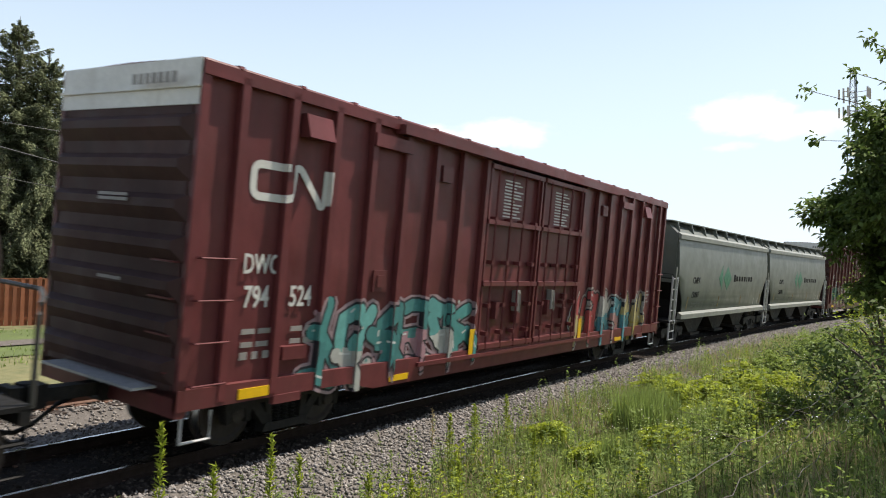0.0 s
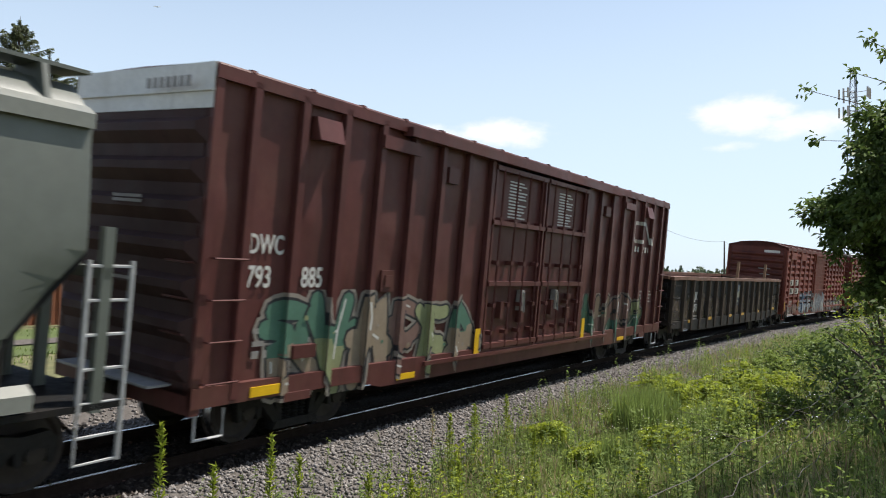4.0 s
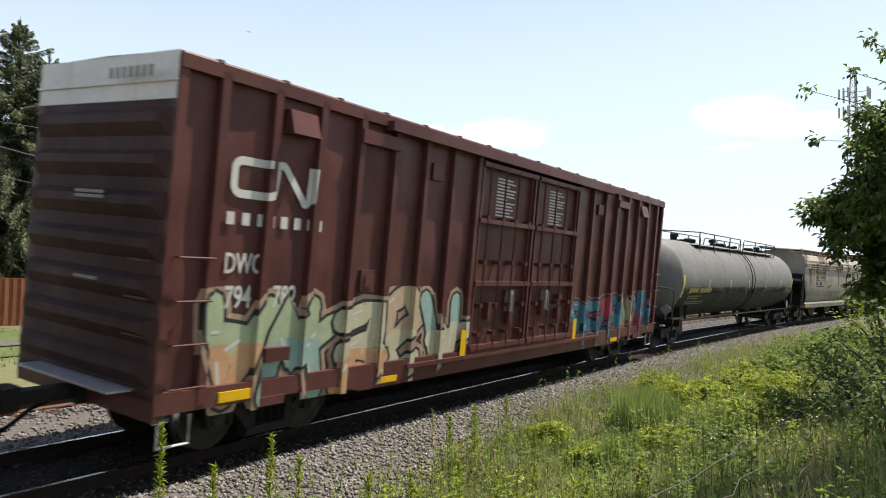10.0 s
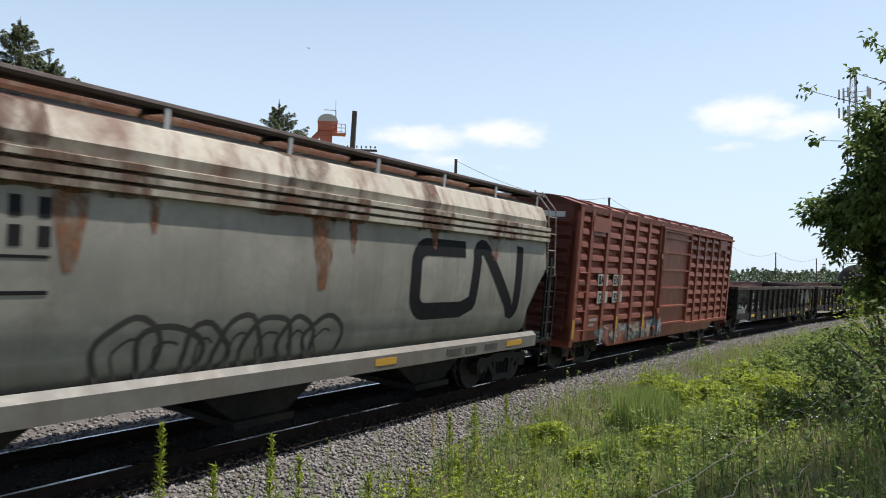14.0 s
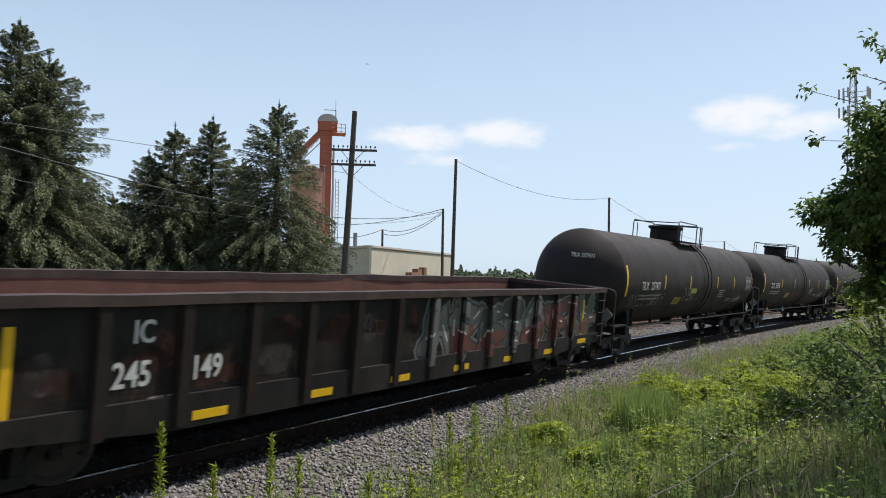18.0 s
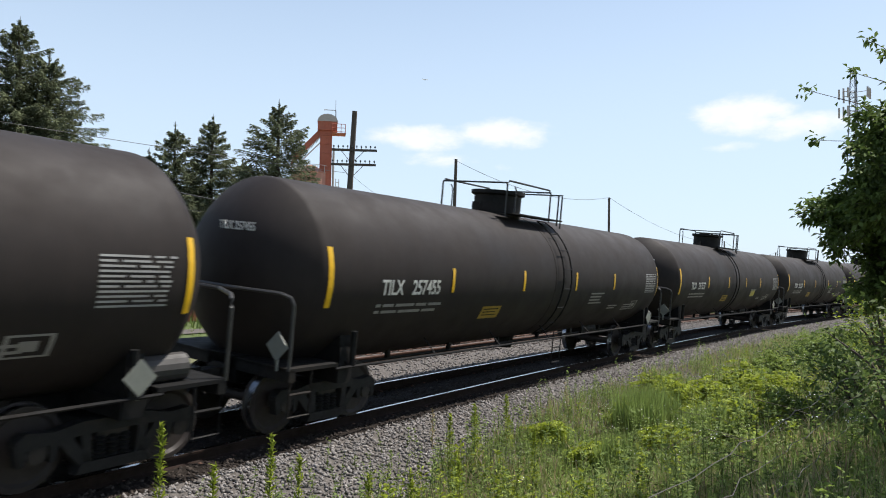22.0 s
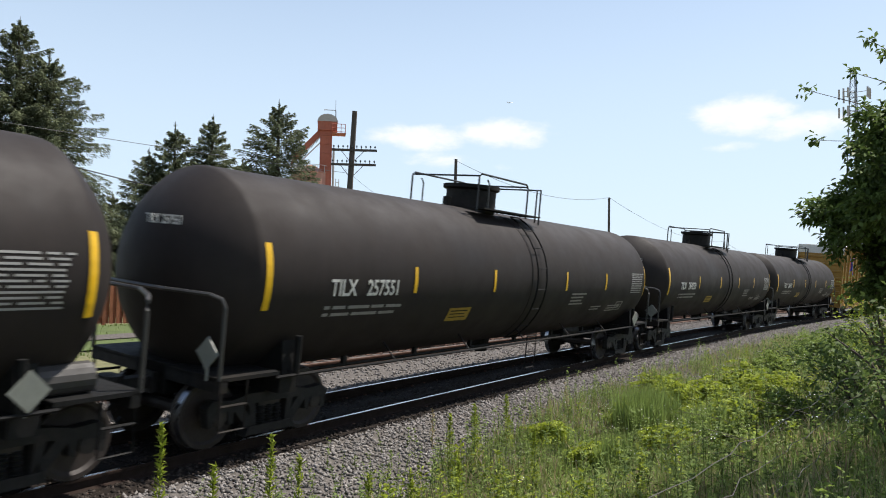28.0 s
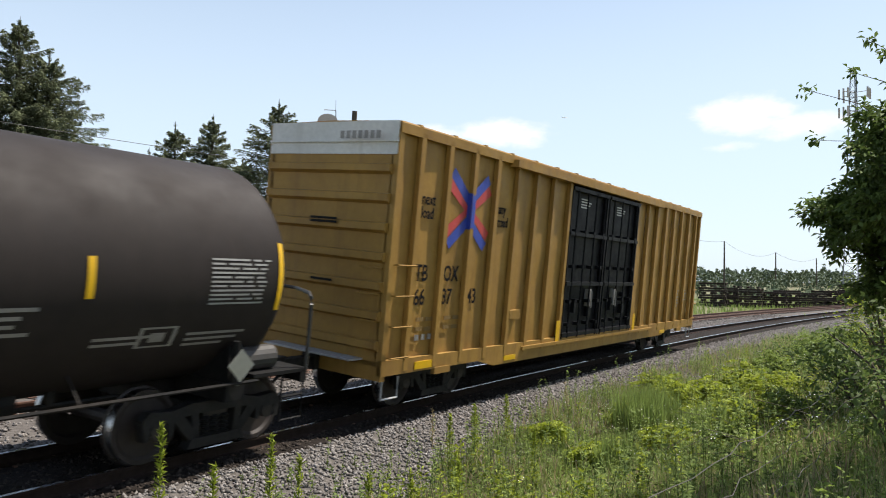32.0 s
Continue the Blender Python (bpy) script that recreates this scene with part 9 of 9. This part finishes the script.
def mast():
    x, y = at(87.75, 200.0)
    t = new("radio_mast")
    t.empty_display_size = 1
    t.matrix_basis = Matrix.Translation((x, y, -0.3)) @ Matrix.Rotation(-radians(87.75) + 0.3, 4, "Z")
    tagged(t, "grey steel lattice radio mast with antenna panels", "radio mast")
    h, b0, b1 = 54.0, 2.6, 0.7

    def corner(k, z):
        r = b0 + (b1 - b0) * z / h
        a = radians(30 + 120 * k)
        return Vector((r * math.cos(a), r * math.sin(a), z))

    for k in range(3):
        part("leg", tubes(0.13, [corner(k, 0), corner(k, h)], seg=6), M["steel_far"], t)
    n = 22
    bm = bmesh.new()
    for i in range(n):
        za, zb = h * i / n, h * (i + 1) / n
        for k in range(3):
            tube(bm, [corner(k, za), corner((k + 1) % 3, zb)], 0.05, 4)
            tube(bm, [corner(k, zb), corner((k + 1) % 3, zb)], 0.04, 4)
    part("lattice", bm, M["steel_far"], t)
    for z in (47.5, 43.0):
        for k in range(3):
            a = radians(90 + 120 * k)
            bm = bmesh.new()
            tube(bm, [(0, 0, z), (3.2 * math.cos(a), 3.2 * math.sin(a), z)], 0.08, 4)
            tube(bm, [(0, 0, z + 1.2), (3.2 * math.cos(a), 3.2 * math.sin(a), z + 1.2)], 0.08, 4)
            part("antenna_arm", bm, M["steel_far"], t)
            for u in (-1.3, 0, 1.3):
                c = Vector((3.2 * math.cos(a) - u * math.sin(a), 3.2 * math.sin(a) + u * math.cos(a), z))
                part("antenna_panel", boxes((c.x - 0.18, c.x + 0.18, c.y - 0.12, c.y + 0.12, z - 0.6, z + 1.9)), M["silo_grey"], t)


mast()


# ---------------------------------------------------------------- aircraft passing far off
def aircraft():
    t = new("aircraft")
    t.empty_display_size = 1
    tagged(t, "small white airliner far off in the sky", "aircraft")
    part("fuselage", spin_profile([(-17, 0), (-16, 1.0), (-13, 1.8), (9, 1.8), (15, 0.7), (17, 0.2), (17, 0)], 14), M["plane"], t, smooth=True)
    for s in (-1, 1):
        bm = bmesh.new()
        prism(bm, [(-3.0, s * 1.2), (2.5, s * 1.2), (5.2, s * 16), (3.6, s * 16)], -0.5, -0.1, "z")
        part("wing", tidy(bm), M["plane"], t)
        bm = bmesh.new()
        prism(bm, [(13, s * 0.4), (16, s * 0.4), (17, s * 5.5), (15.8, s * 5.5)], 0.6, 0.8, "z")
        part("tailplane", tidy(bm), M["plane"], t)
        bm = bmesh.new()
        tube(bm, [(-3.4, s * 5.2, -1.3), (0.2, s * 5.2, -1.3)], 0.9, 10)
        part("engine", bm, M["steel_far"], t)
    bm = bmesh.new()
    prism(bm, [(11.5, 1.2), (16.5, 1.2), (17.5, 6.5), (15.8, 6.5)], -0.15, 0.15, "y")
    part("fin", tidy(bm), M["plane"], t)
    return t


AIRCRAFT = aircraft()
AIR_A, AIR_B = Vector((2482.0, 3137.0, 1350.0)), Vector((3573.0, 1798.0, 969.0))      # at 6 s and at 28 s


# ---------------------------------------------------------------- old wire fence in the brush
def wire_fence():
    f = new("wire_fence")
    f.empty_display_size = 0.3
    tagged(f, "old sagging wire fence lost in the brush", "fence")
    a, b = Vector((2.0, 1.15, 0)), Vector((16.0, -0.28, 0))
    for p in (a, b):
        z = ground_z(p.x, p.y)
        bm = bmesh.new()
        tube(bm, [(p.x, p.y, z - 0.2), (p.x, p.y, z + 1.15)], 0.05, 8)
        part("post", bm, M["pole"], f)
    rr = random.Random(8)
    za, zb = ground_z(a.x, a.y), ground_z(b.x, b.y)
    for h in (0.35, 0.62, 0.85, 1.05):
        bm = bmesh.new()
        pts = []
        for i in range(41):
            u = i / 40
            p = a.lerp(b, u)
            pts.append((p.x + rr.gauss(0, 0.012), p.y + rr.gauss(0, 0.015), (za + (zb - za) * u) + h - 0.22 * u * (1 - u) * 4 * (1.3 - h) + rr.gauss(0, 0.012)))
        tube(bm, pts, 0.003, 4)
        part("strand", bm, M["fence_wire"], f)


wire_fence()


# ---------------------------------------------------------------- what moves
def motions():
    for ob, centre, base in CARS:
        rows = []
        for k in range(65):
            t = k * 0.5
            rows.append((t, car_pose(centre - SPEED * t, base) @ LEAN_M))
        walk(ob, rows)
    way = AIR_B - AIR_A
    yaw = math.atan2(-way.y, -way.x)
    walk(AIRCRAFT, [(t, Matrix.Translation(AIR_A + way * (t - 6) / 22) @ Matrix.Rotation(yaw, 4, "Z")) for t in (0, 8, 16, 24, 32)])
    # wheels turn while their car is near
    for ob, wx, centre in SPIN:
        t_in, t_out = (centre - 40) / SPEED, (centre + 2) / SPEED
        f0, f1 = max(1, int(t_in * FPS)), min(frame(32), int(t_out * FPS))
        rows = [(0, pose(wx, 0, WHEEL_R))]
        f = max(2, f0)
        while f < f1:
            t = (f - 1) / FPS
            rows.append((t, pose(wx, 0, WHEEL_R, 0, -math.degrees(SPEED * (t - max(0, t_in)) / WHEEL_R))))
            f += 1
        last = rows[-1][1]
        if rows[-1][0] < 32:
            rows.append((32, last))
        walk(ob, rows)


motions()
